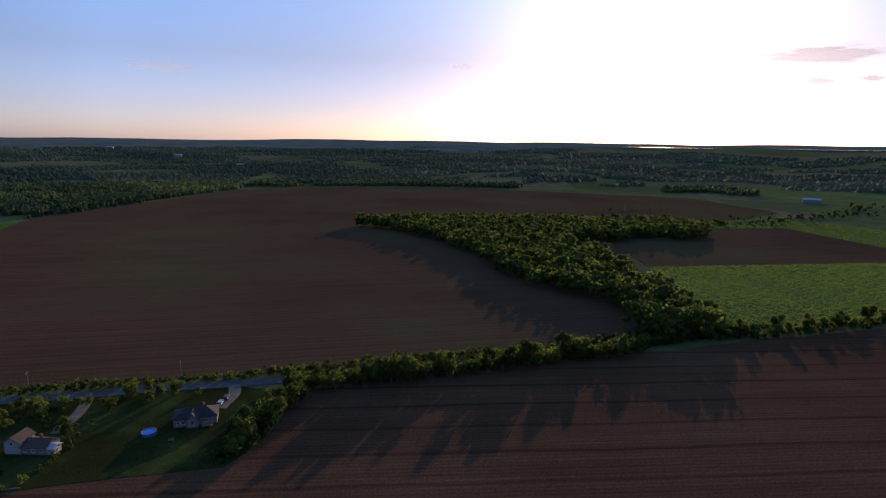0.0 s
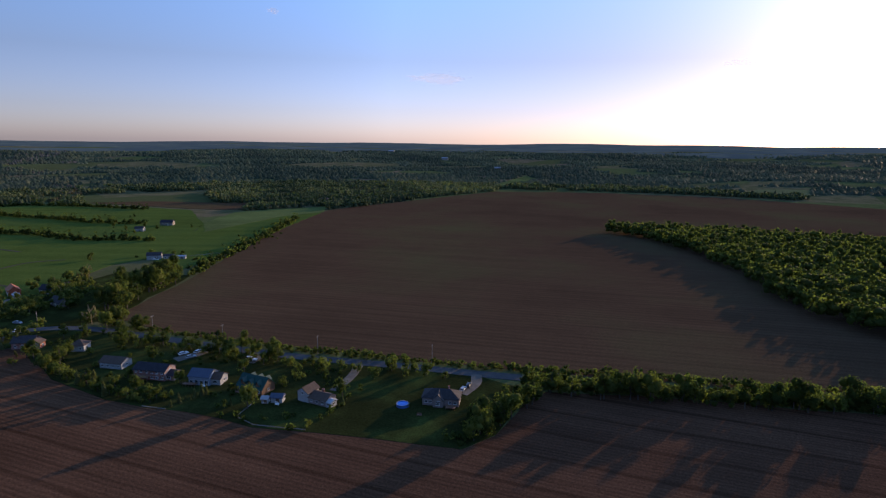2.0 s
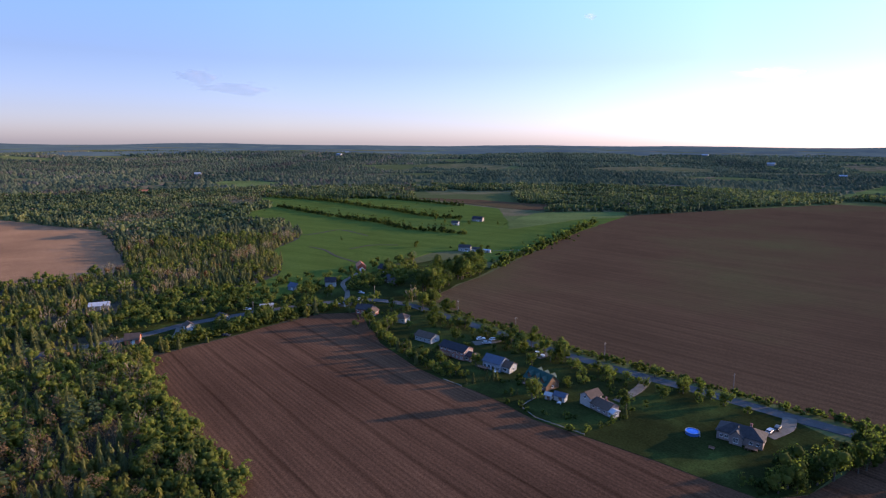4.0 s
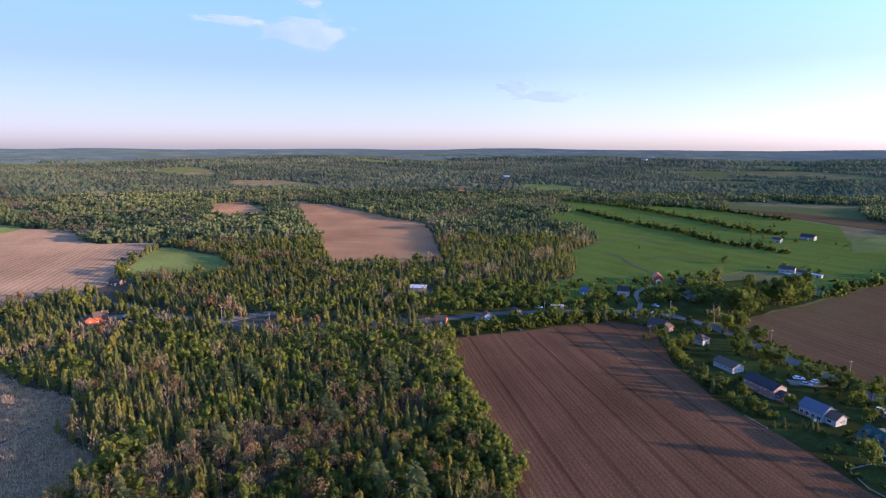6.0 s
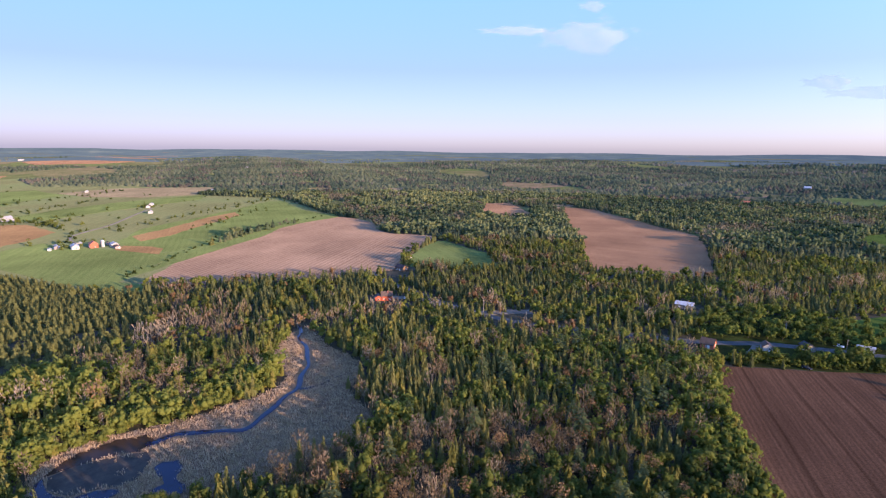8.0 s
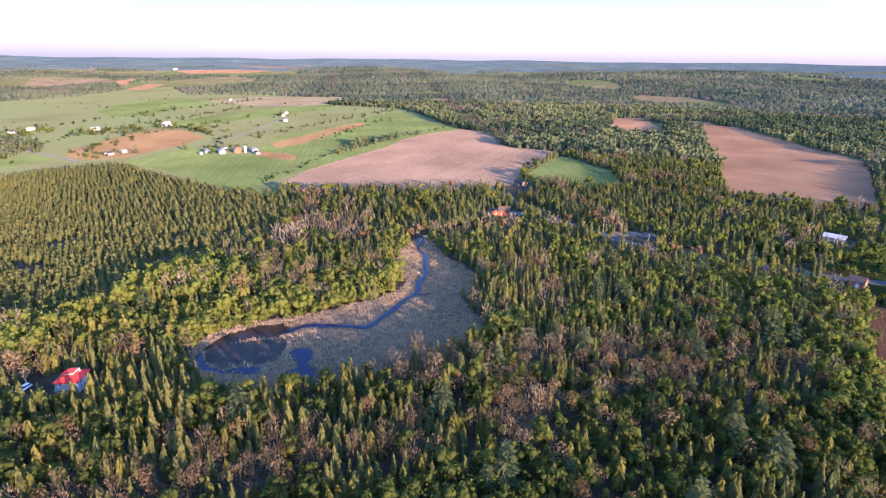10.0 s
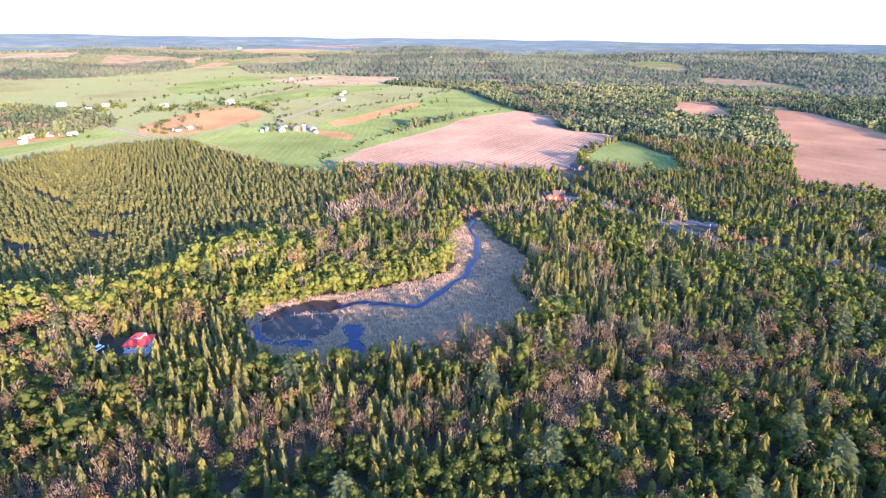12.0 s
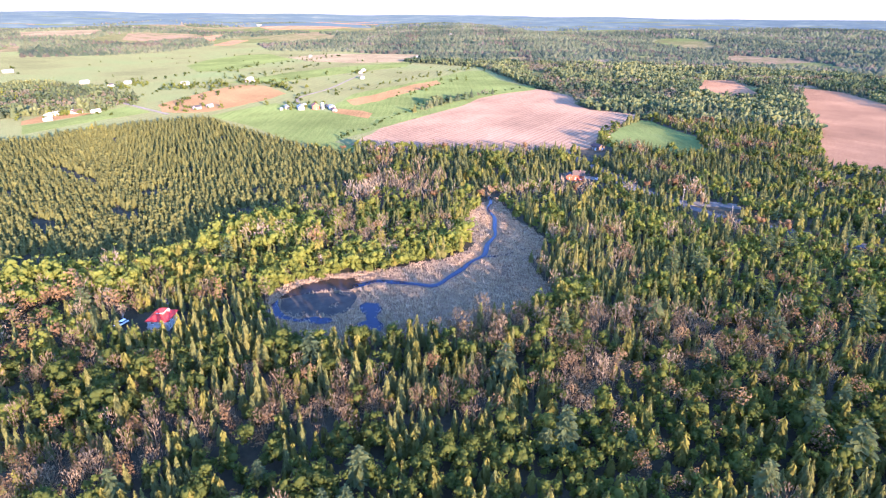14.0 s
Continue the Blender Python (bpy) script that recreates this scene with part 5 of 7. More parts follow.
for i, line in enumerate(HEDGE_LINES):
    x, y = along(line, 1.9, 2.0, 20 + i)
    bushes("hedgerow", x, y, 0.7, 1.6, DARK_LEAVES, "dark hedgerow between fields", SMALL)
x, y = along([(-323, -375), (-536, -455), (-760, -455)], 9.0, 3.0, 29)
bushes("field_bushes", x, y, 0.35, 0.9, DARK_LEAVES, "low bushes on the balk between fields", SMALL)
x, y = along([(-362, 330), (-385, 380), (-430, 480)], 3.0, 12.0, 31)
bushes("orchard", x, y, 0.4, 0.8, DARK_LEAVES, "rows of small orchard trees", SMALL)
for i, line in enumerate(([(-305, -640), (-470, -760), (-620, -780)], [(-494, -600), (-684, -640), (-1000, -705)], [(-430, -560), (-500, -640), (-540, -860)],
                          [(-150, -700), (-330, -760), (-540, -860), (-820, -970)], [(-560, -520), (-680, -560), (-790, -600)], [(-300, -900), (-700, -1040), (-980, -1100)])):
    x, y = along(line, 11.0, 9.0, 40 + i)
    bushes("field_bushes", x, y, 0.5, 1.3, DARK_LEAVES, "scattered bushes along the farm fields", SMALL)
rng = np.random.default_rng(77)
x, y = rng.uniform(-1000, -150, 110), rng.uniform(-1400, -640, 110)
k = inside(x, y, FARMLAND)
bushes("field_bushes", x[k], y[k], 0.4, 1.2, DARK_LEAVES, "single bushes dotted over the meadows", SMALL)
x, y = rng.uniform(-560, -120, 420), rng.uniform(-900, -660, 420)
k = inside(x, y, FARMLAND) & ~inside(x, y, RED_SW) & (patches(x, y, 60, 0.3) > 0.55)
bushes("farm_trees", x[k], y[k], 0.8, 1.7, LEAVES, "groups of trees round the distant farms", SMALL)
x, y = rng.uniform(-900, -380, 18), rng.uniform(180, 600, 18)
k = inside(x, y, PASTURE)
bushes("pasture_bushes", x[k], y[k], 0.4, 0.9, DARK_LEAVES, "lone bushes on the pasture", SMALL)
x, y = along([(300, 700), (420, 740), (560, 800), (680, 900)], 5.0, 14.0, 51)
bushes("hedgerow", x, y, 0.8, 1.8, DARK_LEAVES, "tree line between the eastern fields", SMALL)
x, y = along([(225, 835), (330, 850)], 9.0, 4.0, 52)
bushes("hedgerow", x, y, 0.6, 1.1, DARK_LEAVES, "short line of trees in the ploughed field", SMALL)
x, y = np.concatenate([rng.normal(hx, 14, 16) for hx, hy in ((-424, -545), (-330, -620), (-745, -790), (-400, -905), (-230, -680))]), np.concatenate([rng.normal(hy, 12, 16) for hx, hy in ((-424, -545), (-330, -620), (-745, -790), (-400, -905), (-230, -680))])
bushes("farm_trees", x, y, 0.6, 1.3, LEAVES, "trees sheltering the farm buildings", SMALL)
x, y = along([(-428, -150), (-450, -180), (-480, -203), (-509, -214), (-560, -224)], 2.6, 2.4, 81)
bushes("field_hedge", x, y, 0.5, 1.2, LEAVES, "leafy hedge between meadow and stubble", SMALL)
# shrubs round the houses
x, y = rng.uniform(-305, -70, 900), rng.uniform(140, 215, 900)
k = inside(x, y, YARD)
for hx, hy, hr in HOUSES:
    k &= (x - hx) ** 2 + (y - hy) ** 2 > hr * hr
k &= (patches(x, y, 9.0, 1.9) > 0.66) & (x < -118)
bushes("garden_shrubs", x[k], y[k], 0.4, 1.1, DARK_LEAVES, "green garden shrubs between the houses", BUSH)
x, y = along([(-99, -170), (-108, -177), (-126, -178), (-150, -166), (-175, -151), (-200, -149), (-225, -170), (-255, -180)], 0.9, 1.9, 61)
bushes("bank_bushes", x, y, 0.8, 1.8, LEAVES, "fresh green bushes along the marsh bank", BUSH)
# reed tufts on the marsh
REED = [as_arrays(blades(ro, [(c, (c[0] + ro.uniform(-.35, .35), c[1] + ro.uniform(-.35, .35), ro.uniform(0.7, 1.4)), 0.2, 0.3 + 0.4 * ro.random()) for c in ((ro.uniform(-1.4, 1.4), ro.uniform(-1.4, 1.4), 0) for _ in range(9))])) for _ in range(3)]
x, y = rng.uniform(-275, -90, 22000), rng.uniform(-182, -85, 22000)
k = inside(x, y, MARSH) & ~near_line(x, y, smooth_line(STREAM), 3.2) & ~inside(x, y, POND) & ~inside(x, y, BANK_REFLECTION) & ~inside(x, y, BACKWATER) & ~(inside(x, y, MUDFLAT) & (rng.random(len(x)) < 0.95))
REEDS = leaf_mat("reed_stalks", (0.24, 0.168, 0.11), (0.36, 0.255, 0.172), (0.46, 0.34, 0.24), 0.25)
stand("marsh_reeds", REED, x[k][:5500], y[k][:5500], rng.uniform(0.6, 1.0, 5500)[:k.sum()], rng.normal(0.1, 0.2, 5500)[:k.sum()], REEDS, "tufts of dry tan reeds", "reeds")

# young crop standing in the fields towards the sun
CROP_LEAVES = leaf_mat("young_crop_leaves", (0.082, 0.108, 0.032), (0.115, 0.144, 0.044), (0.145, 0.174, 0.056), 0.55)
CROP_TUFT = [as_arrays(blades(ro, [((u, w, 0), (u + ro.uniform(-0.3, 0.3), w + ro.uniform(-0.3, 0.3), ro.uniform(0.35, 0.55)), 1.5, ro.random() * 0.2, Vector((math.cos(a), math.sin(a), 0.1)))
                                  for u, w, a in ((ro.uniform(-1.2, 1.2), ro.uniform(-1.2, 1.2), ro.uniform(0, 6.28)) for _ in range(3))])) for _ in range(4)]
for plot, lift, many in ((GREEN_EAST, 0.13, 30000), (STRIP_EAST, 0.22, 12000)):
    xs, ys = [p[0] for p in plot], [p[1] for p in plot]
    x, y = rng.uniform(min(xs), max(xs), many), rng.uniform(min(ys), max(ys), many)
    k = inside(x, y, plot)
    x, y = x[k], y[k]
    stand("crop_plants", CROP_TUFT, x, y, rng.uniform(0.8, 1.2, len(x)), rng.normal(0.15, 0.05, len(x)) + 0.3 * patches(x, y, 40.0, 1.0), CROP_LEAVES, "young bright green crop plants", "crop", terrain(x, y) + lift - 0.05)

# ---- buildings ----
def box(bm, x0, x1, y0, y1, z0, z1, bevel=0.0):
    vs = [bm.verts.new((x, y, z)) for z in (z0, z1) for x, y in ((x0, y0), (x1, y0), (x1, y1), (x0, y1))]
    fs = [bm.faces.new([vs[i] for i in q]) for q in ((3, 2, 1, 0), (4, 5, 6, 7), (0, 1, 5, 4), (1, 2, 6, 5), (2, 3, 7, 6), (3, 0, 4, 7))]
    if bevel:
        bmesh.ops.bevel(bm, geom=list({e for f in fs for e in f.edges}), offset=bevel, segments=1, affect="EDGES")


def cut(*boxes, bevel=0.0):
    bm = bmesh.new()
    for b in boxes:
        box(bm, *b, bevel=bevel)
    return bm


def gable_walls(w, d, h, rise, base_z=-0.4):
    """Walls with gable ends; the ridge runs along x."""
    bm = bmesh.new()
    x, y = w / 2, d / 2
    lo = [bm.verts.new(p) for p in ((-x, -y, base_z), (x, -y, base_z), (x, y, base_z), (-x, y, base_z))]
    hi = [bm.verts.new(p) for p in ((-x, -y, h), (x, -y, h), (x, y, h), (-x, y, h))]
    e, f = bm.verts.new((-x, 0, h + rise)), bm.verts.new((x, 0, h + rise))
    for q in ((lo[0], lo[1], hi[1], hi[0]), (lo[2], lo[3], hi[3], hi[2]), (lo[1], lo[2], hi[2], f, hi[1]), (lo[3], lo[0], hi[0], e, hi[3])):
        bm.faces.new(q)
    return bm


def gable_roof(w, d, h, rise, over=0.5, thick=0.22):
    bm = bmesh.new()
    x, y = w / 2 + over, d / 2 + over
    drop = rise * over / (d / 2)
    ends = []
    for s in (-x, x):
        ends.append([bm.verts.new((s, a, b)) for a, b in ((-y, h - drop), (0, h + rise), (y, h - drop), (y, h - drop + thick), (0, h + rise + thick), (-y, h - drop + thick))])
    a, b = ends
    for i in range(6):
        j = (i + 1) % 6
        bm.faces.new((a[i], a[j], b[j], b[i]))
    bm.faces.new(a[::-1])
    bm.faces.new(b)
    bmesh.ops.recalc_face_normals(bm, faces=bm.faces[:])
    return bm


def hip_roof(w, d, h, rise, over=0.5, thick=0.2):
    bm = bmesh.new()
    x, y = w / 2 + over, d / 2 + over
    r = max(0.3, x - y)
    lo = [bm.verts.new(p) for p in ((-x, -y, h), (x, -y, h), (x, y, h), (-x, y, h))]
    hi = [bm.verts.new((v.co.x, v.co.y, h + thick)) for v in lo]
    e, f = bm.verts.new((-r, 0, h + rise)), bm.verts.new((r, 0, h + rise))
    for q in ((lo[3], lo[2], lo[1], lo[0]), (hi[0], hi[1], f, e), (hi[1], hi[2], f), (hi[2], hi[3], e, f), (hi[3], hi[0], e)):
        bm.faces.new(q)
    for i in range(4):
        j = (i + 1) % 4
        bm.faces.new((lo[i], lo[j], hi[j], hi[i]))
    bmesh.ops.recalc_face_normals(bm, faces=bm.faces[:])
    return bm


def painted(name, tone, rough=0.6, vary=0.8):
    return surface(name, tuple(c * vary for c in tone), tone, 0.8, 9.0, rough, 0.2, 0.02)


def brick_mat(name, tone):
    m, n, l, b = base(name, 0.9)
    v = n.new("ShaderNodeTexCoord").outputs["Object"]
    mp = n.new("ShaderNodeMapping")
    mp.inputs["Rotation"].default_value = (radians(90), 0, 0)
    l.new(v, mp.inputs[0])
    t = n.new("ShaderNodeTexBrick")
    t.inputs["Color1"].default_value, t.inputs["Color2"].default_value = (*tone, 1), (*(c * 0.7 for c in tone), 1)
    t.inputs["Mortar"].default_value, t.inputs["Scale"].default_value = (0.35, 0.32, 0.3, 1), 4.0
    l.new(mp.outputs[0], t.inputs["Vector"])
    l.new(t.outputs[0], b.inputs["Base Color"])
    return m


WHITE = painted("white_siding", (0.37, 0.37, 0.365))
CREAM = painted("pale_stone_walls", (0.27, 0.215, 0.195))
PALE_BLUE = painted("pale_blue_siding", (0.25, 0.285, 0.34))
LOGS = painted("brown_log_walls", (0.17, 0.10, 0.06))
GREY_WOOD = painted("weathered_boards", (0.26, 0.23, 0.20))
BRICK = brick_mat("red_brick", (0.30, 0.10, 0.07))
RED_BOARDS = painted("red_barn_boards", (0.42, 0.10, 0.05))
ROOF_GREY = painted("grey_shingles", (0.062, 0.055, 0.058), 0.85, 0.6)
ROOF_BROWN = painted("brown_shingles", (0.115, 0.078, 0.060), 0.85, 0.7)
ROOF_DARK = painted("dark_shingles", (0.040, 0.038, 0.048), 0.85, 0.6)
ROOF_GREEN = painted("green_metal_roof", (0.012, 0.062, 0.050), 0.4)
ROOF_BLUE = painted("blue_grey_shingles", (0.085, 0.105, 0.155), 0.8)
ROOF_RED = painted("bright_red_metal_roof", (0.60, 0.04, 0.03), 0.4)
ROOF_ORANGE = painted("orange_red_roof", (0.48, 0.16, 0.08), 0.7)
ROOF_TIN = painted("pale_tin_roof", (0.42, 0.44, 0.48), 0.45)
FARM_WALL = painted("weathered_white_boards", (0.36, 0.34, 0.33))
FARM_ROOF = painted("dull_tin_roof", (0.28, 0.28, 0.29), 0.6)
TRIM = painted("white_trim", (0.78, 0.78, 0.76), 0.5)
TIMBER = painted("deck_timber", (0.24, 0.13, 0.085), 0.8)
CONCRETE = painted("concrete", (0.36, 0.35, 0.33), 0.9)
RUBBER = painted("black_rubber", (0.02, 0.02, 0.02), 0.8)
STEEL = surface("brushed_steel", (0.4, 0.4, 0.42), (0.55, 0.55, 0.56), 3, 30, 0.35, 0.1, 0.005, 0.9)


def glass_mat():
    m, n, l, b = base("window_glass", 0.06, 0.5)
    b.inputs["Base Color"].default_value = (0.02, 0.025, 0.03, 1)
    return m


GLASS = glass_mat()


def window_meshes(w, h):
    f = cut((-0.03, 0.03, -0.04, 0.04, -h / 2 + 0.1, h / 2 - 0.1), (-w / 2 - 0.1, w / 2 + 0.1, -0.12, -0.05, -h / 2 - 0.08, -h / 2))
    ring = [[f.verts.new((sx * (w / 2 - e), y, sz * (h / 2 - e))) for sx, sz in ((-1, -1), (1, -1), (1, 1), (-1, 1))] for e, y in ((0, -0.05), (0.1, -0.05), (0.1, 0.05), (0, 0.05))]
    for a, b in zip(ring, ring[1:] + ring[:1]):
        for i in range(4):
            f.faces.new((a[i], a[(i + 1) % 4], b[(i + 1) % 4], b[i]))
    bmesh.ops.recalc_face_normals(f, faces=f.faces[:])
    p = cut((-w / 2 + 0.1, -0.03, -0.02, 0.02, -h / 2 + 0.1, h / 2 - 0.1), (0.03, w / 2 - 0.1, -0.02, 0.02, -h / 2 + 0.1, h / 2 - 0.1))
    out = []
    for name, bm, mat in (("window", f, TRIM), ("pane", p, GLASS)):
        me = bpy.data.meshes.new(name)
        bm.to_mesh(me)
        bm.free()
        me.materials.append(mat)
        out.append(me)
    return out


WINDOWS = {k: window_meshes(*k) for k in ((1.3, 1.2), (2.0, 1.4), (0.9, 1.3), (1.8, 2.0))}


def window(parent, x, y, z, turn, size=(1.3, 1.2)):
    f, p = WINDOWS[size]
    w = part("window", f, None, parent)
    w.matrix_local = pose(x, y, z, 0, 0, turn)
    part("pane", p, None, w, "dark glass pane")


def block(top, x, y, w, d, h, rise, walls, roof, hip=False, turn=0.0, wins=(3, 3), upper=False, size=(1.3, 1.2)):
    """One wing of a house: walls, roof and its windows, set in the house's own axes."""
    m = pose(x, y, 0, 0, 0, turn)
    wall = part("wall", gable_walls(w, d, h, 0.02 if hip else rise), walls, top)
    cover = part("roof", (hip_roof if hip else gable_roof)(w, d, h, rise), roof, top)
    wall.matrix_local = cover.matrix_local = m
    levels = (1.5, 4.1) if upper else (min(1.6, h - 1.0),)
    for side, n in ((-1, wins[0]), (1, wins[1])):
        for i in range(n):
            for z in levels:
                p = m @ Vector((-w / 2 + w * (i + 0.5) / n, side * (d / 2 + 0.03), z))
                window(top, p.x, p.y, p.z, turn + (0 if side < 0 else 180), size)
    for side in (-1, 1):
        p = m @ Vector((side * (w / 2 + 0.03), 0, levels[-1]))
        window(top, p.x, p.y, p.z, turn + 90 * side, (1.3, 1.2))


def house(name, label, x, y, turn, category="house", size=1.0):
    top = tagged(new(name), label, category)
    top.matrix_basis = pose(x, y, float(terrain(x, y)) + 0.2 * size, 0, 0, turn) @ Matrix.Scale(size, 4)
    return top


def chimney(top, x, y, z, h=1.6, mat=None):
    part("chimney", cut((x - 0.4, x + 0.4, y - 0.4, y + 0.4, z - 1.2, z + h), (x - 0.5, x + 0.5, y - 0.5, y + 0.5, z + h, z + h + 0.15)), mat or BRICK, top)


def door(top, x, y, turn=0.0, mat=None, w=1.0, h=2.05):
    d = part("door", cut((-w / 2, w / 2, -0.06, 0.06, 0, h), (-w / 2 - 0.1, -w / 2, -0.08, 0.08, 0, h + 0.1), (w / 2, w / 2 + 0.1, -0.08, 0.08, 0, h + 0.1)), mat or LOGS, top)
    d.matrix_local = pose(x, y, 0, 0, 0, turn)


def deck(top, x0, x1, y0, y1, z):
    boxes = [(x0, x1, y0, y1, z - 0.15, z)]
    for x in np.linspace(x0 + 0.1, x1 - 0.1, 5):
        boxes += [(x - 0.06, x + 0.06, y0, y0 + 0.12, -0.4, z + 0.95)]
    boxes += [(x0, x1, y0, y0 + 0.08, z + 0.9, z + 1.0)]
    part("deck", cut(*boxes), TIMBER, top, "brown timber deck with railing")


# the row of houses along the road, from the pool westwards
t = house("house", "stone bungalow with dark hipped roof and rear deck", -87.5, 190.5, 17, size=0.86)
block(t, 0, 0, 16.5, 9, 3.4, 3.0, CREAM, ROOF_GREY, True, wins=(0, 5), size=(1.3, 1.2))
block(t, -1.0, -3.2, 6.0, 4.5, 3.6, 2.4, CREAM, ROOF_GREY, turn=90, wins=(0, 0), size=(1.8, 2.0))
for wx in (-6.5, -4.6, 4.2, 6.6):
    window(t, wx, -4.53, 1.8, 0, (1.3, 1.2))
window(t, -1.0, -6.25, 2.0, 0, (1.8, 2.0))
deck(t, 2.6, 7.0, -8.0, -4.6, 1.0)
chimney(t, 3.0, 1.0, 5.6)
door(t, 0, 4.55)
t = house("house", "white split-level house with brown shingle roof", -132, 170, -3, size=0.86)
block(t, -4.6, 0, 7.5, 6.0, 4.6, 2.0, WHITE, ROOF_BROWN, turn=90, wins=(2, 2), upper=True)
block(t, 3.2, 0.3, 9.6, 7.5, 2.8, 1.8, CREAM, ROOF_BROWN, wins=(3, 3))
block(t, 9.4, -1.2, 2.8, 4.2, 2.5, 0.8, WHITE, ROOF_TIN, wins=(1, 1), size=(0.9, 1.3))
chimney(t, 3.5, 0.8, 4.4)
door(t, 7.0, 4.35)
t = house("house", "log house with green metal roof and three dormers", -160, 167.5, 1, size=0.86)
block(t, 0, 0, 14.5, 9.0, 3.0, 4.2, LOGS, ROOF_GREEN, wins=(4, 4))
for dx in (-4.4, 0.0, 4.4):
    block(t, dx, 2.4, 3.2, 2.0, 5.2, 1.2, WHITE, ROOF_GREEN, turn=90, wins=(0, 0), size=(0.9, 1.3))
    block(t, dx, -2.4, 3.2, 2.0, 5.2, 1.2, LOGS, ROOF_GREEN, turn=90, wins=(0, 0), size=(0.9, 1.3))
deck(t, -6.0, 6.0, -7.4, -4.6, 0.8)
door(t, 1, 4.55)
t = house("house", "pale blue two-storey house with blue-grey roof", -183, 164.5, 16, size=0.86)
block(t, -2.5, 0, 10.5, 8.5, 4.4, 2.4, PALE_BLUE, ROOF_BLUE, wins=(4, 4), upper=False, size=(1.8, 2.0))
block(t, 4.8, 1.0, 5.5, 7.0, 3.2, 2.0, WHITE, ROOF_BROWN, wins=(1, 2), size=(2.0, 1.4))
deck(t, -9.5, -3.0, -7.2, -4.6, 1.4)
door(t, 0, 4.55)
t = house("house", "long brick house with dark roof and white windows", -207, 159, 14, size=0.86)
block(t, -1, 0, 17.0, 8.5, 5.0, 2.2, BRICK, ROOF_DARK, wins=(6, 6), upper=True, size=(1.3, 1.2))
block(t, 8.8, 0.4, 5.0, 6.8, 2.9, 1.5, BRICK, ROOF_DARK, wins=(1, 1), size=(2.0, 1.4))
deck(t, -8.0, 0.0, -7.2, -4.35, 2.4)
door(t, 3, 4.3)
t = house("house", "white bungalow with dark red-brown roof", -233.5, 159.5, 15, size=0.86)
block(t, 0, 0, 12.5, 8.0, 3.2, 2.0, WHITE, ROOF_BROWN, wins=(4, 4))
door(t, 1, 4.05)
t = house("house", "small white cottage with pinkish shingle roof", -268, 166, 30, size=0.86)
block(t, 0, 0, 7.5, 7.5, 3.2, 2.6, WHITE, ROOF_BROWN, True, wins=(2, 2))
door(t, 0, 3.8)
t = house("house", "red brick house with grey roof", -295, 157, 35, size=0.86)
block(t, 0, 0, 11.0, 8.5, 3.6, 2.6, BRICK, ROOF_GREY, wins=(3, 3))
block(t, 6.5, -2.0, 6.0, 6.0, 3.0, 2.0, BRICK, ROOF_BROWN, turn=90, wins=(1, 1))
door(t, 0, 4.3)
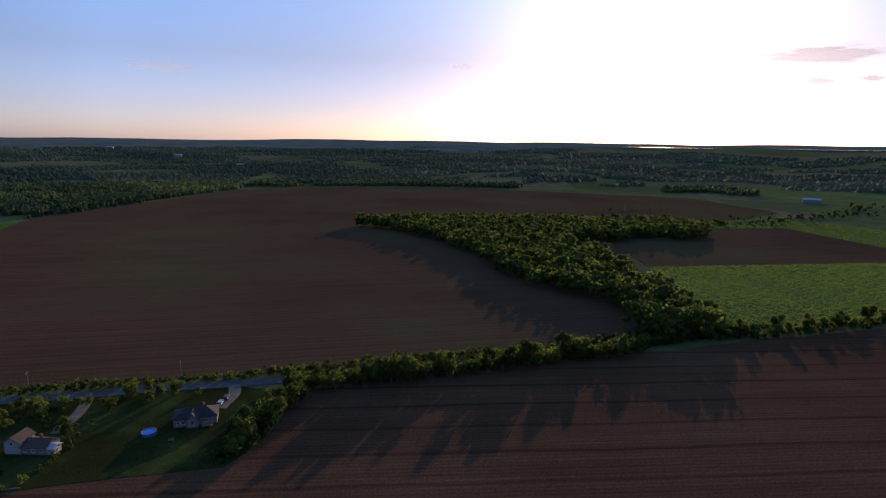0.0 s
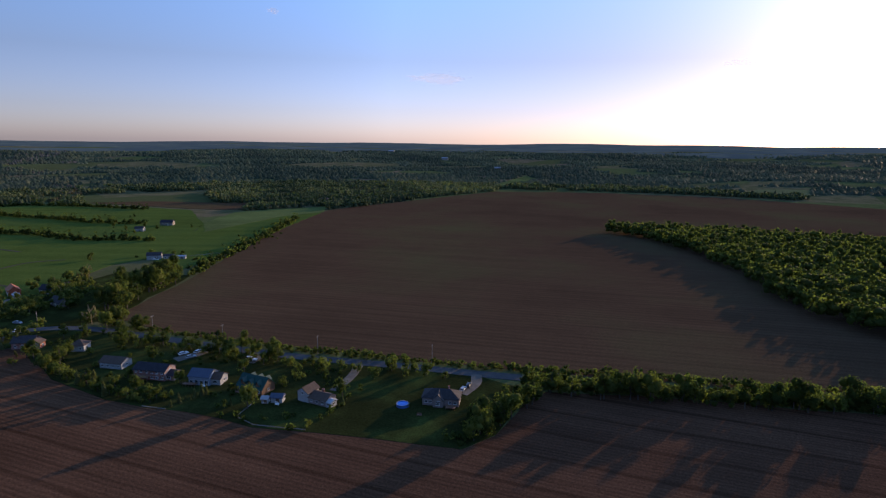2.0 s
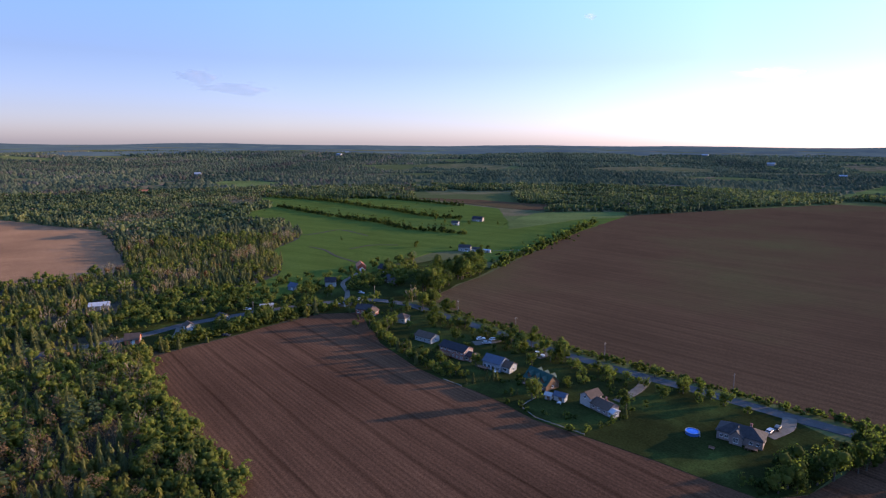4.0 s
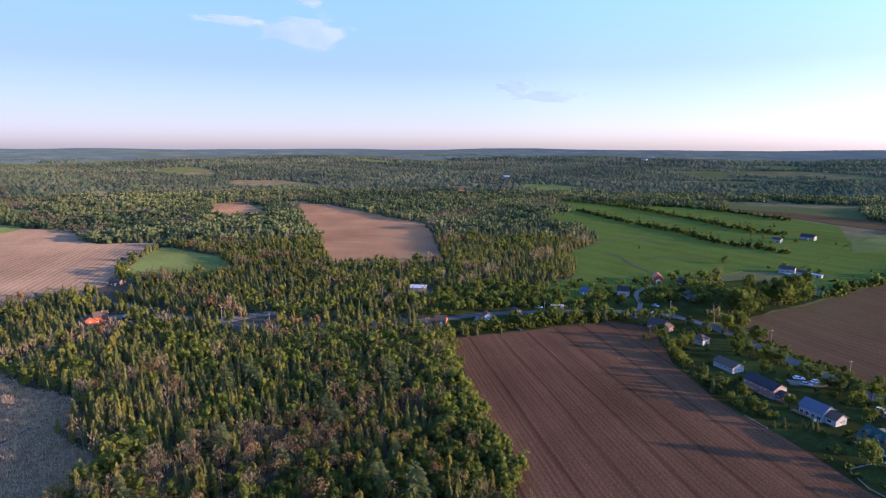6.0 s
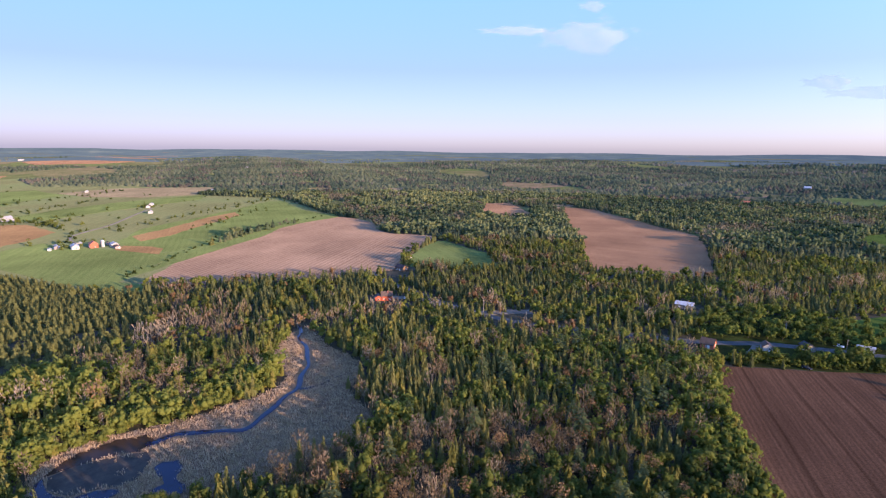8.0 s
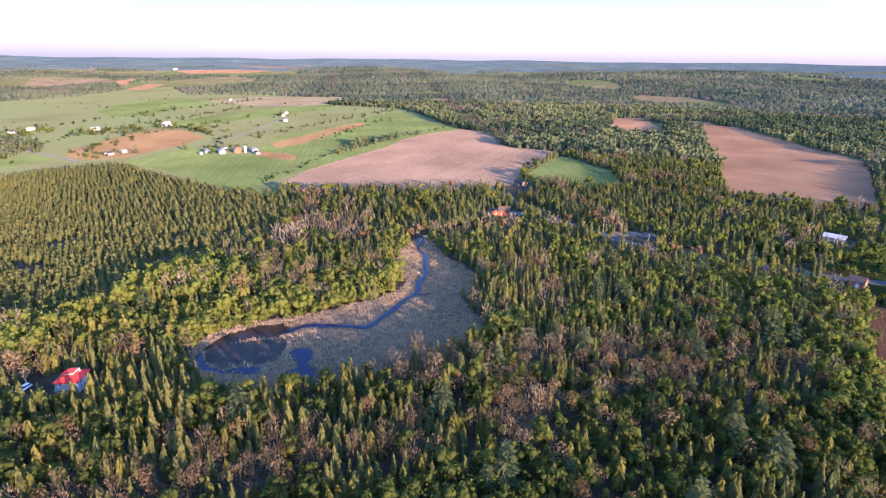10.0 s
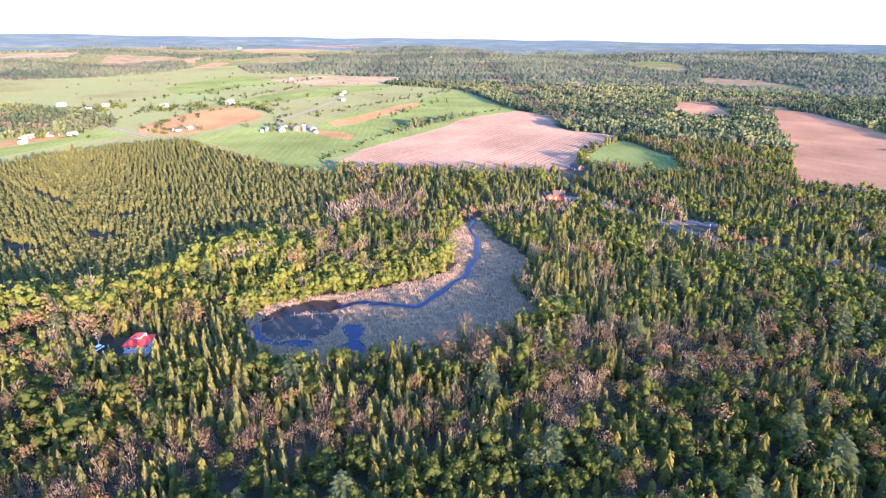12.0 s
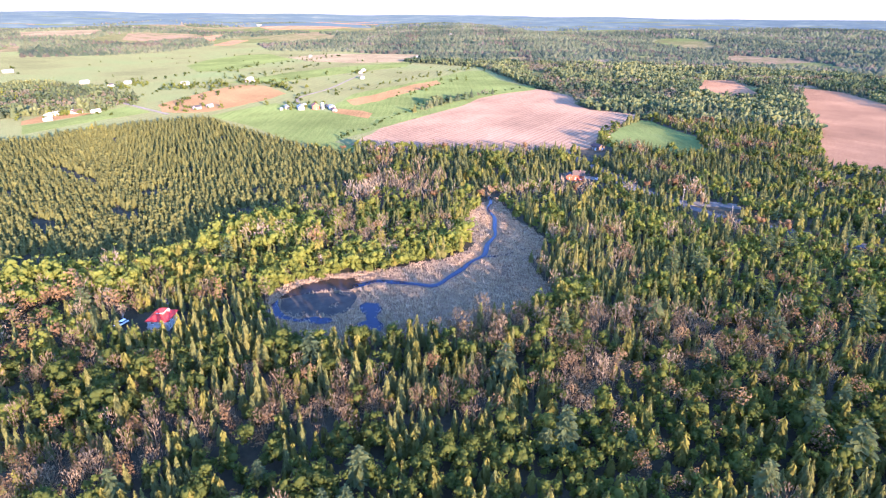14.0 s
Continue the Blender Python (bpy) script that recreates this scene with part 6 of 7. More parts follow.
# sheds and houses of the hamlet
for label, x, y, turn, w, d, h, rise, wall, roof in (
        ("garden shed with white walls and blue-grey roof", -145, 163, 20, 4.5, 3.2, 2.2, 1.0, WHITE, ROOF_BLUE),
        ("small white garden shed", -148.5, 160, 20, 2.4, 2.2, 2.0, 0.7, WHITE, ROOF_TIN),
        ("long low shed with pale tin roof", -316, 152, 70, 14.0, 4.0, 2.4, 0.8, GREY_WOOD, ROOF_TIN),
        ("orange-red barn lit by the sun", -403, 211, -20, 12.0, 8.0, 4.2, 3.0, RED_BOARDS, ROOF_ORANGE),
        ("white lean-to shed beside the barn", -393, 207, -20, 6.0, 4.0, 2.6, 1.2, GREY_WOOD, ROOF_TIN),
        ("white gabled cottage among gardens", -367, 168, 60, 9.0, 7.0, 4.4, 3.0, WHITE, ROOF_DARK),
        ("pale blue cottage behind trees", -372, 143, 20, 8.0, 6.5, 3.2, 2.4, PALE_BLUE, ROOF_BLUE),
        ("grey house with dark roof in the hamlet", -386, 224, 10, 14.0, 8.0, 3.4, 2.8, GREY_WOOD, ROOF_DARK),
        ("grey house with dark roof in the hamlet", -352, 209, -10, 15.0, 8.0, 3.2, 2.6, CREAM, ROOF_GREY),
        # orange evening light is put into this cottage's wall colour
        ("brown cottage with orange sunlight painted onto its walls", -316, 36, 70, 8.0, 7.0, 3.0, 2.8, ROOF_ORANGE, ROOF_BROWN),
        ("white house with brown roof by the road", -322, 64, 5, 6.5, 5.5, 3.2, 1.8, WHITE, ROOF_BROWN),
        ("white shed with pale roof", -311, 66, 5, 6.0, 5.0, 2.6, 1.0, WHITE, ROOF_TIN),
        ("grey trailer home behind the hedge", -338, 112, 75, 9.0, 3.0, 2.8, 0.6, WHITE, ROOF_TIN),
        ("grey garage in the garden", -330, 84, 15, 8.0, 6.0, 2.8, 1.6, GREY_WOOD, ROOF_GREY),
        ("long shed with pale blue tin roof", -395, 29, 75, 13.0, 7.0, 3.0, 1.8, GREY_WOOD, ROOF_TIN),
        ("white farmhouse beside the pasture", -421, 331, 40, 11.0, 7.0, 3.6, 2.0, WHITE, ROOF_GREY),
        ("white outbuilding beside the pasture", -411, 337, 30, 8.0, 5.0, 2.8, 1.2, WHITE, ROOF_GREY),
        ("low white shed beside the pasture", -402, 342, 30, 7.0, 3.0, 2.2, 0.6, WHITE, ROOF_TIN),
        ("white farm building on the pasture", -564, 428, 30, 9.0, 6.0, 3.4, 1.8, WHITE, ROOF_GREY),
        ("dark farm shed on the pasture", -576, 474, 30, 14.0, 8.0, 3.8, 2.4, GREY_WOOD, ROOF_DARK),
        ("brick farmhouse before the woods", -563, 764, 20, 11.0, 9.0, 5.0, 3.0, BRICK, ROOF_BROWN),
        ("dark cabin with white window beside the stubble", -435, -189, 65, 9.0, 6.5, 2.8, 2.0, LOGS, ROOF_DARK),
        ("white shed on the small meadow", -490, -206, 60, 5.5, 4.2, 2.4, 1.5, CREAM, ROOF_GREY),
        ("long white barn of the farmyard", -408, -529, 58, 20.0, 9.0, 4.0, 2.4, WHITE, ROOF_TIN),
        ("red barn with pale gable of the farmyard", -421, -520, 58, 15.0, 10.0, 5.0, 3.6, RED_BOARDS, ROOF_ORANGE),
        ("white machine shed of the farmyard", -433, -506, 58, 16.0, 9.0, 4.0, 2.0, WHITE, ROOF_TIN),
        ("small white shed of the farmyard", -424, -543, 40, 8.0, 6.0, 3.0, 1.6, WHITE, ROOF_TIN),
        ("low pale barn of the farmyard", -402, -546, 58, 18.0, 7.0, 3.0, 1.6, CREAM, ROOF_TIN),
        ("small shed with brown roof in the farmyard", -438, -520, 58, 7.0, 5.0, 3.0, 1.8, CREAM, ROOF_BROWN),
        ("long low cattle shed of the farmyard", -428, -497, 58, 22.0, 7.0, 2.8, 1.4, CREAM, ROOF_BROWN),
        ("white shed apart from the farmyard", -391, -541, 50, 8.0, 4.0, 2.4, 0.8, WHITE, ROOF_TIN),
        ("white farmhouse by the gravel lane", -729, -770, 40, 12.0, 8.0, 4.5, 2.4, WHITE, ROOF_GREY),
        ("long pale barn by the gravel lane", -760, -795, 40, 18.0, 9.0, 4.0, 2.2, WHITE, ROOF_TIN),
        ("white domed barn on the plain", -526, -800, 20, 16.0, 14.0, 6.0, 4.0, WHITE, ROOF_TIN),
        ("white farm building on the plain", -444, -842, 10, 16.0, 8.0, 4.0, 2.0, WHITE, ROOF_TIN),
        ("white farmhouse on the plain", -396, -916, 10, 14.0, 8.0, 4.0, 2.0, WHITE, ROOF_TIN),
        ("white farm building on the plain", -365, -902, 20, 10.0, 7.0, 3.6, 2.0, WHITE, ROOF_GREY),
        ("white house among trees on the plain", -333, -613, 10, 11.0, 7.0, 3.6, 2.0, WHITE, ROOF_GREY),
        ("small pale outbuilding among trees", -350, -616, 10, 8.0, 6.0, 3.0, 1.6, WHITE, ROOF_TIN),
        ("white farm building beside the green field", -215, -679, 15, 14.0, 7.0, 3.4, 1.6, WHITE, ROOF_TIN),
        ("white farm building beside the green field", -240, -694, 15, 10.0, 7.0, 3.4, 1.6, WHITE, ROOF_GREY),
        ("pale farmhouse beside the green field", -280, -722, 15, 11.0, 8.0, 4.0, 2.2, CREAM, ROOF_GREY),
        ("white barn at the edge of the farm fields", -672, -706, 40, 14.0, 8.0, 4.0, 2.0, WHITE, ROOF_TIN),
        ("white barn at the edge of the farm fields", -913, -1132, 40, 14.0, 8.0, 4.0, 2.0, WHITE, ROOF_TIN),
        ("white sheds of a farm on the plain", -199, -649, 20, 10.0, 6.0, 3.0, 1.4, WHITE, ROOF_TIN),
        ("white barn of a farm on the plain", -207, -672, 20, 9.0, 6.0, 3.0, 1.4, WHITE, ROOF_TIN),
        ("long pale barn of a farm on the plain", -235, -676, 20, 16.0, 8.0, 3.6, 1.8, CREAM, ROOF_BROWN),
        ("white barn of a farm on the plain", -250, -667, 20, 12.0, 7.0, 3.4, 1.6, WHITE, ROOF_TIN),
        ("far white barn beside the dark wood", -355, -965, 20, 16.0, 9.0, 5.0, 2.0, WHITE, ROOF_TIN),
        ("far white farm at the dark wood", -300, -1180, 20, 20.0, 9.0, 5.0, 2.0, WHITE, ROOF_TIN),
        ("far white farm at the dark wood", -330, -1210, 20, 22.0, 9.0, 5.0, 2.0, WHITE, ROOF_TIN),
        ("distant pale farm building on the plain", -1067, -937, 30, 20.0, 9.0, 4.5, 2.4, WHITE, ROOF_TIN),
        ("distant white farm among woods", -1782, -1396, 30, 26.0, 12.0, 6.0, 3.0, WHITE, ROOF_TIN),
        ("distant white farm among woods", -1835, -2657, 30, 40.0, 16.0, 9.0, 3.0, WHITE, ROOF_TIN),
        ("blue-roofed barn beyond the fields", 622, 970, -30, 26.0, 12.0, 5.0, 2.4, PALE_BLUE, ROOF_TIN),
        ("distant white farm among woods", -1029, 2247, 20, 26.0, 12.0, 8.0, 3.0, WHITE, ROOF_TIN),
        ("distant white farm among woods", -619, 1758, 20, 18.0, 10.0, 6.0, 3.0, WHITE, ROOF_TIN),
        ("distant white farm among woods", -1579, 2753, 20, 30.0, 14.0, 9.0, 3.0, WHITE, ROOF_TIN),
        ("distant white farm among woods", -2642, 1277, 20, 30.0, 14.0, 9.0, 3.0, WHITE, ROOF_TIN),
        ("distant white farm among woods", -1652, 380, 70, 16.0, 9.0, 6.0, 3.0, WHITE, ROOF_TIN),
        ("distant red-roofed farm among woods", -1296, 193, 70, 16.0, 9.0, 6.0, 3.0, RED_BOARDS, ROOF_ORANGE),
        ("distant white farm among woods", -3075, 1527, 60, 36.0, 14.0, 9.0, 3.0, WHITE, ROOF_TIN)):
    far = math.hypot(x, y) > 900
    if y > 0 and x < -310 and x > -430 and math.hypot(x, y) < 520:
        w, d, h, rise = w * 0.82, d * 0.82, h * 0.85, rise * 0.85
    if y < -400:
        wall, roof = FARM_WALL if wall == WHITE else wall, FARM_ROOF if roof == ROOF_TIN else roof
        w, d, h, rise = w * 0.72, d * 0.72, h * 0.75, rise * 0.75
    kind = "cottage" if "house" in label or "cottage" in label else "barn" if "barn" in label or "farm" in label else "cabin" if "cabin" in label else "shed"
    t = house(kind, label, x, y, turn, kind)
    wall = part("wall", gable_walls(w, d, h, rise), wall, t)
    part("roof", gable_roof(w, d, h, rise, 0.4), roof, t)
    if not far:
        for s in (-1, 1):
            for k in range(max(1, int(w / 4))):
                window(t, -w / 2 + w * (k + 0.5) / max(1, int(w / 4)), s * (d / 2 + 0.03), min(1.5, h - 0.9), 0 if s < 0 else 180, (0.9, 1.3) if h < 2.7 else (1.3, 1.2))
            window(t, s * (w / 2 + 0.03), 0.8, min(1.5, h - 0.9), 90 * s, (0.9, 1.3))
        door(t, w * 0.12, -d / 2 - 0.03, 0, TRIM if wall.data.materials[0] != WHITE else LOGS)

# silos of the farmyard
for x, y, h in ((-426, -513, 7.0), (-430, -519, 5.5)):
    t = tagged(new("silo"), "pale concrete farm silo with domed cap", "silo")
    t.matrix_basis = pose(x, y, float(terrain(x, y)))
    bm = bmesh.new()
    bmesh.ops.create_cone(bm, cap_ends=True, segments=18, radius1=1.5, radius2=1.5, depth=h, matrix=Matrix.Translation((0, 0, h / 2 - 0.3)))
    part("shell", bm, CONCRETE, t)
    bm = bmesh.new()
    bmesh.ops.create_uvsphere(bm, u_segments=18, v_segments=8, radius=1.55, matrix=Matrix.Translation((0, 0, h - 0.3)) @ Matrix.Diagonal((1, 1, 0.55, 1)))
    part("cap", bm, ROOF_TIN, t)

# the red-roofed house in the forest
t = house("house", "white house with bright red hipped roof and raised cupola", -75.2, -182, 38, size=0.82)
part("wall", gable_walls(9.2, 8.2, 4.4, 0.02), WHITE, t)
part("roof", hip_roof(9.2, 8.2, 4.4, 2.2, 0.6), ROOF_RED, t)
cup = part("cupola", cut((-1.6, 1.6, -1.4, 1.4, 5.7, 6.9)), WHITE, t)
part("roof", hip_roof(3.2, 2.8, 6.9, 1.0, 0.4), ROOF_RED, cup)
for sx in (-2.8, 0, 2.8):
    for z in (1.3, 3.5):
        window(t, sx, -4.13, z, 0)
        window(t, sx, 4.13, z, 180)
for sy in (-2, 2):
    for z in (1.3, 3.5):
        window(t, 4.63, sy, z, 90)
        window(t, -4.63, sy, z, -90)
chimney(t, -1.8, 2.0, 5.9, 0.9, CONCRETE)
part("porch", cut((4.6, 7.0, -3.2, 3.2, 0.2, 0.4), (4.7, 7.2, -3.4, 3.4, 2.7, 2.85), *[(6.7, 6.9, q - 0.1, q + 0.1, -0.4, 2.7) for q in (-3, 0, 3)]), GREY_WOOD, t)
t = tagged(new("shed"), "small weathered shed behind the red-roofed house", "shed")
t.matrix_basis = pose(-82, -195, 0.1, 0, 0, 30)
part("wall", gable_walls(4.0, 3.0, 2.2, 0.9), GREY_WOOD, t)
part("roof", gable_roof(4.0, 3.0, 2.2, 0.9, 0.3), ROOF_GREY, t)
door(t, 0.4, -1.53, 0, TRIM, 0.9, 1.9)

# the red house with white trim above the road
t = house("house", "red brick house with white-trimmed gable above the road", -343, -160, 25, size=0.72)
block(t, 0, 0, 10.0, 8.0, 4.6, 3.4, RED_BOARDS, ROOF_BROWN, turn=90, wins=(2, 2), size=(1.3, 1.2))
block(t, 0, -7.5, 8.0, 7.0, 3.0, 2.2, RED_BOARDS, ROOF_GREY, wins=(2, 2))
for s in (-1, 1):
    g = part("bargeboard", cut((-0.12, 0.12, -0.08, 0.08, 0.0, 5.4)), TRIM, t)
    g.matrix_local = pose(s * 4.35, 5.45, 4.35, 0, -s * 49.6, 0)
    g = part("bargeboard", cut((-0.12, 0.12, -0.08, 0.08, 0.0, 5.4)), TRIM, t)
    g.matrix_local = pose(s * 4.35, -5.45, 4.35, 0, -s * 49.6, 0)
chimney(t, 1.2, 1.0, 7.2)
door(t, 1.0, 5.05)

# ---- pool, vehicles, poles, fences and other small things ----
def ring(bm, r0, r1, z0, z1, n=32):
    """A round wall with thickness."""
    vs = [[bm.verts.new((r * math.cos(2 * math.pi * i / n), r * math.sin(2 * math.pi * i / n), z)) for i in range(n)] for r, z in ((r0, z0), (r1, z0), (r1, z1), (r0, z1))]
    for a, b in zip(vs, vs[1:] + vs[:1]):
        for i in range(n):
            bm.faces.new((a[i], a[(i + 1) % n], b[(i + 1) % n], b[i]))
    return bm


POOL_BLUE = painted("pool_liner", (0.02, 0.17, 0.70), 0.15)
POOL_WALL = painted("pool_wall_sheet", (0.06, 0.14, 0.36), 0.5)
pool = tagged(new("swimming_pool"), "round above-ground pool with bright blue water", "pool")
pool.matrix_basis = pose(-99.5, 180.5, 0.2) @ Matrix.Scale(0.88, 4)
part("pool_wall", ring(bmesh.new(), 2.55, 2.65, -0.3, 1.2), POOL_WALL, pool)
part("rim", ring(bmesh.new(), 2.45, 2.78, 1.2, 1.26), PALE_BLUE, pool)
bm = bmesh.new()
bmesh.ops.create_circle(bm, cap_ends=True, segments=32, radius=2.55, matrix=Matrix.Translation((0, 0, 1.05)))
part("water", bm, POOL_BLUE, pool, "bright blue pool water")
part("ladder", cut((2.5, 2.56, -0.3, -0.24, -0.2, 1.9), (2.5, 2.56, 0.24, 0.3, -0.2, 1.9), (3.1, 3.16, -0.3, -0.24, -0.2, 1.6), (3.1, 3.16, 0.24, 0.3, -0.2, 1.6),
                   (3.05, 3.2, -0.24, 0.24, 0.3, 0.36), (3.05, 3.2, -0.24, 0.24, 0.7, 0.76), (2.5, 3.16, -0.3, -0.24, 1.55, 1.61), (2.5, 3.16, 0.24, 0.3, 1.55, 1.61)), STEEL, pool)


def car_proto(label, tone, van=False):
    paint = painted("car_paint", tone, 0.25, 0.95)
    t = tagged(new("car"), label, "car")
    L, W = (5.2, 1.95) if van else (4.6, 1.8)
    bm = bmesh.new()
    prof = [(-L / 2, 0.35), (L / 2, 0.35), (L / 2, 0.75), (L / 2 - 0.15, 0.88), (L * 0.2, 0.98), (-L / 2 + 0.1, 1.0), (-L / 2, 0.8)]
    a, b = ([bm.verts.new((x, s * W / 2, z)) for x, z in prof] for s in (-1, 1))
    bm.faces.new(a)
    bm.faces.new(b[::-1])
    for i in range(len(prof)):
        j = (i + 1) % len(prof)
        bm.faces.new((a[j], a[i], b[i], b[j]))
    bmesh.ops.recalc_face_normals(bm, faces=bm.faces[:])
    bmesh.ops.bevel(bm, geom=bm.edges[:], offset=0.06, segments=1, affect="EDGES")
    part("body", bm, paint, t)
    top = 1.95 if van else 1.45
    for name, mat, k, z0, z1 in (("windows", GLASS, 1.0, 0.97, top - 0.05), ("cabin_roof", paint, 0.82, top - 0.05, top)):
        bm = bmesh.new()
        f, r = (L * 0.2, -L / 2 + 0.15) if name == "windows" else (L * 0.06, -L / 2 + 0.5)
        lo = [bm.verts.new(p) for p in ((r, -W * 0.46 * k, z0), (f, -W * 0.46 * k, z0), (f, W * 0.46 * k, z0), (r, W * 0.46 * k, z0))]
        s = 0.82 if name == "windows" else 0.97
        f2, r2 = (L * 0.06, -L / 2 + 0.5) if name == "windows" else (f - 0.05, r + 0.05)
        hi = [bm.verts.new(p) for p in ((r2, -W * 0.46 * k * s, z1), (f2, -W * 0.46 * k * s, z1), (f2, W * 0.46 * k * s, z1), (r2, W * 0.46 * k * s, z1))]
        bm.faces.new(hi)
        bm.faces.new(lo[::-1])
        for i in range(4):
            bm.faces.new((lo[i], lo[(i + 1) % 4], hi[(i + 1) % 4], hi[i]))
        part(name, bm, mat, t)
    for x in (-L * 0.3, L * 0.31):
        for s in (-1, 1):
            bm = bmesh.new()
            bmesh.ops.create_cone(bm, cap_ends=True, segments=14, radius1=0.33, radius2=0.33, depth=0.22, matrix=pose(x, s * (W / 2 - 0.1), 0.33, 90))
            wh = part("wheel", bm, RUBBER, t)
            bm = bmesh.new()
            bmesh.ops.create_cone(bm, cap_ends=True, segments=10, radius1=0.2, radius2=0.18, depth=0.24, matrix=pose(x, s * (W / 2 - 0.09), 0.33, 90))
            part("rim", bm, STEEL, wh)
    for s in (-1, 1):
        part("headlight", cut((L / 2 - 0.05, L / 2 + 0.01, s * W * 0.36 - 0.16, s * W * 0.36 + 0.16, 0.6, 0.74)), GLASS, t)
    return t


CARS = {"white": car_proto("white car parked on a gravel drive", (0.75, 0.75, 0.75)), "dark": car_proto("dark car parked on a gravel drive", (0.03, 0.03, 0.035)),
        "silver": car_proto("silver car parked beside the house", (0.42, 0.43, 0.45)), "van": car_proto("white van parked beside the house", (0.75, 0.75, 0.75), True)}
placed = set()
for kind, x, y, turn in (("dark", -83.5, 208, 100), ("silver", -84, 203.5, 95), ("white", -218, 182.5, 70), ("silver", -211.5, 181, 60), ("white", -213.5, 187.5, 80),
                         ("van", -184, 190.5, 20), ("white", -313, 57, 15), ("white", -341, 101, 60), ("dark", -299, 77, 40), ("white", -321, 168, 75), ("silver", -336, 176, 20),
                         ("white", -415, 327, 30), ("white", -348, -148, 60), ("van", -415, -540, 30), ("white", -66, -193, 20)):
    m = pose(x, y, float(terrain(x, y)) + 0.29, 0, 0, turn)
    if kind in placed:
        tagged(copy_thing(CARS[kind], m), group="parked cars")
    else:
        placed.add(kind)
        tagged(CARS[kind], group="parked cars").matrix_basis = m

# utility poles along the road
pole = tagged(new("utility_pole"), "weathered timber utility pole with crossarm", "pole", "utility poles")
bm = bmesh.new()
bmesh.ops.create_cone(bm, cap_ends=True, segments=8, radius1=0.16, radius2=0.11, depth=9.5, matrix=Matrix.Translation((0, 0, 4.55)))
part("shaft", bm, GREY_WOOD, pole)
part("crossarm", cut((-1.1, 1.1, -0.06, 0.06, 8.5, 8.64)), GREY_WOOD, pole)
for q in (-1.0, -0.4, 0.4, 1.0):
    part("insulator", cut((q - 0.05, q + 0.05, -0.05, 0.05, 8.64, 8.8)), CONCRETE, pole)
pole.matrix_basis = pose(-259, 199, 0, 0, 0, 100)
for x, y, turn in ((-215, 204, 97), (-162, 211, 102), (-108, 224, 105), (-318, 176, 140), (-326, 100, 5), (-329, 20, 0), (-317, -60, 0), (-334, -90, -20)):
    copy_thing(pole, pose(x, y, 0, 0, 0, turn))


def fence(label, line, gap, h, mat):
    """Posts and two rails along a line."""
    top = tagged(new("fence"), label, "fence")
    for (ax, ay), (bx, by) in zip(line, line[1:]):
        n = max(1, round(math.hypot(bx - ax, by - ay) / gap))
        turn = math.degrees(math.atan2(by - ay, bx - ax))
        for i in range(n + 1):
            p = part("post", cut((-0.07, 0.07, -0.07, 0.07, -0.3, h)), mat, top)
            p.matrix_local = pose(ax + (bx - ax) * i / n, ay + (by - ay) * i / n, 0.1, 0, 0, turn)
        L = math.hypot(bx - ax, by - ay)
        for z in (h * 0.45, h * 0.85):
            p = part("rail", cut((0, L, -0.04, 0.04, z - 0.07, z + 0.07)), mat, top)
            p.matrix_local = pose(ax, ay, 0.1, 0, 0, turn)


fence("pale timber fence at the foot of the lawn", [(-152, 156), (-150, 146), (-140, 144), (-132, 146), (-121, 149)], 2.4, 0.55, GREY_WOOD)
fence("pale timber fence at the foot of the lawn", [(-188, 137), (-178, 139)], 2.4, 0.55, GREY_WOOD)
fence("grey paddock fence beside the farmhouse", [(-402, 350), (-392, 372), (-380, 366)], 4.0, 1.2, GREY_WOOD)

# small garden things
for x, y, w, d, h, label, name in ((-143, 160, 1.6, 0.8, 0.75, "pale garden bench on the lawn", "garden_bench"), (-181, 160, 1.6, 0.8, 0.75, "pale garden bench on the lawn", "garden_bench"),
                                   (-232, 158, 1.8, 0.9, 0.75, "white picnic bench on the lawn", "garden_bench"), (-90, 176, 1.8, 0.9, 0.75, "dark garden bench on the lawn", "garden_bench")):
    t = tagged(new(name), label, "bench")
    t.matrix_basis = pose(x, y, 0.2, 0, 0, 15)
    mat = TIMBER if "dark" in label else TRIM
    part("seat", cut((-w / 2, w / 2, -d / 2, d / 2, h * 0.55, h * 0.65)), mat, t)
    part("backrest", cut((-w / 2, w / 2, d / 2 - 0.08, d / 2, h * 0.65, h * 1.25)), mat, t)
    for sx in (-1, 1):
        for sy in (-1, 1):
            part("leg", cut((sx * (w / 2 - 0.12) - 0.04, sx * (w / 2 - 0.12) + 0.04, sy * (d / 2 - 0.1) - 0.04, sy * (d / 2 - 0.1) + 0.04, -0.1, h * 0.55)), mat, t)

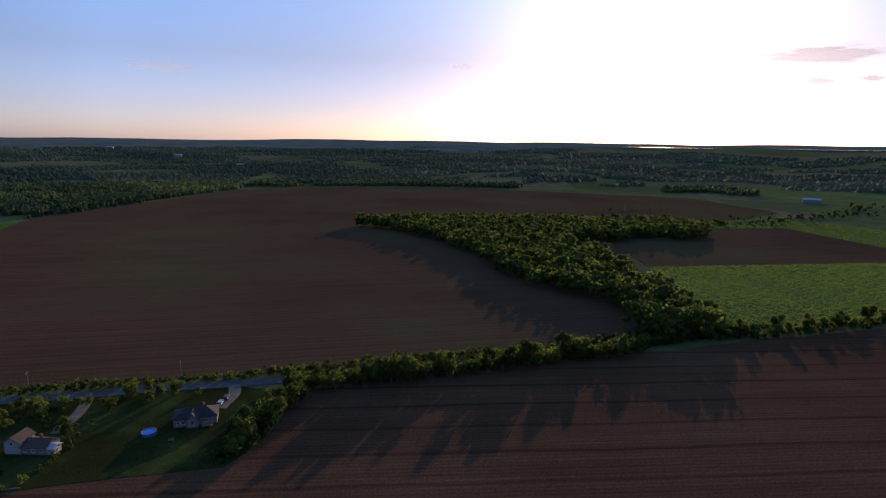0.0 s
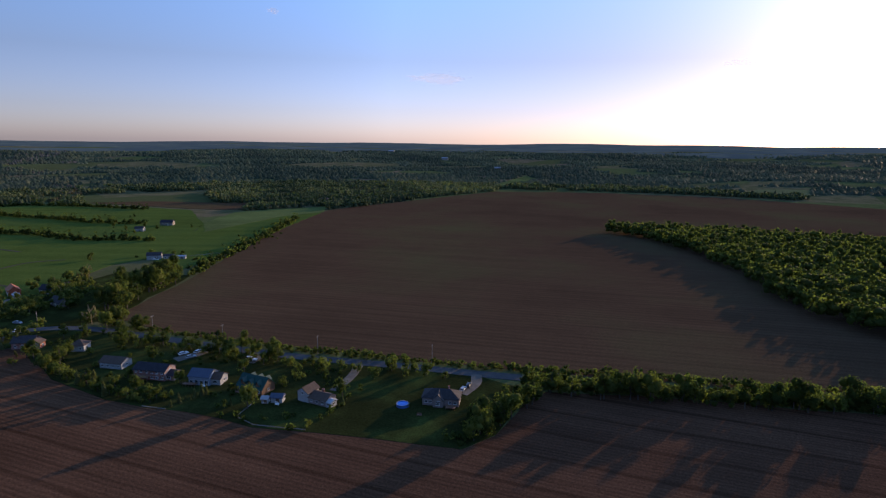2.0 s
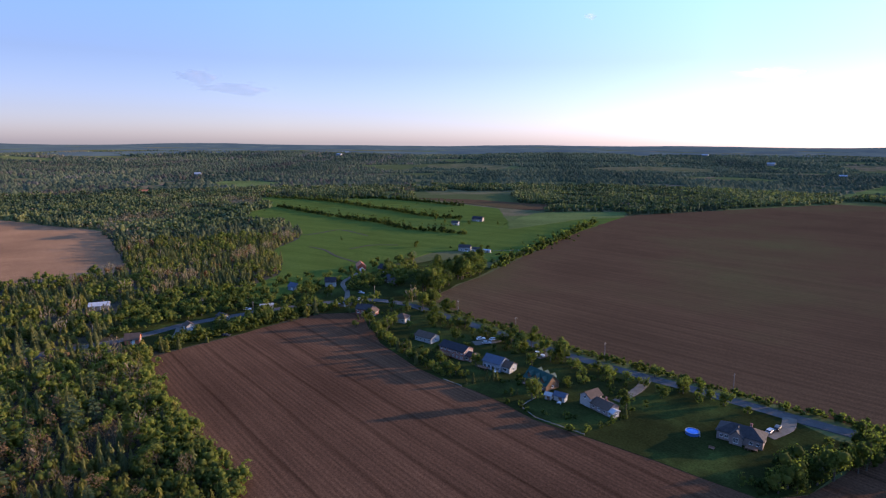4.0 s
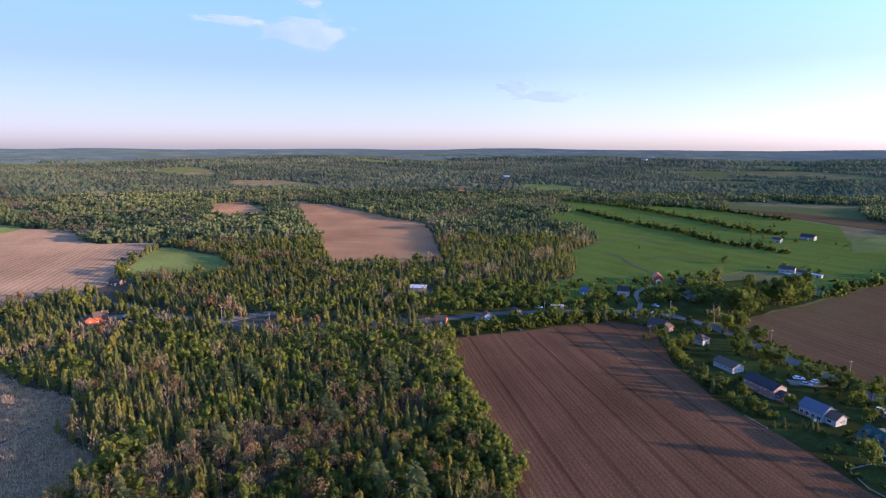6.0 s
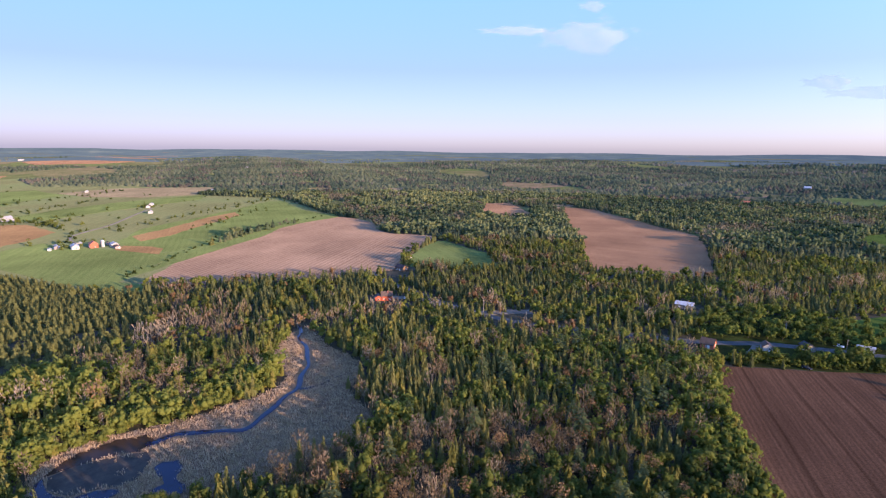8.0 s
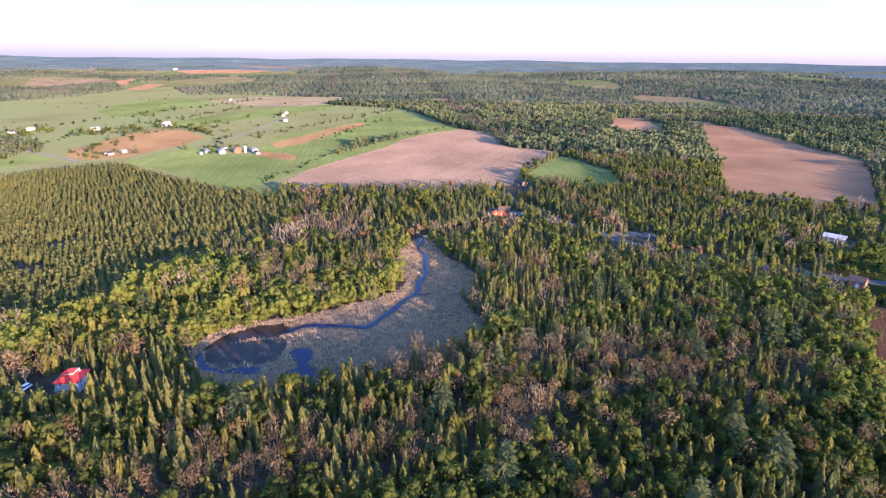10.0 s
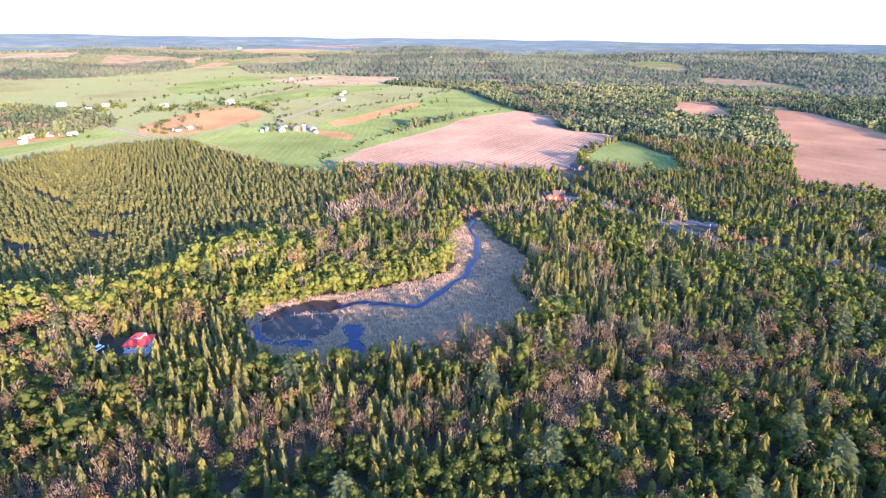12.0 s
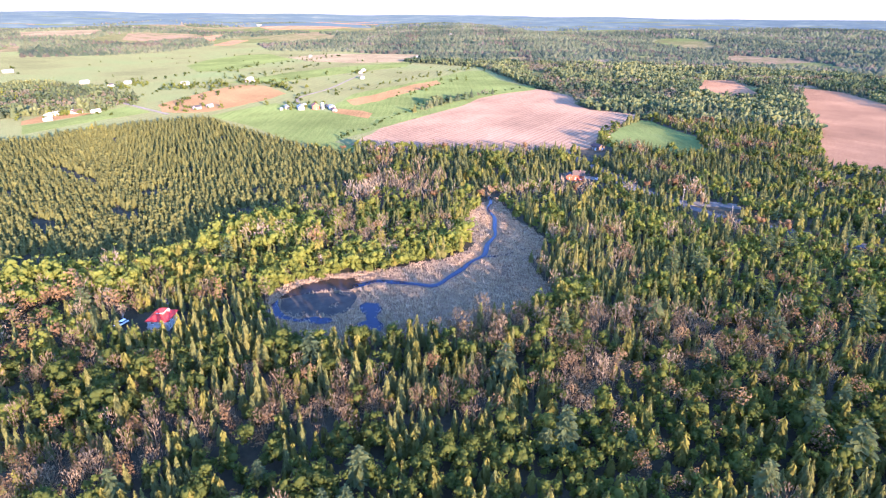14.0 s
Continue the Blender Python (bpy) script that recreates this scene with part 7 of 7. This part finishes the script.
# thin evening clouds
def cloud_mat(name, tone, most):
    m = bpy.data.materials.new(name)
    m.use_nodes = True
    n, l = m.node_tree.nodes, m.node_tree.links
    n.remove(n["Principled BSDF"])
    v = n.new("ShaderNodeTexCoord").outputs["Object"]
    ball = n.new("ShaderNodeTexGradient")
    ball.gradient_type = "SPHERICAL"
    l.new(v, ball.inputs[0])
    nz = noise_node(n, l, v, 2.6, 6, 0.52)
    a = math_node(n, l, "MULTIPLY", math_node(n, l, "SUBTRACT", math_node(n, l, "ADD", math_node(n, l, "MULTIPLY", ball.outputs["Fac"], 0.55), nz), 0.66), 1.5)
    a = math_node(n, l, "MINIMUM", math_node(n, l, "MULTIPLY", math_node(n, l, "MAXIMUM", a, 0.0), math_node(n, l, "MULTIPLY", ball.outputs["Fac"], 2.0 + 1.2 * (most > 0.4))), most)
    d, g, t = n.new("ShaderNodeBsdfDiffuse"), n.new("ShaderNodeBsdfTranslucent"), n.new("ShaderNodeBsdfTransparent")
    d.inputs[0].default_value = g.inputs[0].default_value = (*tone, 1)
    half, mx = n.new("ShaderNodeMixShader"), n.new("ShaderNodeMixShader")
    l.new(d.outputs[0], half.inputs[1])
    l.new(g.outputs[0], half.inputs[2])
    l.new(a, mx.inputs[0])
    l.new(t.outputs[0], mx.inputs[1])
    l.new(half.outputs[0], mx.inputs[2])
    l.new(mx.outputs[0], n["Material Output"].inputs[0])
    return m


CLOUD = cloud_mat("cloud_vapour", (0.85, 0.80, 0.82), 0.22)
GREY_CLOUD = cloud_mat("grey_cloud_vapour", (0.46, 0.43, 0.46), 0.5)
for i, (x, y, z, w, h) in enumerate(((-1872, 3982, 558, 414, 68), (126, 4398, 629, 187, 37), (2324, 3736, 643, 772, 91), (2334, 3730, 487, 212, 32), (2563, 3576, 491, 135, 30),
                                     (-2855, 3348, 986, 82, 37), (-4213, 1268, 470, 486, 69), (-4375, -466, 908, 615, 185), (-4379, -431, 1111, 183, 65),
                                     (-4277, 1032, 543, 265, 81), (-4294, -958, 956, 482, 56))):
    bm = bmesh.new()
    bmesh.ops.create_grid(bm, x_segments=24, y_segments=12, size=1.0)
    for v in bm.verts:
        q = v.co.copy()
        v.co = (q.x, 0.12 * (1 - q.x ** 2) * (1 - q.y ** 2) + 0.05 * noise.noise(q * 3.0 + Vector((i * 7.3, 0, 0))), q.y)
    me = bpy.data.meshes.new("cloud")
    bm.to_mesh(me)
    bm.free()
    me.materials.append(GREY_CLOUD if x > 1000 else CLOUD)
    me.shade_smooth()
    c = tagged(new("cloud", me), "grey streak of cloud before the bright sky" if x > 0 else "thin soft evening cloud above the horizon", "cloud", kind="stuff")
    c.matrix_basis = pose(x, y, z, 0, 0, math.degrees(math.atan2(y, x)) + 90) @ Matrix.Diagonal((w * 0.75, w * 0.6, h * 0.95, 1))
